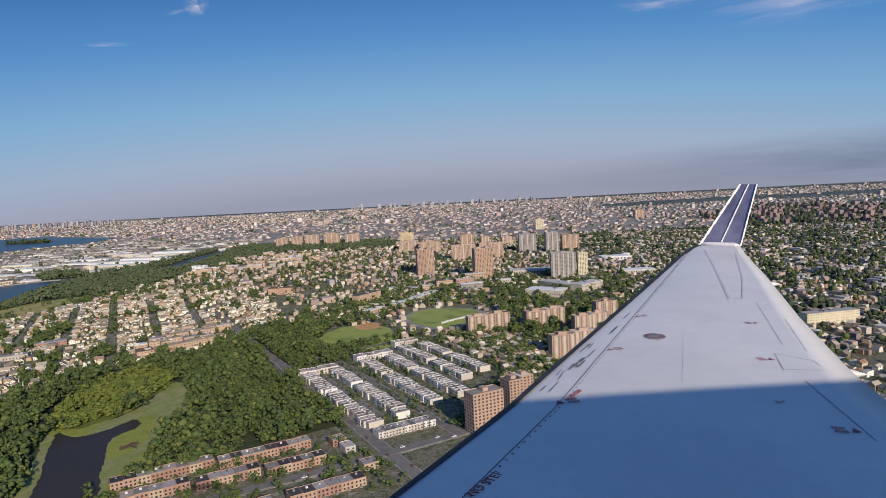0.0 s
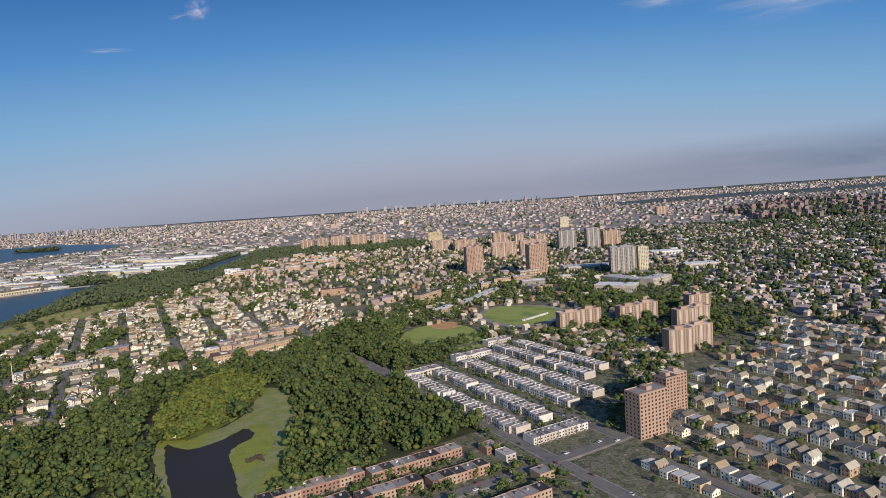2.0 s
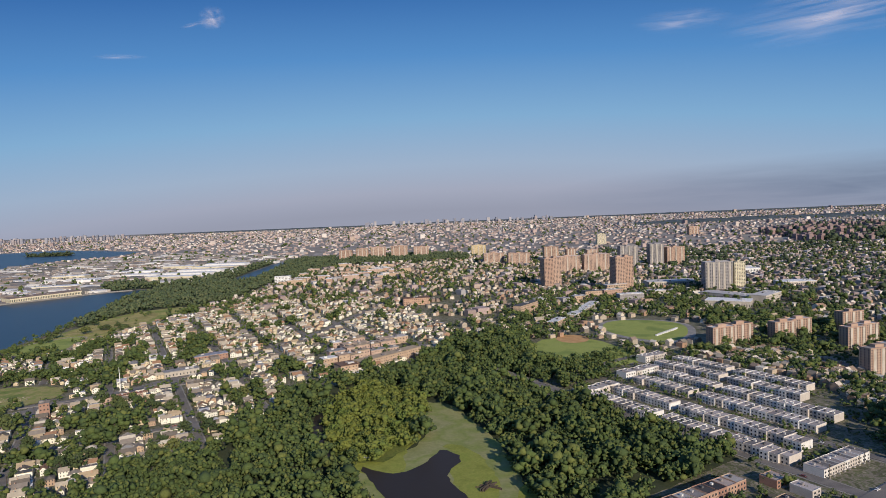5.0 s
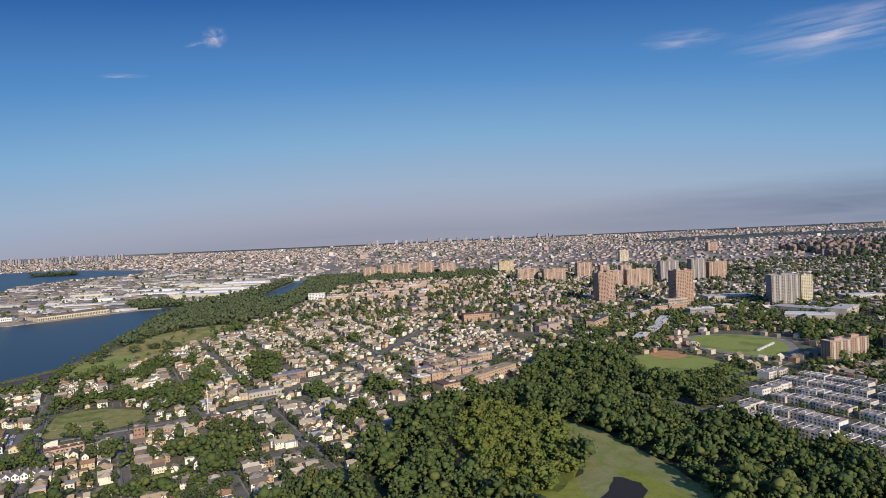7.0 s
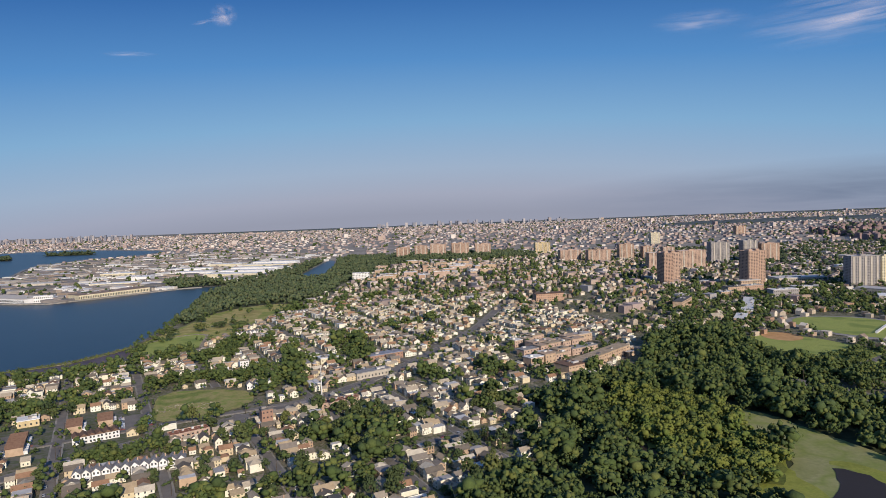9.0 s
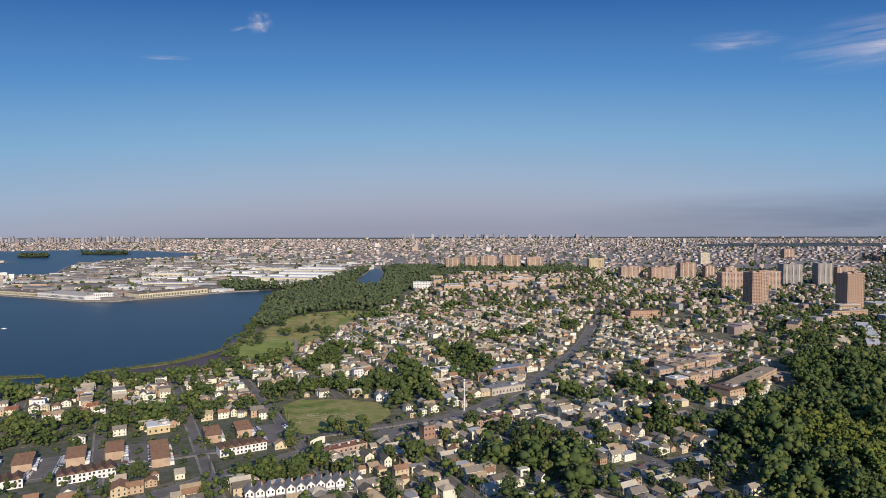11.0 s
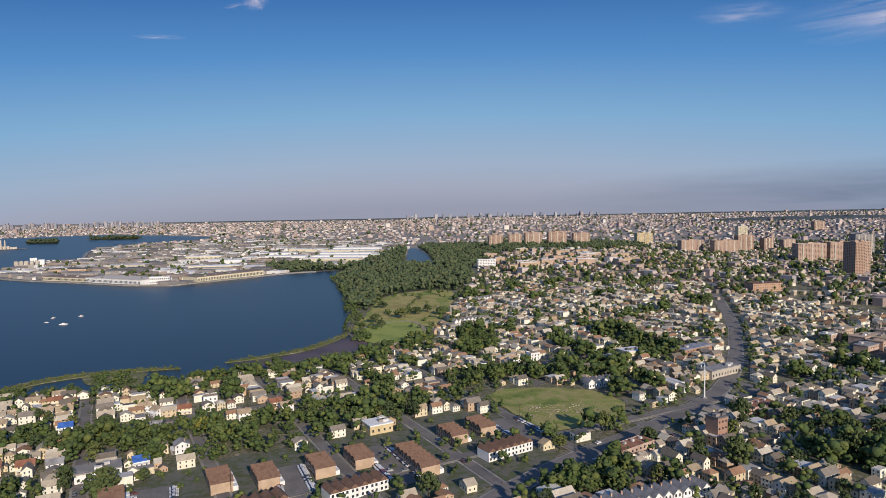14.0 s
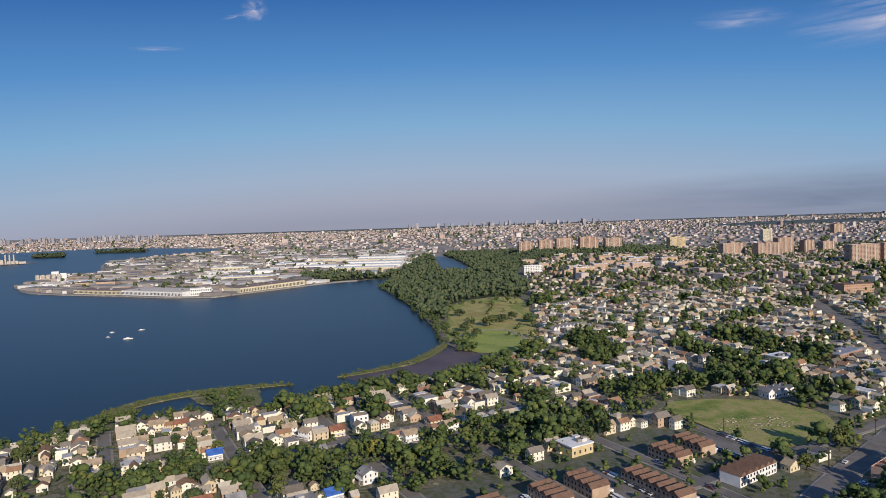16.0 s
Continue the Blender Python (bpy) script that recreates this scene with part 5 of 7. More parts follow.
def low_block(name, cx, cy, w, d, h, rz, wall, roof, label, category, rows=0, units=3):
    """A large low building: walls, an overhanging roof slab with edge, windows and rooftop units."""
    ob = new(name, None)
    ob.matrix_basis = Matrix.Translation((cx, cy, rise(cx, cy))) @ Matrix.Rotation(rz, 4, "Z")
    tagged(ob, label, category)
    s, r, u = Shell(), Shell(), Shell()
    s.box(-w / 2, -d / 2, -0.4, w / 2, d / 2, h)
    part("wall", s.mesh("wall", wall), ob)
    r.box(-w / 2 - 0.2, -d / 2 - 0.2, h, w / 2 + 0.2, d / 2 + 0.2, h + 0.4, bottom=True)
    part("roof", r.mesh("roof", roof), ob)
    rng = random.Random(int(cx * 7 + cy))
    for i in range(units):
        x, y = rng.uniform(-w * 0.35, w * 0.35), rng.uniform(-d * 0.3, d * 0.3)
        u = Shell()
        u.box(x - 1, y - 0.8, h + 0.4, x + 1.2, y + 0.8, h + 1.3)
        part("roof_unit", u.mesh("roof_unit", M_FLATROOF), ob)
    for f in range(rows):
        z = h * (f + 0.3) / rows
        n = max(3, int(w / 2.1))
        g = Shell()
        if cy < 800:
            g.box(-0.32, -0.055, 0, 0.32, 0, h / rows * 0.30)
            pane = g.mesh("window", M_GLASS)
            for i in range(n):
                part("window", pane, ob, (-w / 2 + w * (i + 0.5) / n, -d / 2 - 0.005, z))
            continue
        for i in range(n):
            x = -w / 2 + w * (i + 0.5) / n
            g.box(x - 0.5, -d / 2 - 0.06, z, x + 0.5, -d / 2 - 0.005, z + h / rows * 0.45)
        tagged(part("glazing_band", g.mesh("glazing_band", M_GLASS), ob), kind="stuff")
    return ob


low_block("school", -77, 680, 84, 9, 5, 1.14, M_CONCRETE, M_FLATROOF, "long low pale school building beyond the sports field", "school", 2)
low_block("school_wing", -111, 614, 25, 8, 6, 1.09, M_TAN, M_FLATROOF, "tan low school wing by the road", "school", 2)
low_block("sand_block", -131, 688, 38, 8, 9, 1.03, M_TAN, M_FLATROOF, "sand-coloured brick block among trees", "building", 4)
for x, y, w, h, wall, rz in ((-52, 772, 20, 9, M_TAN, 0.3), (-28, 786, 22, 8, M_TOWERBRICK, 0.3), (-16, 822, 26, 9, M_TAN, 0.3), (-18, 740, 26, 9, M_GREYWALL, 0.15), (-70, 750, 14, 7, M_TAN, 0.3), (20, 780, 18, 6, M_CONCRETE, 0.1)):
    low_block("tower_annex", x, y, w, 10, h, rz, wall, M_FLATROOF, "low brown brick block beside the tall towers", "building", 3)
low_block("red_school", -243, 742, 28, 12, 7, 0.2, M_BRICK, M_BROWNROOF, "red-roofed brick school among houses", "school", 3)
low_block("estate_block", -242, 502, 56, 9, 6, 0.86, M_TAN, M_TANROOF, "long tan brick apartment house along the woods", "apartment building", 3)
low_block("estate_corner", -266, 474, 12, 12, 6.4, 0.6, M_TAN, M_BROWNROOF, "tan corner block with a dark brown flat roof", "apartment building", 3)
FLATS = random.Random(33)
for x, y, w in ((-274, 506, 34), (-262, 522, 44), (-268, 538, 52), (-262, 554, 50), (-284, 558, 22)):
    run = -w / 2
    while run < w / 2 - 4:
        k = FLATS.uniform(8, 14)
        m, d = run + k / 2, FLATS.uniform(-1.2, 1.2)
        tagged(low_block("estate_row", x + m * math.cos(0.6) - d * math.sin(0.6), y + m * math.sin(0.6) + d * math.cos(0.6), k - FLATS.uniform(0.3, 1.4), FLATS.uniform(7, 9), FLATS.uniform(3.8, 5.6), 0.6, FLATS.choice((M_PINKBRICK, M_PINKBRICK, M_TAN)),
                         FLATS.choice((M_TANROOF, M_PINKBRICK, M_GREYROOF, M_TAN, M_PALE)), "low pinkish brick flats under a flat roof", "apartment building", 2, 1), group="brick flats")
        run += k
low_block("corner_shops", -378, 526, 24, 8, 4.2, 0.62, M_BRICK, M_SHOPROOF, "row of brick shops under a blue-grey roof", "shops", 2)
low_block("cream_flats", -427, 502, 11, 9, 4.6, 0.5, M_CREAM, M_GREYROOF, "cream two-storey block by the main road", "building", 2)
low_block("cream_flats", -413, 517, 12, 9, 4.8, 0.5, M_CREAM, M_WHITE, "cream two-storey block with a white roof", "building", 2)
low_block("grey_flats", -380, 482, 22, 7, 3.8, 0.6, M_CONCRETE, M_GREYROOF, "grey flat-roofed garages near the main road", "garages", 1)
low_block("walled_house", -616, 366, 13, 8, 3.0, 0.55, M_WHITE, M_PAVE, "white flat-roofed house with a walled terrace", "house", 1)
low_block("white_hall", 63, 688, 40, 20, 7, -0.5, M_CONCRETE, M_WHITE, "white-roofed hall with pale walls", "hall", 1)
low_block("white_hall_annex", 84, 736, 60, 18, 6, -0.97, M_CONCRETE, M_FLATROOF, "low flat-roofed pale annex hall", "hall", 1)
low_block("white_hall_wing", 110, 716, 38, 16, 8, 0.78, M_CONCRETE, M_FLATROOF, "pale low institutional hall wing", "hall", 2)
low_block("flat_store", 59, 865, 56, 24, 6, 0.05, M_CONCRETE, M_FLATROOF, "long flat-roofed grey store", "store", 1)
low_block("flat_store_white", 193, 980, 42, 24, 6, 0.05, M_WHITE, M_WHITE, "large white flat-roofed store", "store", 1)
low_block("flat_store_pale", 190, 822, 40, 20, 6, 0.05, M_CONCRETE, M_WHITE, "large pale flat-roofed store", "store", 1)
low_block("white_block", -475, 1040, 24, 9, 11, 0.1, M_WHITE, M_WHITE, "white apartment block at the wood's edge", "building", 5)
low_block("yellow_block", 262, 508, 46, 9, 10, 0.25, M_CREAM, M_FLATROOF, "long cream brick apartment block", "building", 5)
low_block("yellow_hall", -534, 407, 9, 8, 3.2, 0.55, M_YELLOW, M_WHITE, "small yellow hall with a white roof", "hall", 1)
low_block("red_tower_house", -415, 394, 5, 5, 9, 0.55, M_BRICK, M_FLATROOF, "slim red-brick corner building", "building", 4)
QUAY_PLOTS = [(-800, 956, 96, 34, 0.968), (-908, 922, 96, 36, -0.416), (-992, 956, 84, 30, -0.38), (-858, 908, 26, 14, 0.3)]


def plot(cx, cy, w, d, rz):
    """The ring of a building plot."""
    c, e = math.cos(rz), math.sin(rz)
    return [(cx + i * w / 2 * c - j * d / 2 * e, cy + i * w / 2 * e + j * d / 2 * c) for i, j in ((-1, -1), (1, -1), (1, 1), (-1, 1))]


low_block("brown_quay_shed", *QUAY_PLOTS[0][:2], 94, 30, 6.5, 0.968, M_CREAM, M_SHEDROOF, "long quayside shed with a brown roof and cream arches", "warehouse", 1)
low_block("white_quay_shed", *QUAY_PLOTS[1][:2], 94, 32, 6, -0.416, M_WHITE, M_PALE, "long white-roofed quayside warehouse", "warehouse", 1)
low_block("grey_quay_shed", *QUAY_PLOTS[2][:2], 80, 24, 5, -0.38, M_CREAM, M_SHEDROOF, "long low quayside shed with a brown-grey roof", "warehouse", 1)
low_block("quay_house", *QUAY_PLOTS[3][:2], 22, 10, 8, 0.3, M_WHITE, M_WHITE, "small white building on the quay's corner", "building", 2)
low_block("cream_shed", -945, 1250, 60, 24, 8, 0.1, M_CREAM, M_WHITE, "cream-walled warehouse with a white roof", "warehouse", 1)


for x, y, w, d, wall, label in ((-850, 1330, 80, 24, M_WHITE, "broad white warehouse"), (-1010, 1120, 60, 26, M_CONCRETE, "pale concrete warehouse by the quay"), (-860, 1080, 70, 22, M_CREAM, "cream warehouse among yards"),
                                (-1060, 1060, 50, 18, M_BRICK, "low brick shed by the quay"), (-880, 1180, 54, 26, M_WHITE, "white warehouse among yards")):
    low_block("warehouse", x, y, w, d, 6, 0.12, wall, M_WHITE if wall in (M_WHITE, M_CREAM) else M_FLATROOF, label + " with a flat roof", "warehouse")
MARKET = [(-712, 1175), (-708, 1235), (-712, 1300), (-714, 1370), (-718, 1445), (-800, 1240), (-810, 1420)]
for k, (x, y) in enumerate(MARKET):
    tagged(low_block("market_hall", x, y, 92 if k < 5 else 70, 26, 7, -0.12, M_WHITE if k % 3 else M_CREAM, M_WHITE, "long white-roofed market hall beside the river", "hall", 0), group="market halls")

APT = random.Random(95)
for k in range(26):
    x, y = -470 + APT.uniform(0, 190), 940 + APT.uniform(0, 280)
    low_block("garden_apartment", x, y, APT.uniform(14, 24), 8, APT.uniform(6, 8.5), APT.choice((0.15, 0.15, 1.72)), APT.choice((M_TAN, M_TOWERBRICK, M_PINKBRICK)), APT.choice((M_FLATROOF, M_WHITE, M_TANROOF)), "brown-brick garden apartment house among trees", "apartment building", 0)

# ---- townhouse courts with brown roofs ----
def court_bar(cx, cy, rz, n, wall, label, front=False):
    """A bar of joined townhouses under a stepped brown roof."""
    ob = new("townhouse_bar", None)
    ob.matrix_basis = Matrix.Translation((cx, cy, 0)) @ Matrix.Rotation(rz, 4, "Z")
    tagged(ob, label, "townhouses", "townhouse courts")
    w, d, h = 3.05, 6.3, 3.2
    for i in range(n):
        x = (i - n / 2) * w
        s, r = Shell(), Shell()
        s.box(x, -d / 2, -0.3, x + w, d / 2, h)
        windows_on(s, x + 0.2, x + w - 0.2, -d / 2, 0.5, 2, 2, 0.7, 0.8, 1, 1.55)
        windows_on(s, x + 0.2, x + w - 0.2, d / 2, 0.5, 2, 2, 0.7, 0.8, 1, 1.55, 1)
        part("wall", s.mesh("wall", wall, M_GLASS), ob)
        m, t = x + w / 2, h + 1.25
        a = [(x - 0.05, -d / 2 - 0.25, h), (x + w + 0.05, -d / 2 - 0.25, h), (x + w + 0.05, d / 2 + 0.25, h), (x - 0.05, d / 2 + 0.25, h)]
        p, q = (m, -d / 2 - 0.25, t), (m, d / 2 + 0.25, t)
        r.face([a[0], a[1], p]), r.face([a[1], a[2], q, p]), r.face([a[2], a[3], q]), r.face([a[3], a[0], p, q]), r.face(a[::-1])
        part("roof", r.mesh("roof", M_BROWNROOF), ob)
        if wall is M_TAN:
            t = Shell()
            t.box(x + 0.3, d / 2 + 0.02, -0.2, x + w - 0.3, d / 2 + 1.5, 1.5)
            part("terrace", t.mesh("terrace", M_WHITE), ob, label="white painted garden terrace")
    return ob


RV, RU = math.atan2(0.57, 0.82), math.atan2(-0.87, 0.49)
FRONT = "white-fronted row of townhouses under scalloped brown roofs"
SIDE = "tan-walled bar of townhouses with a brown pitched roof"
for x, y, n in ((-559, 342, 6), (-533, 354, 6), (-488, 384, 6), (-592, 326, 5)):
    court_bar(x, y, RV, n, M_WHITE, FRONT)
for x, y, n in ((-575, 359, 4), (-562, 362, 4), (-547, 370, 4), (-536, 377, 4), (-517, 375, 7), (-506, 398, 4), (-496, 406, 4), (-600, 345, 4)):
    court_bar(x, y, RU, n, M_TAN, SIDE)
LOTS = [grown(ring, 1.25) for ring in ([(-590, 335), (-580, 340), (-588, 357), (-598, 353)], [(-553, 349), (-545, 354), (-554, 373), (-561, 369)], [(-523, 361), (-515, 365), (-528, 389), (-536, 385)], [(-482, 395), (-472, 401), (-482, 419), (-492, 413)])]
for ring in LOTS:
    sheet("parking_lot", ring, 0.24, M_ROAD, "asphalt parking court between townhouses", "parking lot")


# ---- cars ----
def car_meshes():
    s = Shell()
    prof = [(-1.25, 0.16), (-1.25, 0.45), (-0.75, 0.52), (-0.45, 0.80), (0.35, 0.80), (0.70, 0.53), (1.22, 0.45), (1.25, 0.16)]
    w = 0.5
    for a, b in zip(prof, prof[1:]):
        glass = 1 if abs(a[1] - b[1]) > 0.2 and a[1] > 0.4 else 0
        s.face([(a[0], -w, a[1]), (b[0], -w, b[1]), (b[0], w, b[1]), (a[0], w, a[1])][::-1], glass)
    for k in (-1, 1):
        s.face([(x, k * w, z) for x, z in prof][::k])
        s.face([(-0.55, k * (w + 0.01), 0.52), (-0.4, k * (w + 0.01), 0.75), (0.3, k * (w + 0.01), 0.75), (0.55, k * (w + 0.01), 0.53)][::-k], 1)
    t = Shell()
    t.prism([(0.2 * math.cos(a), 0.2 * math.sin(a)) for a in np.linspace(0, 6.283, 9)[:-1]], -0.08, 0.08, bottom=True)
    wheel = t.mesh("wheel", M_TYRE)
    wheel.transform(Matrix.Rotation(math.pi / 2, 4, "X"))
    return s.mesh("car", M_CAR, M_GLASS), wheel


CAR, WHEEL = car_meshes()


def park(x, y, rz, wheels=False, group="parked cars"):
    ob = new("car", CAR)
    ob.matrix_basis = Matrix.Translation((x, y, 0.24)) @ Matrix.Rotation(rz, 4, "Z")
    tagged(ob, "parked car by the kerb", "car", group)
    if wheels:
        for a, b in ((-0.75, -0.45), (0.75, -0.45), (-0.75, 0.45), (0.75, 0.45)):
            part("wheel", WHEEL, ob, (a, b, 0.2))


def cars():
    rng = random.Random(31)
    for ring in LOTS:
        a, b, c, d = map(Vector, ring)
        for p, q in ((a, d), (b, c)):
            n = int((q - p).length / 1.28)
            for i in range(n):
                if rng.random() < 0.95:
                    m = p.lerp(q, (i + 0.5) / n)
                    mid = (a + b + c + d) / 4
                    m = m.lerp(mid, 0.18)
                    park(m.x, m.y, RV + (math.pi if rng.random() < 0.4 else 0), ring in LOTS[1:3], "cars in the parking courts")
    for line, w in roads:
        d = 0.0
        for a, b in zip(line, line[1:]):
            A, B = Vector(a), Vector(b)
            n = int((B - A).length / 3.4)
            t = (B - A).normalized()
            for i in range(n):
                p = A + t * (i + 0.5) * 3.4
                if p.y > 400 or p.x > -20 or rng.random() > 0.19:
                    continue
                k = rng.choice((-1, 1)) * (w / 2 - 0.7)
                park(p.x - t.y * k, p.y + t.x * k, math.atan2(t.y, t.x) + (0 if k < 0 else math.pi))


cars()

# ---- utility poles ----
def pole_meshes():
    p, c = Shell(), Shell()
    p.prism([(0.11 * math.cos(a), 0.11 * math.sin(a)) for a in np.linspace(0, 6.283, 7)[:-1]], 0, 5.6)
    c.box(-0.75, -0.06, 5.0, 0.75, 0.06, 5.14, bottom=True)
    return p.mesh("post", M_BARK), c.mesh("crossarm", M_BARK)


POST, ARM = pole_meshes()
for line, w in roads[:2] + roads[3:18]:
    gone = 0.0
    for a, b in zip(line, line[1:]):
        A, B = Vector(a), Vector(b)
        gone += (B - A).length
        if gone > 22 and A.y < 460:
            gone = 0.0
            t = (B - A).normalized()
            ob = new("utility_pole", None)
            ob.matrix_basis = Matrix.Translation((A.x - t.y * (w / 2 + 0.6), A.y + t.x * (w / 2 + 0.6), 0.15)) @ Matrix.Rotation(math.atan2(t.y, t.x) + 1.57, 4, "Z")
            tagged(ob, "wooden utility pole beside the street", "pole", "utility poles")
            part("post", POST, ob)
            part("crossarm", ARM, ob)

# ---- mast, boats, poles ----
s = Shell()
for i in range(10):
    a, b = 0.35 - 0.02 * i, 0.35 - 0.02 * (i + 1)
    for j in range(8):
        p, q = 6.283 * j / 8, 6.283 * (j + 1) / 8
        s.face([(a * math.cos(p), a * math.sin(p), i * 1.5), (a * math.cos(q), a * math.sin(q), i * 1.5), (b * math.cos(q), b * math.sin(q), i * 1.5 + 1.5), (b * math.cos(p), b * math.sin(p), i * 1.5 + 1.5)])
mast = new("mast", None)
mast.location = (-401, 444, 0.2)
tagged(mast, "tall white tapered pole beside the main road", "mast")
part("pole", s.mesh("pole", M_WHITE), mast)
s = Shell()
s.box(-0.8, -0.8, 0, 0.8, 0.8, 0.5)
part("base", s.mesh("base", M_PAVE), mast)


def boat(x, y, l, rz, label):
    s, c = Shell(), Shell()
    ring = [(-l / 2, -l * 0.13), (l * 0.2, -l * 0.14), (l / 2, 0), (l * 0.2, l * 0.14), (-l / 2, l * 0.13)]
    s.prism(ring, 0.0, l * 0.1, bottom=True)
    c.box(-l * 0.2, -l * 0.08, l * 0.1, l * 0.12, l * 0.08, l * 0.2)
    ob = new("boat", None)
    ob.matrix_basis = Matrix.Translation((x, y, 0.2)) @ Matrix.Rotation(rz, 4, "Z")
    tagged(ob, label, "boat", "moored boats")
    part("hull", s.mesh("hull", M_WHITE), ob)
    part("cabin", c.mesh("cabin", M_WHITE), ob)




boat(-802, 640, 6, 0.2, "white motor barge moored in the bay")
boat(-829, 669, 3.5, 0.9, "small white boat moored in the bay")
boat(-811, 677, 4, 0.4, "small white boat moored in the bay")
boat(-821, 649, 3, 0.0, "small white boat moored in the bay")


# ---- silo plant on the harbour's point, power station across the water ----
def plant_works():
    ob = new("silo_plant", None)
    ob.matrix_basis = Matrix.Translation((-1192, 1172, 0.1)) @ Matrix.Rotation(0.5, 4, "Z") @ Matrix.Scale(0.7, 4)
    tagged(ob, "cluster of white silos and tall white sheds on the quay", "plant")
    for x, y, w, d, h in ((-20, 0, 18, 14, 12), (2, 4, 14, 12, 20), (18, -2, 12, 12, 16)):
        q = Shell()
        q.box(x - w / 2, y - d / 2, -0.2, x + w / 2, y + d / 2, h)
        part("hall", q.mesh("hall", M_WHITE), ob)
    for i in range(5):
        q = Shell()
        q.prism([(4.2 * math.cos(a), 4.2 * math.sin(a)) for a in np.linspace(0, 6.283, 15)[:-1]], 0, 15)
        part("silo", q.mesh("silo", M_CONCRETE), ob, (-30 + 10 * i, -13, 0))


def power_station():
    ring = rough_edge(smooth([(-1700, 1640), (-1640, 1640), (-1572, 1690), (-1580, 1730), (-1650, 1760), (-1760, 1740)], 1), 2.0, 33, 10)
    sheet("station_ground", ring, 0.9, M_PAVE, "low grey land under the power station", "ground")
    ob = new("power_station", None)
    ob.matrix_basis = Matrix.Translation((-1640, 1695, 0.8)) @ Matrix.Rotation(0.4, 4, "Z") @ Matrix.Scale(0.7, 4)
    tagged(ob, "far brick power station with three pale chimneys", "power station")
    for x, y, w, d, h in ((-30, 0, 50, 22, 15), (20, 4, 34, 18, 10), (50, -4, 20, 14, 7)):
        q = Shell()
        q.box(x - w / 2, y - d / 2, -0.4, x + w / 2, y + d / 2, h)
        part("hall", q.mesh("hall", M_CONCRETE), ob)
    for i in range(3):
        q = Shell()
        for z0, z1, r0, r1 in ((0, 16, 3.2, 2.6), (16, 32, 2.6, 2.1)):
            for j in range(10):
                a, b = 0.6283 * j, 0.6283 * (j + 1)
                q.face([(r0 * math.cos(a), r0 * math.sin(a), z0), (r0 * math.cos(b), r0 * math.sin(b), z0), (r1 * math.cos(b), r1 * math.sin(b), z1), (r1 * math.cos(a), r1 * math.sin(a), z1)])
        part("chimney", q.mesh("chimney", M_CONCRETE), ob, (2 + 12 * i, -14, 0))


plant_works()
power_station()


# ---- countless far buildings ----
def box_field(name, count, ring, size, height, mat, label, seed, angle=0.0, gable=0.0, avoid=(), tall=0.0, apart=False, long=1.0):
    rng = random.Random(seed)
    xs, ys = [p[0] for p in ring], [p[1] for p in ring]
    s = Shell()
    taken = {}
    made = tries = 0
    while made < count and tries < count * 20:
        tries += 1
        x, y = rng.uniform(min(xs), max(xs)), rng.uniform(min(ys), max(ys))
        if not inside((x, y), ring) or any(inside((x, y), a) for a in avoid):
            continue
        w, d, h = rng.uniform(*size) * long, rng.uniform(*size), rng.uniform(*height)
        if apart:
            r, cell = 0.5 * max(w, d), (int(x // 40), int(y // 40))
            if any((x - a) ** 2 + (y - b) ** 2 < (0.8 * (r + q)) ** 2 for i in (-1, 0, 1) for j in (-1, 0, 1) for a, b, q in taken.get((cell[0] + i, cell[1] + j), ())):
                continue
            taken.setdefault(cell, []).append((x, y, r))
        if rng.random() < tall:
            h *= rng.uniform(1.8, 3.2)
            w *= 0.8
        a = angle + (rng.choice((0, 1.5708)) if long == 1.0 else 0) + rng.uniform(-0.04, 0.04)
        c, e, z = math.cos(a), math.sin(a), rise(x, y)
        ring4 = [(x + p * w * c - q * d * e, y + p * w * e + q * d * c) for p, q in ((-.5, -.5), (.5, -.5), (.5, .5), (-.5, .5))]
        if rng.random() < gable:
            k = len(s.v)
            up = h + min(w, d) * 0.35
            m0 = ((ring4[0][0] + ring4[1][0]) / 2, (ring4[0][1] + ring4[1][1]) / 2, z + up)
            m1 = ((ring4[2][0] + ring4[3][0]) / 2, (ring4[2][1] + ring4[3][1]) / 2, z + up)
            s.v.extend([(*p, z) for p in ring4] + [(*p, z + h) for p in ring4] + [m0, m1])
            for f in ((0, 1, 5, 8, 4), (1, 2, 6, 5), (2, 3, 7, 9, 6), (3, 0, 4, 7)):
                s.f.append(tuple(k + i for i in f))
                s.m.append(0)
            k2 = len(s.v)
            s.v.extend([(*p, z + h - 0.1) for p in ring4] + [m0, m1])
            for f in ((1, 2, 5, 4), (3, 0, 4, 5)):
                s.f.append(tuple(k2 + i for i in f))
                s.m.append(0)
        else:
            s.prism(ring4, z - 0.5, z + h)
        made += 1
    return tagged(new(name, s.mesh(name, mat)), label, "buildings", kind="stuff")


def east_side():
    rng = random.Random(59)
    many = store_new()
    for b in EAST_STREETS:
        for side in (-1, 1):
            a = -560.0
            while a < 60:
                a += rng.uniform(4.0, 5.0)
                x, y = ab(a, b + side * rng.uniform(7.2, 8.0))
                if not inside((x, y), EAST) or rng.random() < 0.14:
                    continue
                i = HOUSE_PICK[rng.randrange(len(HOUSE_PICK))]
                put(KINDS[i][0], x, y, math.atan2(B1.y, B1.x) + (math.pi / 2 if side < 0 else -math.pi / 2) + math.pi, "", "", size=(rng.uniform(0.7, 0.85), rng.uniform(0.72, 0.88), rng.uniform(0.72, 0.92)), store=many)
    store_done(many, "east_houses", "rows of frame houses along the eastern streets", "houses")


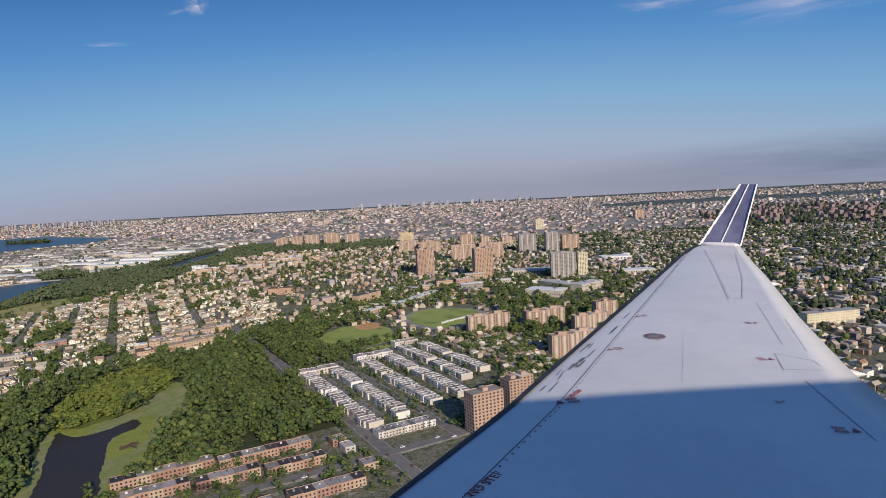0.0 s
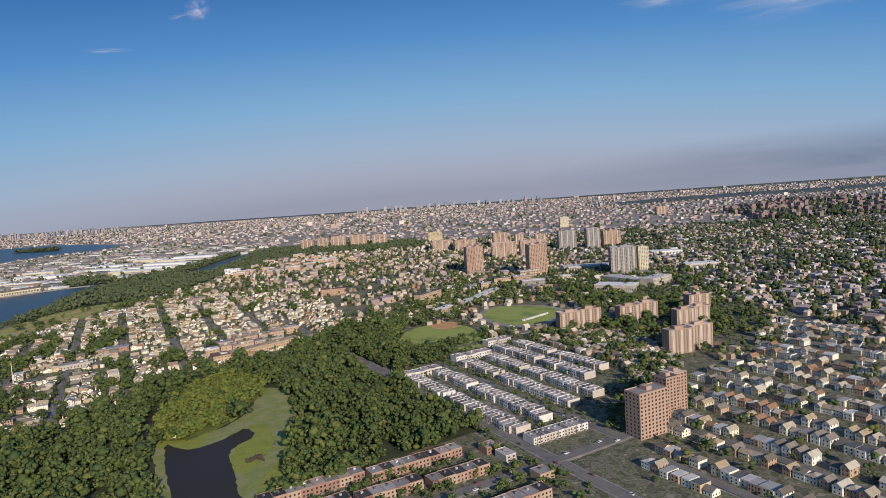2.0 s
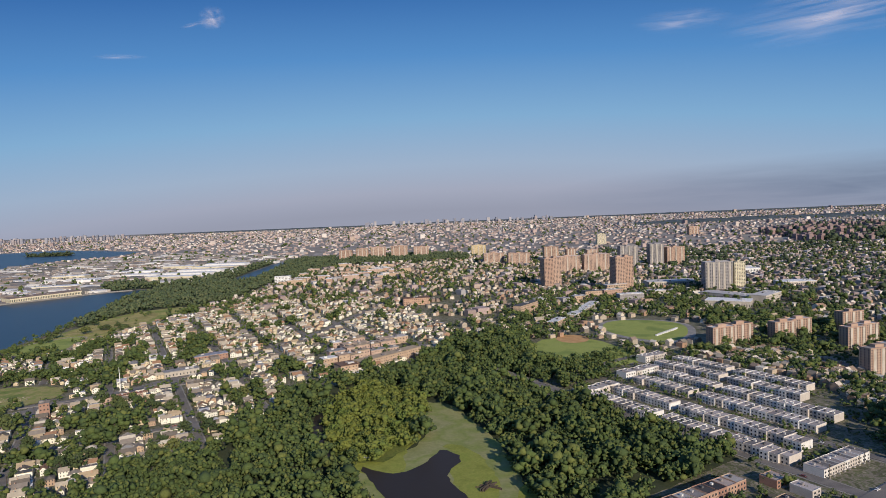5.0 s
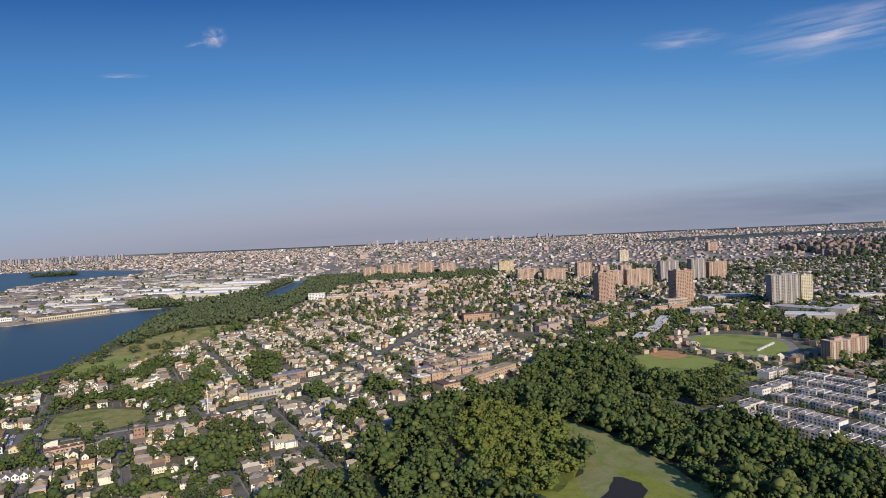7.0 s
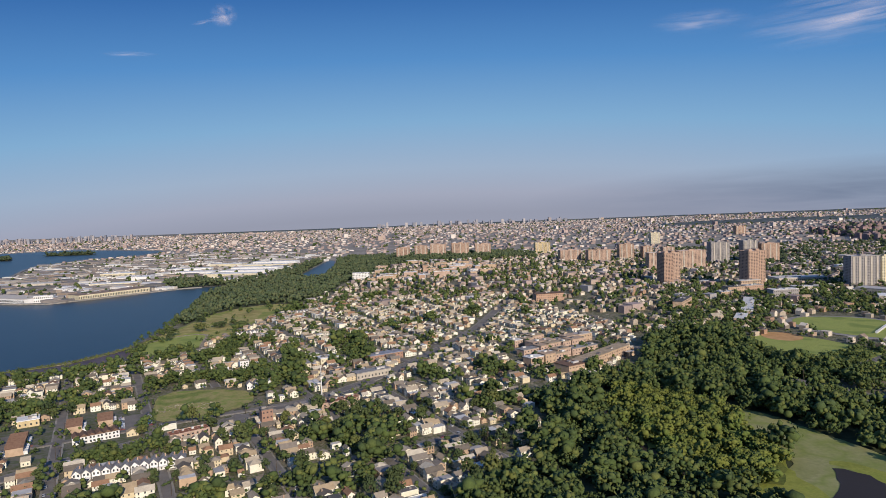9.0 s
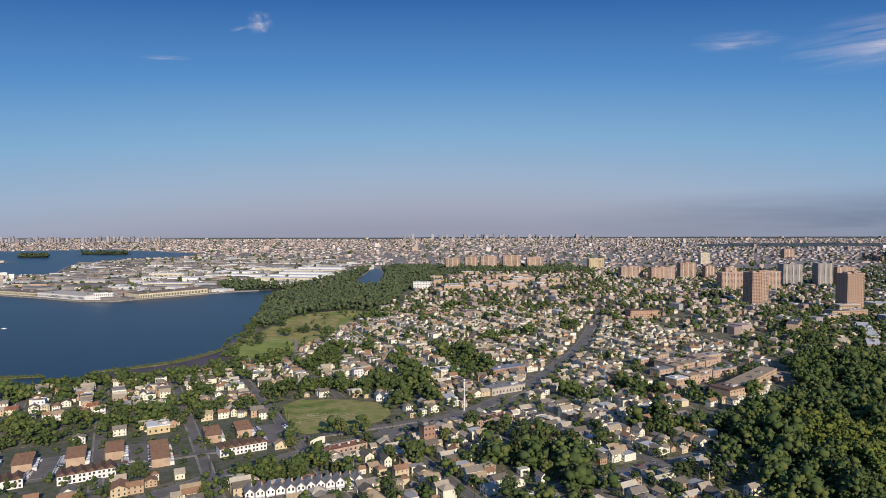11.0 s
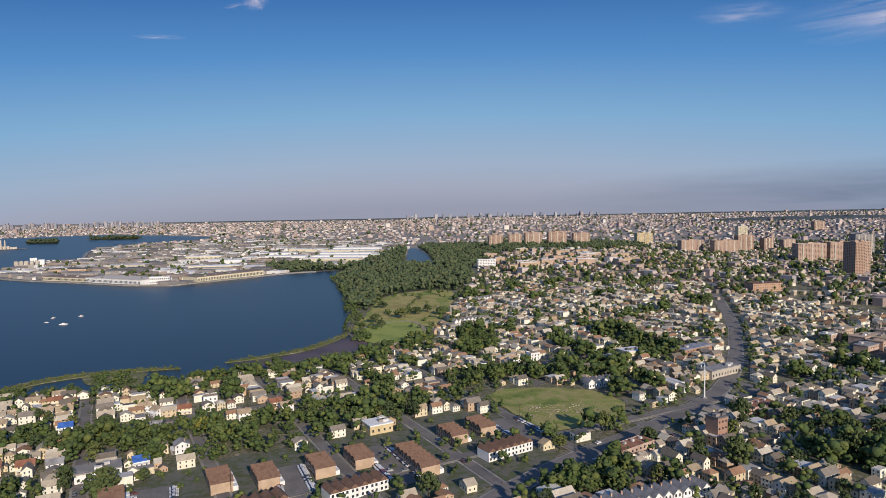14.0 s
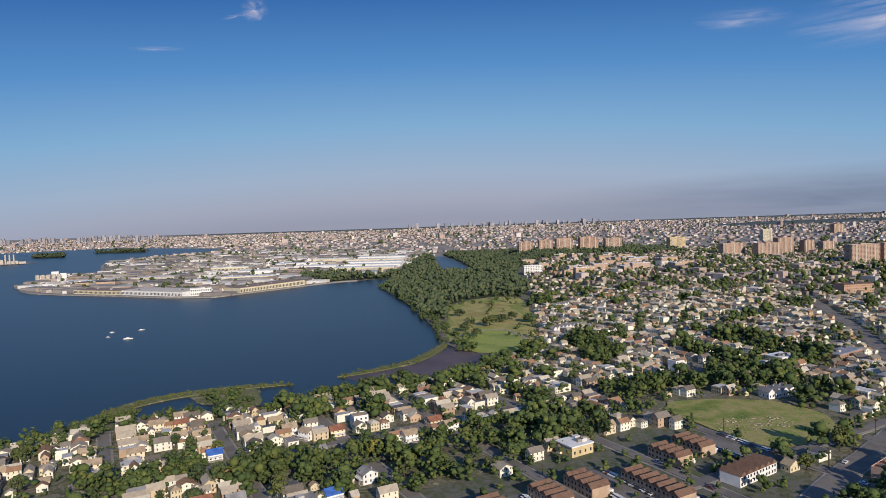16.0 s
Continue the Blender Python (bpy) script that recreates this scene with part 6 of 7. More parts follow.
east_side()
woods("east_trees", EAST, 450, 2.8, 5, 16, "garden trees among the eastern houses", 67)
MIDTOWN = [(-84, 458), (-12, 384), (24, 372), (44, 410), (36, 500), (-20, 508), (-60, 492)]
box_field("midtown_houses", 220, MIDTOWN, (3.2, 5.4), (2.4, 3.6), M_TOWNSTUFF, "dark-roofed houses between the terraces and the slabs", 60, 0.57, 0.5, (TERRACES,), 0, True)
woods("midtown_trees", MIDTOWN, 330, 2.9, 7, 24, "leafy trees between the terraces and the slabs", 69, [TERRACES])
WIDE_TRACK = [(-96, 576), (-80, 648), (-20, 652), (14, 610), (4, 552), (-38, 508), (-72, 528)]
SCHOOLSIDE = [(-206, 565), (-205, 635), (-150, 680), (-60, 700), (20, 680), (140, 620), (160, 540), (120, 450), (60, 402), (40, 500), (-20, 510), (-75, 480), (-140, 570)]
box_field("schoolside_houses", 200, SCHOOLSIDE, (3.2, 5.8), (2.4, 3.8), M_TOWNSTUFF, "mixed houses and sheds round the school", 70, 0.57, 0.5, [BALLFIELD, TRACK, TERRACES, [(-20, 500), (130, 418), (130, 580), (-20, 550)]], 0, True)
woods("schoolside_trees", SCHOOLSIDE, 620, 3.1, 5, 14, "leafy trees round the school and the slabs", 71, [BALLFIELD, WIDE_TRACK, TERRACES])
TOWERS_CLEAR = [[(-170, 580), (-60, 570), (-20, 550), (130, 540), (130, 760), (0, 780), (-20, 650), (-150, 680)], WOODS, SHORE_WOODS]
UPTOWN = [(-512, 740), (-500, 845), (-490, 930), (-482, 1090), (-440, 1200), (-380, 1265), (-290, 1300), (-200, 1420), (-50, 1500), (900, 1500), (900, 680), (450, 410), (190, 410), (140, 600), (-60, 700), (-200, 670), (-300, 700), (-404, 723)]
box_field("uptown_houses", 9000, UPTOWN, (2.8, 5.2), (2.2, 3.6), M_TOWNSTUFF, "dense mixed houses of the middle distance", 51, 0.52, 0.45, TOWERS_CLEAR)
box_field("uptown_blocks", 420, UPTOWN, (6, 13), (3.5, 6.5), M_FARWALL, "flat-roofed apartment blocks among the houses", 52, 0.52, 0, TOWERS_CLEAR)
PENINSULA = [(-640, 1100), (-668, 1060), (-705, 1035), (-730, 1022), (-792, 945), (-835, 893), (-887, 900), (-960, 934), (-1040, 963), (-1095, 990), (-1170, 1075), (-1205, 1170), (-1230, 1268), (-1178, 1292), (-1182, 1320), (-1290, 1510), (-1370, 1690), (-1100, 2000), (-640, 1700), (-628, 1300)]
QUAY_CLEAR = [plot(*p) for p in QUAY_PLOTS] + [plot(x, y, 100, 34, -0.12) for x, y in MARKET] + [WEST_BANK]
box_field("harbour_sheds", 560, PENINSULA, (8, 26), (2.5, 5.5), M_INDUSTRY, "pale flat-roofed warehouses on the peninsula", 53, -0.2, 0, QUAY_CLEAR, 0, True, 1.5)
box_field("harbour_yards", 3400, PENINSULA, (3, 9), (1.5, 4), M_INDUSTRY, "small sheds, trailers and tanks in the yards", 54, 0.4, 0.1, QUAY_CLEAR)
FARCITY = [(-640, 1610), (-1250, 1650), (-1380, 1740), (-1380, 1880), (-1290, 2020), (-1310, 2280), (-1592, 2475), (-1900, 2675), (-2200, 2435), (-2700, 2325), (-3300, 2300), (-3300, 4300), (3600, 4700), (3600, 2000), (1500, 880), (900, 680), (900, 1500), (-50, 1500), (-300, 1500), (-470, 1560), (-490, 1640)]
box_field("far_city", 18000, FARCITY, (4.5, 12), (2.2, 4.6), M_FARWALL, "endless low brick city reaching the horizon", 55, 0.3, 0, (), 0.012)
box_field("far_towers", 90, [(-3300, 3250), (-3300, 4300), (3000, 4600), (3000, 2600), (0, 2300), (-1500, 2500)], (10, 20), (9, 17), M_FARWALL, "scattered far apartment towers", 56, 0.3)
box_field("skyline", 46, [(-900, 4200), (500, 4300), (400, 4600), (-900, 4550)], (9, 20), (14, 36), M_FARSTONE, "skyline of tall towers on the horizon", 57, 0.2)
box_field("west_skyline", 300, [(-4300, 3400), (-2300, 3800), (-2300, 4050), (-4300, 3800)], (6, 15), (8, 34), M_FARSTONE, "far skyline of towers across the water", 58, 0.2)
woods("uptown_trees", UPTOWN, 5800, 3.6, 3, 0, "green tree crowns among the houses of the middle distance", 61, TOWERS_CLEAR)
NORTHEAST = [(190, 418), (470, 418), (900, 680), (900, 1500), (60, 1500), (60, 880), (150, 600)]
box_field("northeast_houses", 2600, NORTHEAST, (3.6, 7.5), (2.6, 5.2), M_FARWALL, "dense grey and brick houses of the northern streets", 102, 0.4, 0.15)
woods("northeast_trees", NORTHEAST, 2000, 3.8, 3, 0, "dark tree crowns among the northern houses", 73, mat=M_DARKWOODS)
woods("northeast_groves", NORTHEAST, 1000, 5.2, 3, 0, "dark groves between the northern streets", 76, mat=M_DARKWOODS, mask=lambda x, y: noise.noise(Vector((x / 90, y / 120, 1.3))) > 0.12)
RED_ESTATE = [(560, 1480), (620, 1900), (1000, 2350), (1200, 2000), (900, 1440)]
box_field("red_estate", 340, RED_ESTATE, (7, 14), (8, 19), M_REDFAR, "crowded dark red apartment towers of a far estate", 77, 0.3)
woods("red_estate_trees", RED_ESTATE, 900, 7.0, 3, 0, "dark trees between the far red towers", 78, mat=M_DARKWOODS)


def canopy(name, x0, x1, y0, y1, high, label, seed, slant=0.0):
    """Far closed woodland, seen as one uneven leafy roof."""
    nx, ny = 150, 10
    v, f = [], []
    for j in range(ny + 1):
        for i in range(nx + 1):
            u, w = i / nx, j / ny
            x = x0 + (x1 - x0) * u
            shift = 90 * noise.noise(Vector((x / 260, seed, 0.0)))
            y = y0 + (y1 - y0) * w + slant * (x - x0) + shift
            fade = min(1.0, 6 * u, 6 * (1 - u))
            up = high * fade * math.sqrt(math.sin(math.pi * min(1.0, max(0.0, w)))) * (0.75 + 0.45 * noise.noise(Vector((x / 60, y / 60, seed))) + 0.3 * noise.noise(Vector((x / 17, y / 17, seed))))
            v.append((x, y, rise(x, y) - 0.5 + max(0.0, up)))
    for j in range(ny):
        for i in range(nx):
            k = j * (nx + 1) + i
            f.append((k, k + 1, k + nx + 2, k + nx + 1))
    me = bpy.data.meshes.new(name)
    me.from_pydata(v, [], f)
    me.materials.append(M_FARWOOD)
    tagged(new(name, me), label, "woods", kind="stuff")


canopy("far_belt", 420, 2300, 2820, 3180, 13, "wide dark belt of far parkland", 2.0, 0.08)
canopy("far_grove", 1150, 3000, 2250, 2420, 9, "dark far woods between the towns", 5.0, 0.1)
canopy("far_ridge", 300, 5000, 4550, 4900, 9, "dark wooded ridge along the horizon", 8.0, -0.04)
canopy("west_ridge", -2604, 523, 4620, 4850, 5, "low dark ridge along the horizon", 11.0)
woods("estate_trees", [(-30, 500), (120, 460), (150, 600), (20, 660), (-60, 580)], 240, 4.0, 8, 30, "dark trees round the apartment slabs", 62, [WIDE_TRACK])
TOWER_SPOTS = [(x + i * 6, y + j * 6) for x, y, r in ((-131, 688, 2), (-77, 660, 2), (-77, 680, 2), (-77, 700, 2), (-111, 614, 2), (-83, 876, 2), (-4, 834, 2), (63, 688, 3), (84, 736, 4), (110, 716, 3), (-52, 772, 1), (-28, 786, 2), (-16, 822, 2), (-18, 740, 2), (0, 521, 2), (47, 532, 2)) for i in range(-r, r + 1) for j in range(-r, r + 1)]
woods("field_trees", [(-160, 570), (-60, 540), (-20, 540), (40, 600), (36, 740), (-30, 830), (-110, 810), (-160, 670)], 620, 3.6, 5, 12, "dark trees round the sports field and the towers", 63, (BALLFIELD, WIDE_TRACK), free=TOWER_SPOTS)
woods("hall_trees", [(36, 580), (150, 580), (170, 810), (20, 840), (0, 780), (36, 680)], 380, 3.6, 6, 14, "dark trees round the white halls", 74, free=TOWER_SPOTS)
box_field("towerside_sheds", 70, [(-160, 580), (-60, 640), (20, 660), (140, 580), (160, 800), (-30, 830), (-150, 700)], (4, 10), (2.6, 4.2), M_TOWNSTUFF, "small flat buildings round the towers", 75, 0.3, 0.2, [TRACK, BALLFIELD], 0, True)
for k in range(11):
    p = Vector((-41, 561)).lerp(Vector((-19, 585)), k / 10)
    s, t = Shell(), Shell()
    s.box(-1.0, -0.8, 1.0, 1.0, 0.8, 1.3, bottom=True)
    tent = new("canopy_tent", None)
    tent.matrix_basis = Matrix.Translation((p.x, p.y, 0.34)) @ Matrix.Rotation(0.8, 4, "Z")
    tagged(tent, "small white canopy beside the sports field", "tent", "field canopies")
    part("canopy", s.mesh("canopy", M_WHITE), tent)
    t.box(-0.9, -0.7, 0.0, 0.9, 0.7, 0.9)
    part("stall", t.mesh("stall", M_WHITE), tent)
woods("far_trees", FARCITY, 2400, 5.5, 3, 0, "far tree crowns between the streets", 64)
woods("harbour_trees", PENINSULA, 520, 4.0, 3, 0, "scrub trees on the peninsula", 65)
for cx, cy, rx, ry in ((-1645, 2225, 88, 24), (-1740, 2010, 48, 14)):
    ring = rough_edge([(cx + rx * math.cos(a), cy + ry * math.sin(a)) for a in np.linspace(0, 6.2, 14)], 4, 9, 20)
    sheet("island", ring, 0.8, M_MARSH, "low grassy island in the bay", "island")
    woods("island_trees", ring, 190, 6.0, 3, 0, "low trees covering the island", 66, mat=M_DARKWOODS)

# bare branches of a fallen tree lying in the algae
snag = Shell()
BR = random.Random(19)
for k in range(16):
    a, l, w = BR.uniform(0, 6.28), BR.uniform(2.5, 5.5), BR.uniform(0.14, 0.3)
    x, y, z = BR.uniform(-1, 1), BR.uniform(-1, 1), BR.uniform(0.5, 1.3)
    c, e = math.cos(a), math.sin(a)
    snag.prism([(x - e * w, y + c * w), (x + e * w, y - c * w), (x + l * c + e * w * 0.3, y + l * e - c * w * 0.3), (x + l * c - e * w * 0.3, y + l * e + c * w * 0.3)], 0.1, z)
fallen = new("fallen_tree", snag.mesh("fallen_tree", M_BARK))
fallen.location = (-178, 296, 0.2)
tagged(fallen, "dark bare fallen tree lying in the algae", "dead tree")
# pond jetty and a yellow-green tree
s = Shell()
s.box(-4.5, -1.2, 0.35, 4.5, 1.2, 0.7, bottom=True)
jetty = new("jetty", None)
jetty.matrix_basis = Matrix.Translation((-230, 327, 0.1)) @ Matrix.Rotation(0.25, 4, "Z")
tagged(jetty, "small white jetty at the pond's edge", "jetty")
part("deck", s.mesh("deck", M_WHITE), jetty)
for k in range(6):
    s = Shell()
    s.box(-0.12, -0.12, -0.5, 0.12, 0.12, 1.3)
    part("post", s.mesh("post", M_WHITE), jetty, (-4.2 + 1.68 * k, -1.0, 0))
trunk, leaf = TREES[2]
lime = new("tree", None)
lime.matrix_basis = Matrix.Translation((-598, 406, 0)) @ Matrix.Diagonal((1.3, 1.3, 1.1, 1))
tagged(lime, "broad yellow-green tree among the houses", "tree", "town trees")
part("trunk", trunk, lime)
leaf = leaf.copy()
leaf.materials[0] = M_LIME
part("crown", leaf, lime)

# ---- thin clouds high over the far city ----
def cloud_material(name, dense, stretch, turn, low, high, grain):
    """A veil of ice crystals: white where the fibres are thick, clear between them."""
    m = bpy.data.materials.new(name)
    m.use_nodes = True
    nt = m.node_tree
    n, l = nt.nodes.new, nt.links.new
    nt.nodes.remove(nt.nodes["Principled BSDF"])
    out = nt.nodes["Material Output"]
    coord, turned, fibre, patch = n("ShaderNodeTexCoord"), n("ShaderNodeMapping"), n("ShaderNodeTexNoise"), n("ShaderNodeTexNoise")
    turned.inputs["Rotation"].default_value, turned.inputs["Scale"].default_value = (0, turn, 0), (1.0, 1.0, stretch)
    fibre.inputs["Scale"].default_value, fibre.inputs["Detail"].default_value, fibre.inputs["Distortion"].default_value = grain, 4, 0.35
    patch.inputs["Scale"].default_value, patch.inputs["Detail"].default_value = 1.7, 3
    l(coord.outputs["Object"], turned.inputs[0])
    l(turned.outputs[0], fibre.inputs["Vector"])
    l(coord.outputs["Object"], patch.inputs["Vector"])
    far, edge, thick, body, veil, deep = n("ShaderNodeVectorMath"), n("ShaderNodeMapRange"), n("ShaderNodeMapRange"), n("ShaderNodeMapRange"), n("ShaderNodeMath"), n("ShaderNodeMath")
    far.operation, veil.operation, deep.operation = "LENGTH", "MULTIPLY", "MULTIPLY"
    l(coord.outputs["Object"], far.inputs[0])
    edge.interpolation_type = "SMOOTHSTEP"
    for node, lo, hi, a, b in ((edge, 0.05, 1.0, dense, 0.0), (thick, low, high, 0.0, 1.0), (body, 0.3, 0.62, 0.25, 1.0)):
        node.inputs[1].default_value, node.inputs[2].default_value, node.inputs[3].default_value, node.inputs[4].default_value = lo, hi, a, b
    l(far.outputs["Value"], edge.inputs[0])
    l(fibre.outputs[0], thick.inputs[0])
    l(patch.outputs[0], body.inputs[0])
    l(edge.outputs[0], veil.inputs[0])
    l(thick.outputs[0], veil.inputs[1])
    l(veil.outputs[0], deep.inputs[0])
    l(body.outputs[0], deep.inputs[1])
    clear, white, mix = n("ShaderNodeBsdfTransparent"), n("ShaderNodeBsdfDiffuse"), n("ShaderNodeMixShader")
    white.inputs["Color"].default_value = (0.74, 0.68, 0.70, 1)
    l(deep.outputs[0], mix.inputs[0])
    l(clear.outputs[0], mix.inputs[1])
    l(white.outputs[0], mix.inputs[2])
    l(mix.outputs[0], out.inputs["Surface"])
    return m


def cloud(x, y, z, wide, high, lean, mat, label, seed):
    """A wavy veil, thin against its width, leaning as the wind drew it."""
    nx, ny = 40, 16
    v = []
    for j in range(ny + 1):
        for i in range(nx + 1):
            p, q = 2 * i / nx - 1, 2 * j / ny - 1
            v.append((p, 0.10 * noise.noise(Vector((p * 2.1, q * 3.3, seed))) + 0.08 * q, q))
    f = [(j * (nx + 1) + i, j * (nx + 1) + i + 1, (j + 1) * (nx + 1) + i + 1, (j + 1) * (nx + 1) + i) for j in range(ny) for i in range(nx)]
    me = bpy.data.meshes.new("cirrus_cloud")
    me.from_pydata(v, [], f)
    me.materials.append(mat)
    me.shade_smooth()
    ob = new("cirrus_cloud", me)
    ob.matrix_basis = Matrix.Translation((x, y, z)) @ Matrix.Rotation(lean, 4, "Y") @ Matrix.Diagonal((wide, 120, high, 1))
    tagged(ob, label, "cloud", kind="structure")


FIBRES = cloud_material("cirrus_fibres", 0.50, 4.5, 0.14, 0.36, 0.74, 1.3)
WISP = cloud_material("cirrus_wisp", 0.30, 2.4, 0.0, 0.30, 0.75, 1.5)
PUFF = cloud_material("cloud_scrap", 0.72, 1.5, 0.9, 0.36, 0.80, 1.1)
cloud(2060, 4085, 1205, 800, 215, -0.16, FIBRES, "fan of thin white cirrus streaks", 1.0)
cloud(1130, 4085, 1185, 340, 85, -0.05, WISP, "faint wisp of white cirrus", 2.0)
cloud(-1748, 4085, 1352, 95, 88, 0.3, PUFF, "small bright scrap of torn cloud", 3.0)
cloud(-1860, 4085, 1318, 110, 22, -0.15, WISP, "thin tail of the torn cloud scrap", 4.0)
cloud(-2330, 4050, 1135, 200, 24, 0.06, WISP, "faint thin streak of cirrus", 5.0)

# ---- the aeroplane's wing, as it stands at the start ----
# the wing's own axes are level with the cabin; the seat leans with the aeroplane
LEAN = pose(0, 0, 0, 90 + PATH[0][5], PATH[0][6], PATH[0][4]) @ pose(0, 0, 0, 85.78, 1.92, 3.6).inverted()
EYE = Vector(PATH[0][1:4])


def wing():
    """A swept wing of the aeroplane: lofted stations with an airfoil section, winglet, fairings, seams and stencils."""
    ob = new("aeroplane_wing", None)
    ob.matrix_basis = Matrix.Translation(EYE) @ LEAN
    tagged(ob, "pale grey swept airliner wing with an upturned blue winglet", "wing")
    paint = material("wing_paint", [(0.70, 0.68, 0.66), (0.74, 0.72, 0.70)], 0.42, 1.5, 14.0, 0, spread=0.05, spec=0.4)
    bare = material("bare_metal", [(0.70, 0.70, 0.72), (0.62, 0.62, 0.65)], 0.25, 3.0, 20.0, 0, spread=0.08, metal=0.9)
    seal = material("dark_seal", [(0.035, 0.035, 0.04), (0.05, 0.05, 0.055)], 0.7, 6.0, 30.0, 0, spread=0.2)
    blue = material("winglet_blue", [(0.26, 0.24, 0.33), (0.38, 0.35, 0.45)], 0.22, 4.0, 20.0, 0, spread=0.1, metal=0.6)
    red = material("stencil_red", [(0.28, 0.05, 0.06), (0.32, 0.07, 0.07)], 0.6, 10.0, 40.0, 0, spread=0.1)
    faint = material("faint_seam", [(0.60, 0.59, 0.60), (0.65, 0.64, 0.64)], 0.5, 3.0, 20.0, 0, spread=0.08)
    grime = material("grime", [(0.16, 0.16, 0.18), (0.22, 0.22, 0.24)], 0.7, 10.0, 40.0, 0, spread=0.3)
    stations = [(0.9, -0.78, 1.50), (1.81, -0.30, 1.52), (2.5, 0.06, 1.52), (2.92, 0.25, 1.595), (3.87, 0.69, 1.835), (5.29, 1.345, 2.24), (6.5, 1.90, 2.56), (7.1, 2.21, 2.74), (7.38, 2.40, 2.765)]

    def edge(y):
        ys = [s[0] for s in stations]
        return float(np.interp(y, ys, [s[1] for s in stations])), float(np.interp(y, ys, [s[2] for s in stations]))

    def top(x, y):
        a, b = edge(y)
        u = min(1.0, max(0.0, (x - a) / (b - a)))
        return -0.95 + 0.05 * y + 0.030 * (b - a) * (math.sqrt(u) * 1.6 * (1 - u) + 0.15 * u * (1 - u))

    sections = [(k / 14) ** 1.6 for k in range(15)]
    rows = []
    for y in np.linspace(stations[0][0], stations[-1][0], 40):
        a, b = edge(y)
        c = b - a
        up = [(a + c * u, y, top(a + c * u, y)) for u in sections]
        low = [(a + c * u, y, -0.95 + 0.05 * y - 0.045 * c * math.sqrt(u) * (1 - u) * 1.7 - 0.004) for u in reversed(sections[1:-1])]
        rows.append(up + low)
    k = len(rows[0])
    v = [p for r in rows for p in r]
    f, m = [], []
    for j in range(len(rows) - 1):
        for i in range(k):
            q = (i + 1) % k
            f.append((j * k + i, j * k + q, (j + 1) * k + q, (j + 1) * k + i))
            m.append(1 if i < 1 or i >= k - 3 else 0)
    f += [tuple(range(k))[::-1], tuple((len(rows) - 1) * k + i for i in range(k))]
    m += [0, 0]
    me = bpy.data.meshes.new("skin")
    me.from_pydata(v, [], f)
    me.materials.append(paint)
    me.materials.append(bare)
    me.polygons.foreach_set("material_index", m)
    me.shade_smooth()
    part("skin", me, ob)

    # dark de-icing seal along the leading edge
    s = Shell()
    ys = np.linspace(0.9, 7.3, 40)
    for y0, y1 in zip(ys, ys[1:]):
        lines = []
        for y in (y0, y1):
            a, w = edge(y)[0], 0.030 + 0.004 * y
            lines.append([(a + w, y, -0.95 + 0.05 * y - 0.06), (a - 0.014, y, -0.95 + 0.05 * y - 0.012)] + [(a + w * k / 5, y, top(a + w * k / 5, y) + 0.005) for k in range(6)])
        for k in range(len(lines[0]) - 1):
            s.face([lines[0][k], lines[0][k + 1], lines[1][k + 1], lines[1][k]])
    part("edge_seal", s.mesh("edge_seal", seal), ob, label="dark rubber leading-edge seal")

    def strip(points, w, mat, name, lift=0.0022):
        s = Shell()
        pts = []
        for (x0, y0), (x1, y1) in zip(points, points[1:]):
            n = max(1, int(math.hypot(x1 - x0, y1 - y0) / 0.12))
            pts += [(x0 + (x1 - x0) * i / n, y0 + (y1 - y0) * i / n) for i in range(n)]
        pts.append(points[-1])
        for a, b in zip(pts, pts[1:]):
            d = Vector((b[0] - a[0], b[1] - a[1])).normalized() * w / 2
            quad = [(a[0] + d.y, a[1] - d.x), (b[0] + d.y, b[1] - d.x), (b[0] - d.y, b[1] + d.x), (a[0] - d.y, a[1] + d.x)]
            s.face([(x, y, top(x, y) + lift) for x, y in quad])
        part(name, s.mesh(name, mat), ob)

    # slat seam with its rivets, panel seams, hatch outline
    seam = [(edge(y)[0] + 0.31 - 0.037 * y, y) for y in np.linspace(1.2, 7.0, 20)]
    strip(seam, 0.003, seal, "slat_seam")
    strip([(1.749, 4.279), (1.60, 3.74), (1.474, 3.289)], 0.002, grime, "panel_seam")
    strip([(1.735, 3.845), (1.63, 3.49), (1.541, 3.19)], 0.002, grime, "panel_seam")
    strip([(1.490, 2.898), (1.298, 2.889), (1.367, 3.138), (1.497, 3.035), (1.49, 2.95)], 0.0025, grime, "hatch_seam")
    strip([(1.322, 2.748), (1.286, 2.40), (1.259, 2.143)], 0.0025, seal, "spoiler_seam")
    strip([(1.069, 3.561), (0.93, 3.10), (0.802, 2.69)], 0.0015, faint, "panel_seam")
    strip([(2.278, 6.846), (1.95, 5.6), (1.619, 4.392)], 0.016, faint, "tip_seam")
    strip([(2.449, 6.468), (2.02, 5.2), (1.709, 4.397), (1.65, 4.40)], 0.012, faint, "tip_seam")
    rng = random.Random(4)
    dot = Shell()
    dot.prism([(0.004 * math.cos(a), 0.004 * math.sin(a)) for a in np.linspace(0, 6.283, 7)[:-1]], 0, 0.002)
    rivet = dot.mesh("rivet", grime)
    for i in range(110):
        y = 1.5 + 0.045 * i
        x = edge(y)[0] + 0.325 - 0.037 * y
        if x < edge(y)[1]:
            part("rivet", rivet, ob, (x, y, top(x, y) + 0.001))
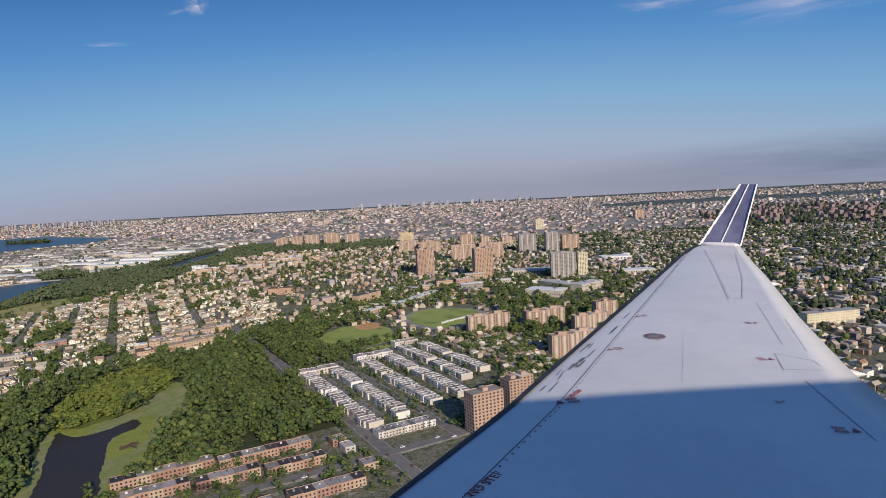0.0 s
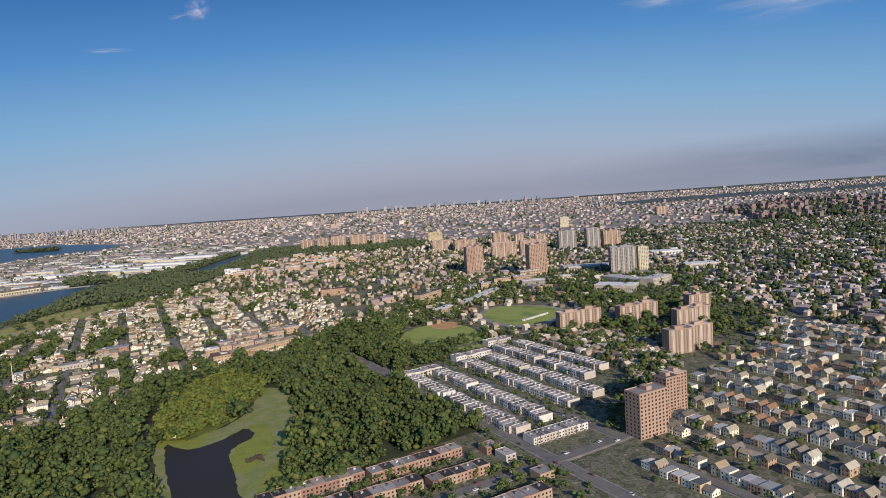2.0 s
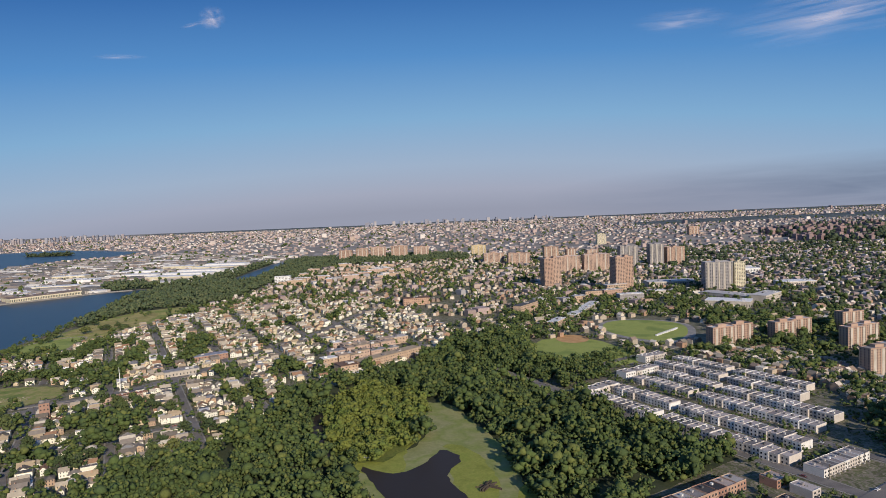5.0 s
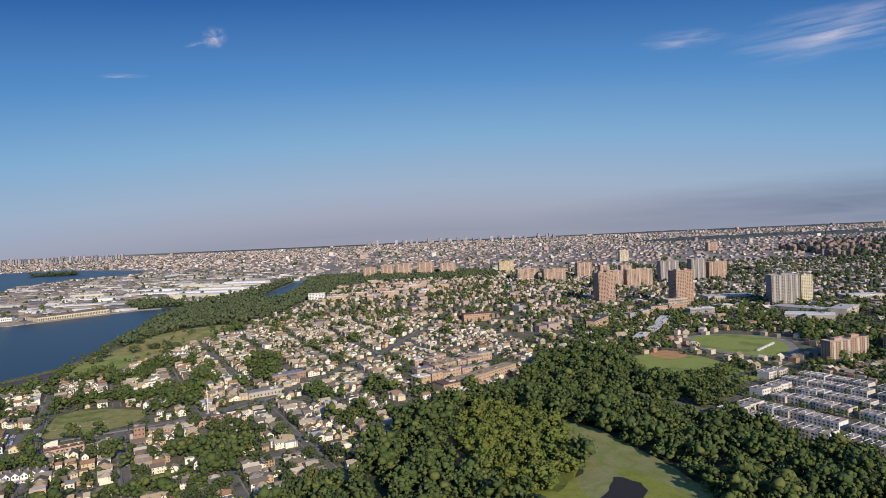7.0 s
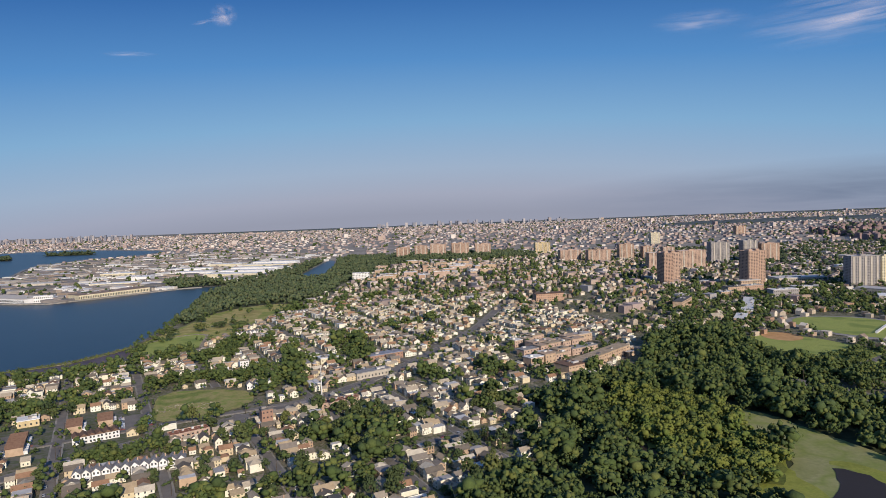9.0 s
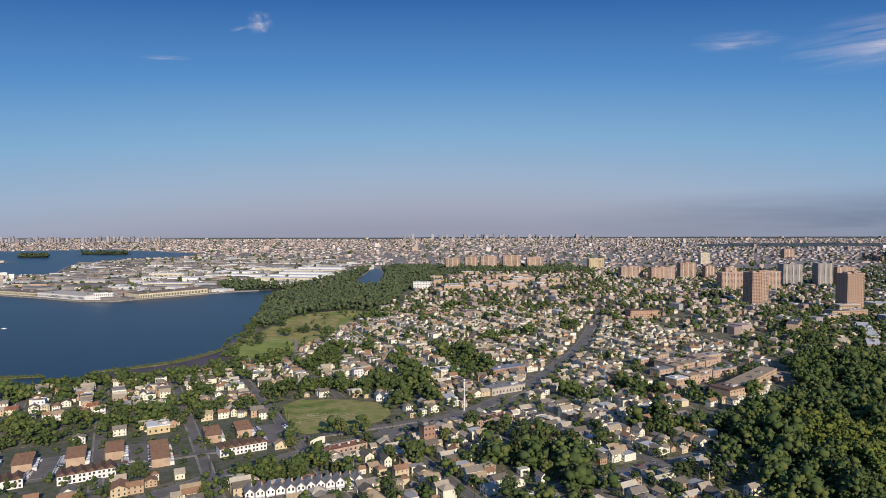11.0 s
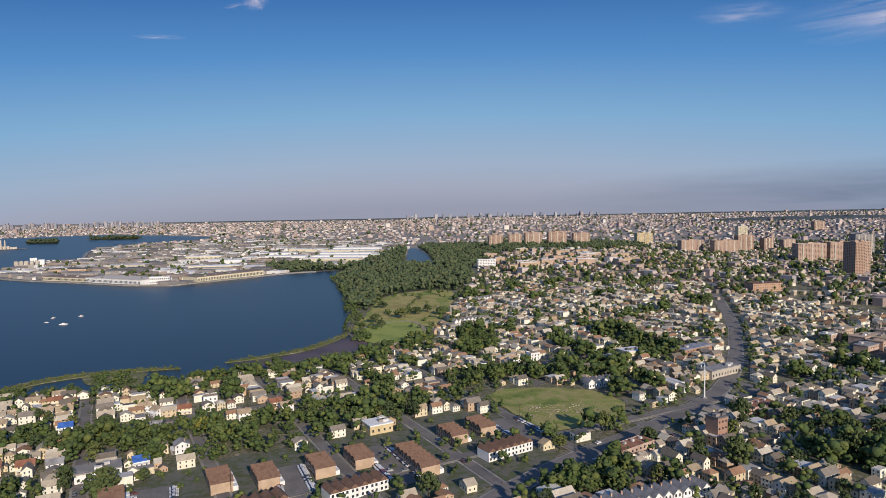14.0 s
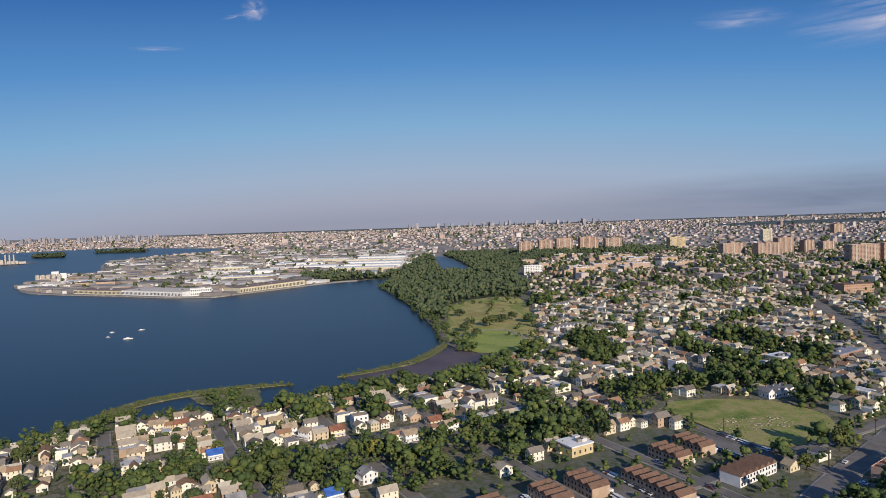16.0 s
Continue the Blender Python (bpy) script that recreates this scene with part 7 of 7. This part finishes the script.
    for i in range(16):
        y = 2.5 + rng.uniform(0, 1.5)
        x = edge(y)[0] + rng.uniform(0.08, 0.16) - 0.02 * (y - 2.5)
        l = rng.uniform(0.03, 0.16)
        strip([(x, y), (x + l * 0.44 + rng.uniform(-0.006, 0.006), y + l)], rng.uniform(0.003, 0.011), grime, "scuff", 0.003)

    # fuel cap and ring
    s = Shell()
    s.prism([(0.056 * math.cos(a), 0.068 * math.sin(a)) for a in np.linspace(0, 6.283, 25)[:-1]], 0, 0.004, 0, 0)
    cap = part("filler_cap", s.mesh("filler_cap", grime), ob, (0.885, 3.45, top(0.885, 3.45) - 0.001), "grey round filler cap with a red ring")
    s = Shell()
    for i in range(24):
        a, b = 6.283 * i / 24, 6.283 * (i + 1) / 24
        s.face([(r * math.cos(q), r * 1.2 * math.sin(q), 0.005) for q, r in ((a, 0.036), (a, 0.046), (b, 0.046), (b, 0.036))])
    part("ring", s.mesh("ring", red), cap)

    # stencils: a triangle beside two bars of small lettering
    for x, y, size, turn_z in ((0.308, 2.49, 0.044, 0.25), (0.637, 3.215, 0.036, 0.25), (0.934, 3.921, 0.034, 0.25), (1.496, 3.719, 0.032, 0.05), (1.283, 3.026, 0.034, 0.05), (1.205, 2.211, 0.040, -0.1), (1.106, 2.48, 0.018, 0.3)):
        d = Vector((math.cos(turn_z), math.sin(turn_z)))
        e = Vector((-d.y, d.x))
        mid = Vector((x, y))
        t = Shell()
        side = -1 if x < 1.0 else 1
        k = mid + d * size * 0.75 * side
        t.face([(*q, top(*q) + 0.004) for q in (tuple(k - d * size * 0.4), tuple(k + d * size * 0.4), tuple(k + e * size * 0.9))])
        part("triangle", t.mesh("triangle", red), ob, label="dark red stencilled triangle")
        for row in range(2):
            for n in range(4):
                t = Shell()
                k = mid - d * size * side * (0.05 + 0.28 * n) + e * size * (0.75 - 0.75 * row)
                q = [k - d * size * 0.085 - e * size * 0.24, k + d * size * 0.085 - e * size * 0.24, k + d * size * 0.085 + e * size * 0.24, k - d * size * 0.085 + e * size * 0.24]
                t.face([(*p, top(*p) + 0.004) for p in map(tuple, q)])
                part("stencil_bar", t.mesh("stencil_bar", red), ob, label="dark red stencilled bar")

    # the walkway warning beside the slat seam
    WARNINGS = ((-0.053, 1.751, 0.046), (0.325, 2.532, 0.03))
    for x, y, size in WARNINGS:
        words = bpy.data.curves.new("warning_text", "FONT")
        words.body, words.size, words.extrude = "NO STEP", size, 0.0006
        words.materials.append(red)
        sign = new("warning_text", words)
        sign.parent = ob
        sign.matrix_basis = Matrix.Translation((x, y, top(x, y) + 0.006)) @ Matrix.Rotation(1.04, 4, "Z")
        tagged(sign, "dark red stencilled walkway warning")

    # flap-track fairings behind the trailing edge
    for x, y, l, w in ((1.545, 3.06, 0.24, 0.060), (2.165, 5.27, 0.21, 0.05)):
        s = Shell()
        ring = 10
        prof = [(-0.9, 0.5), (-0.5, 0.9), (0.0, 1.0), (0.4, 0.72), (0.75, 0.38), (1.0, 0.03)]
        pts = [[(x + l * (a - 0.25), y - 0.05 * a + w * b * math.cos(q), -0.95 + 0.05 * y - 0.055 + w * b * math.sin(q) * 0.9) for q in np.linspace(0, 6.283, ring + 1)[:-1]] for a, b in prof]
        for A, B in zip(pts, pts[1:]):
            for i in range(ring):
                j = (i + 1) % ring
                s.face([A[i], A[j], B[j], B[i]])
        fm = s.mesh("flap_fairing", paint)
        part("flap_fairing", fm, ob)

    # winglet: root fairing, blade, painted highlights on its edges and middle
    root = [(2.40, 7.40, -0.585), (2.77, 7.20, -0.590)]
    tip = [(2.985, 7.765, 0.085), (3.105, 7.60, 0.076)]
    s = Shell()
    for i in range(8):
        for j in range(6):
            def at(a, b):
                p = Vector(root[0]).lerp(Vector(root[1]), b)
                q = Vector(tip[0]).lerp(Vector(tip[1]), b)
                c = p.lerp(q, a)
                c.z += 0.05 * math.sin(a * 3.14) * -0.3
                return c
            for side in (0, 1):
                o = Vector((0.0, 0.018 if side else 0.0, 0.0))
                q = [at(i / 8, j / 6), at(i / 8, (j + 1) / 6), at((i + 1) / 8, (j + 1) / 6), at((i + 1) / 8, j / 6)]
                s.face([tuple(p + o) for p in (q if side == 0 else q[::-1])])
    wl = part("winglet", s.mesh("winglet", blue), ob, label="dark blue upturned winglet")
    # white strips stand in for the glints on the metal blade
    for b, w in ((0.0, 0.018), (0.5, 0.009), (1.0, 0.010)):
        s = Shell()
        p, q = Vector(root[0]).lerp(Vector(root[1]), b), Vector(tip[0]).lerp(Vector(tip[1]), b)
        for i in range(6):
            a0, a1 = p.lerp(q, i / 6), p.lerp(q, (i + 1) / 6)
            s.face([tuple(a0 + Vector((-w, -0.014, 0))), tuple(a0 + Vector((w, -0.014, 0))), tuple(a1 + Vector((w * 0.6, -0.014, 0))), tuple(a1 + Vector((-w * 0.6, -0.014, 0)))])
        part("edge_strip", s.mesh("edge_strip", M_WHITE), wl, label="white strip painted as a highlight on the winglet")
    s = Shell()
    ring = 10
    for i in range(ring):
        a, b = 6.283 * i / ring, 6.283 * (i + 1) / ring
        for t0, t1, r0, r1 in ((0, 0.15, 0.012, 0.035), (0.15, 0.85, 0.035, 0.035), (0.85, 1, 0.035, 0.01)):
            c0, c1 = Vector(root[0]).lerp(Vector(root[1]), t0), Vector(root[0]).lerp(Vector(root[1]), t1)
            s.face([tuple(c0 + Vector((0, math.cos(a), math.sin(a))) * r0), tuple(c0 + Vector((0, math.cos(b), math.sin(b))) * r0), tuple(c1 + Vector((0, math.cos(b), math.sin(b))) * r1), tuple(c1 + Vector((0, math.cos(a), math.sin(a))) * r1)])
    part("root_fairing", s.mesh("root_fairing", paint), ob)

    # the cabin's outer skin behind the seat, which shades the inner wing
    axis = Vector((0.988, 0.155, 0.0))
    back = Vector((0.155, -0.988, 0.0))
    crest = Vector((0.215, 2.599, -0.82)) + (LEAN.inverted().to_3x3() @ SUN_FROM) * 3.9
    s = Shell()
    for i in range(14):
        a, b = math.radians(90 - i * 11), math.radians(90 - (i + 1) * 11)
        pa, pb = [crest + back * 1.05 * math.cos(q) + Vector((0, 0, 1.05 * (math.sin(q) - 1))) for q in (a, b)]
        s.face([tuple(pa - axis * 5.0), tuple(pa + axis * 7.0), tuple(pb + axis * 7.0), tuple(pb - axis * 5.0)])
    part("fuselage_skin", s.mesh("fuselage_skin", paint), ob)


wing()
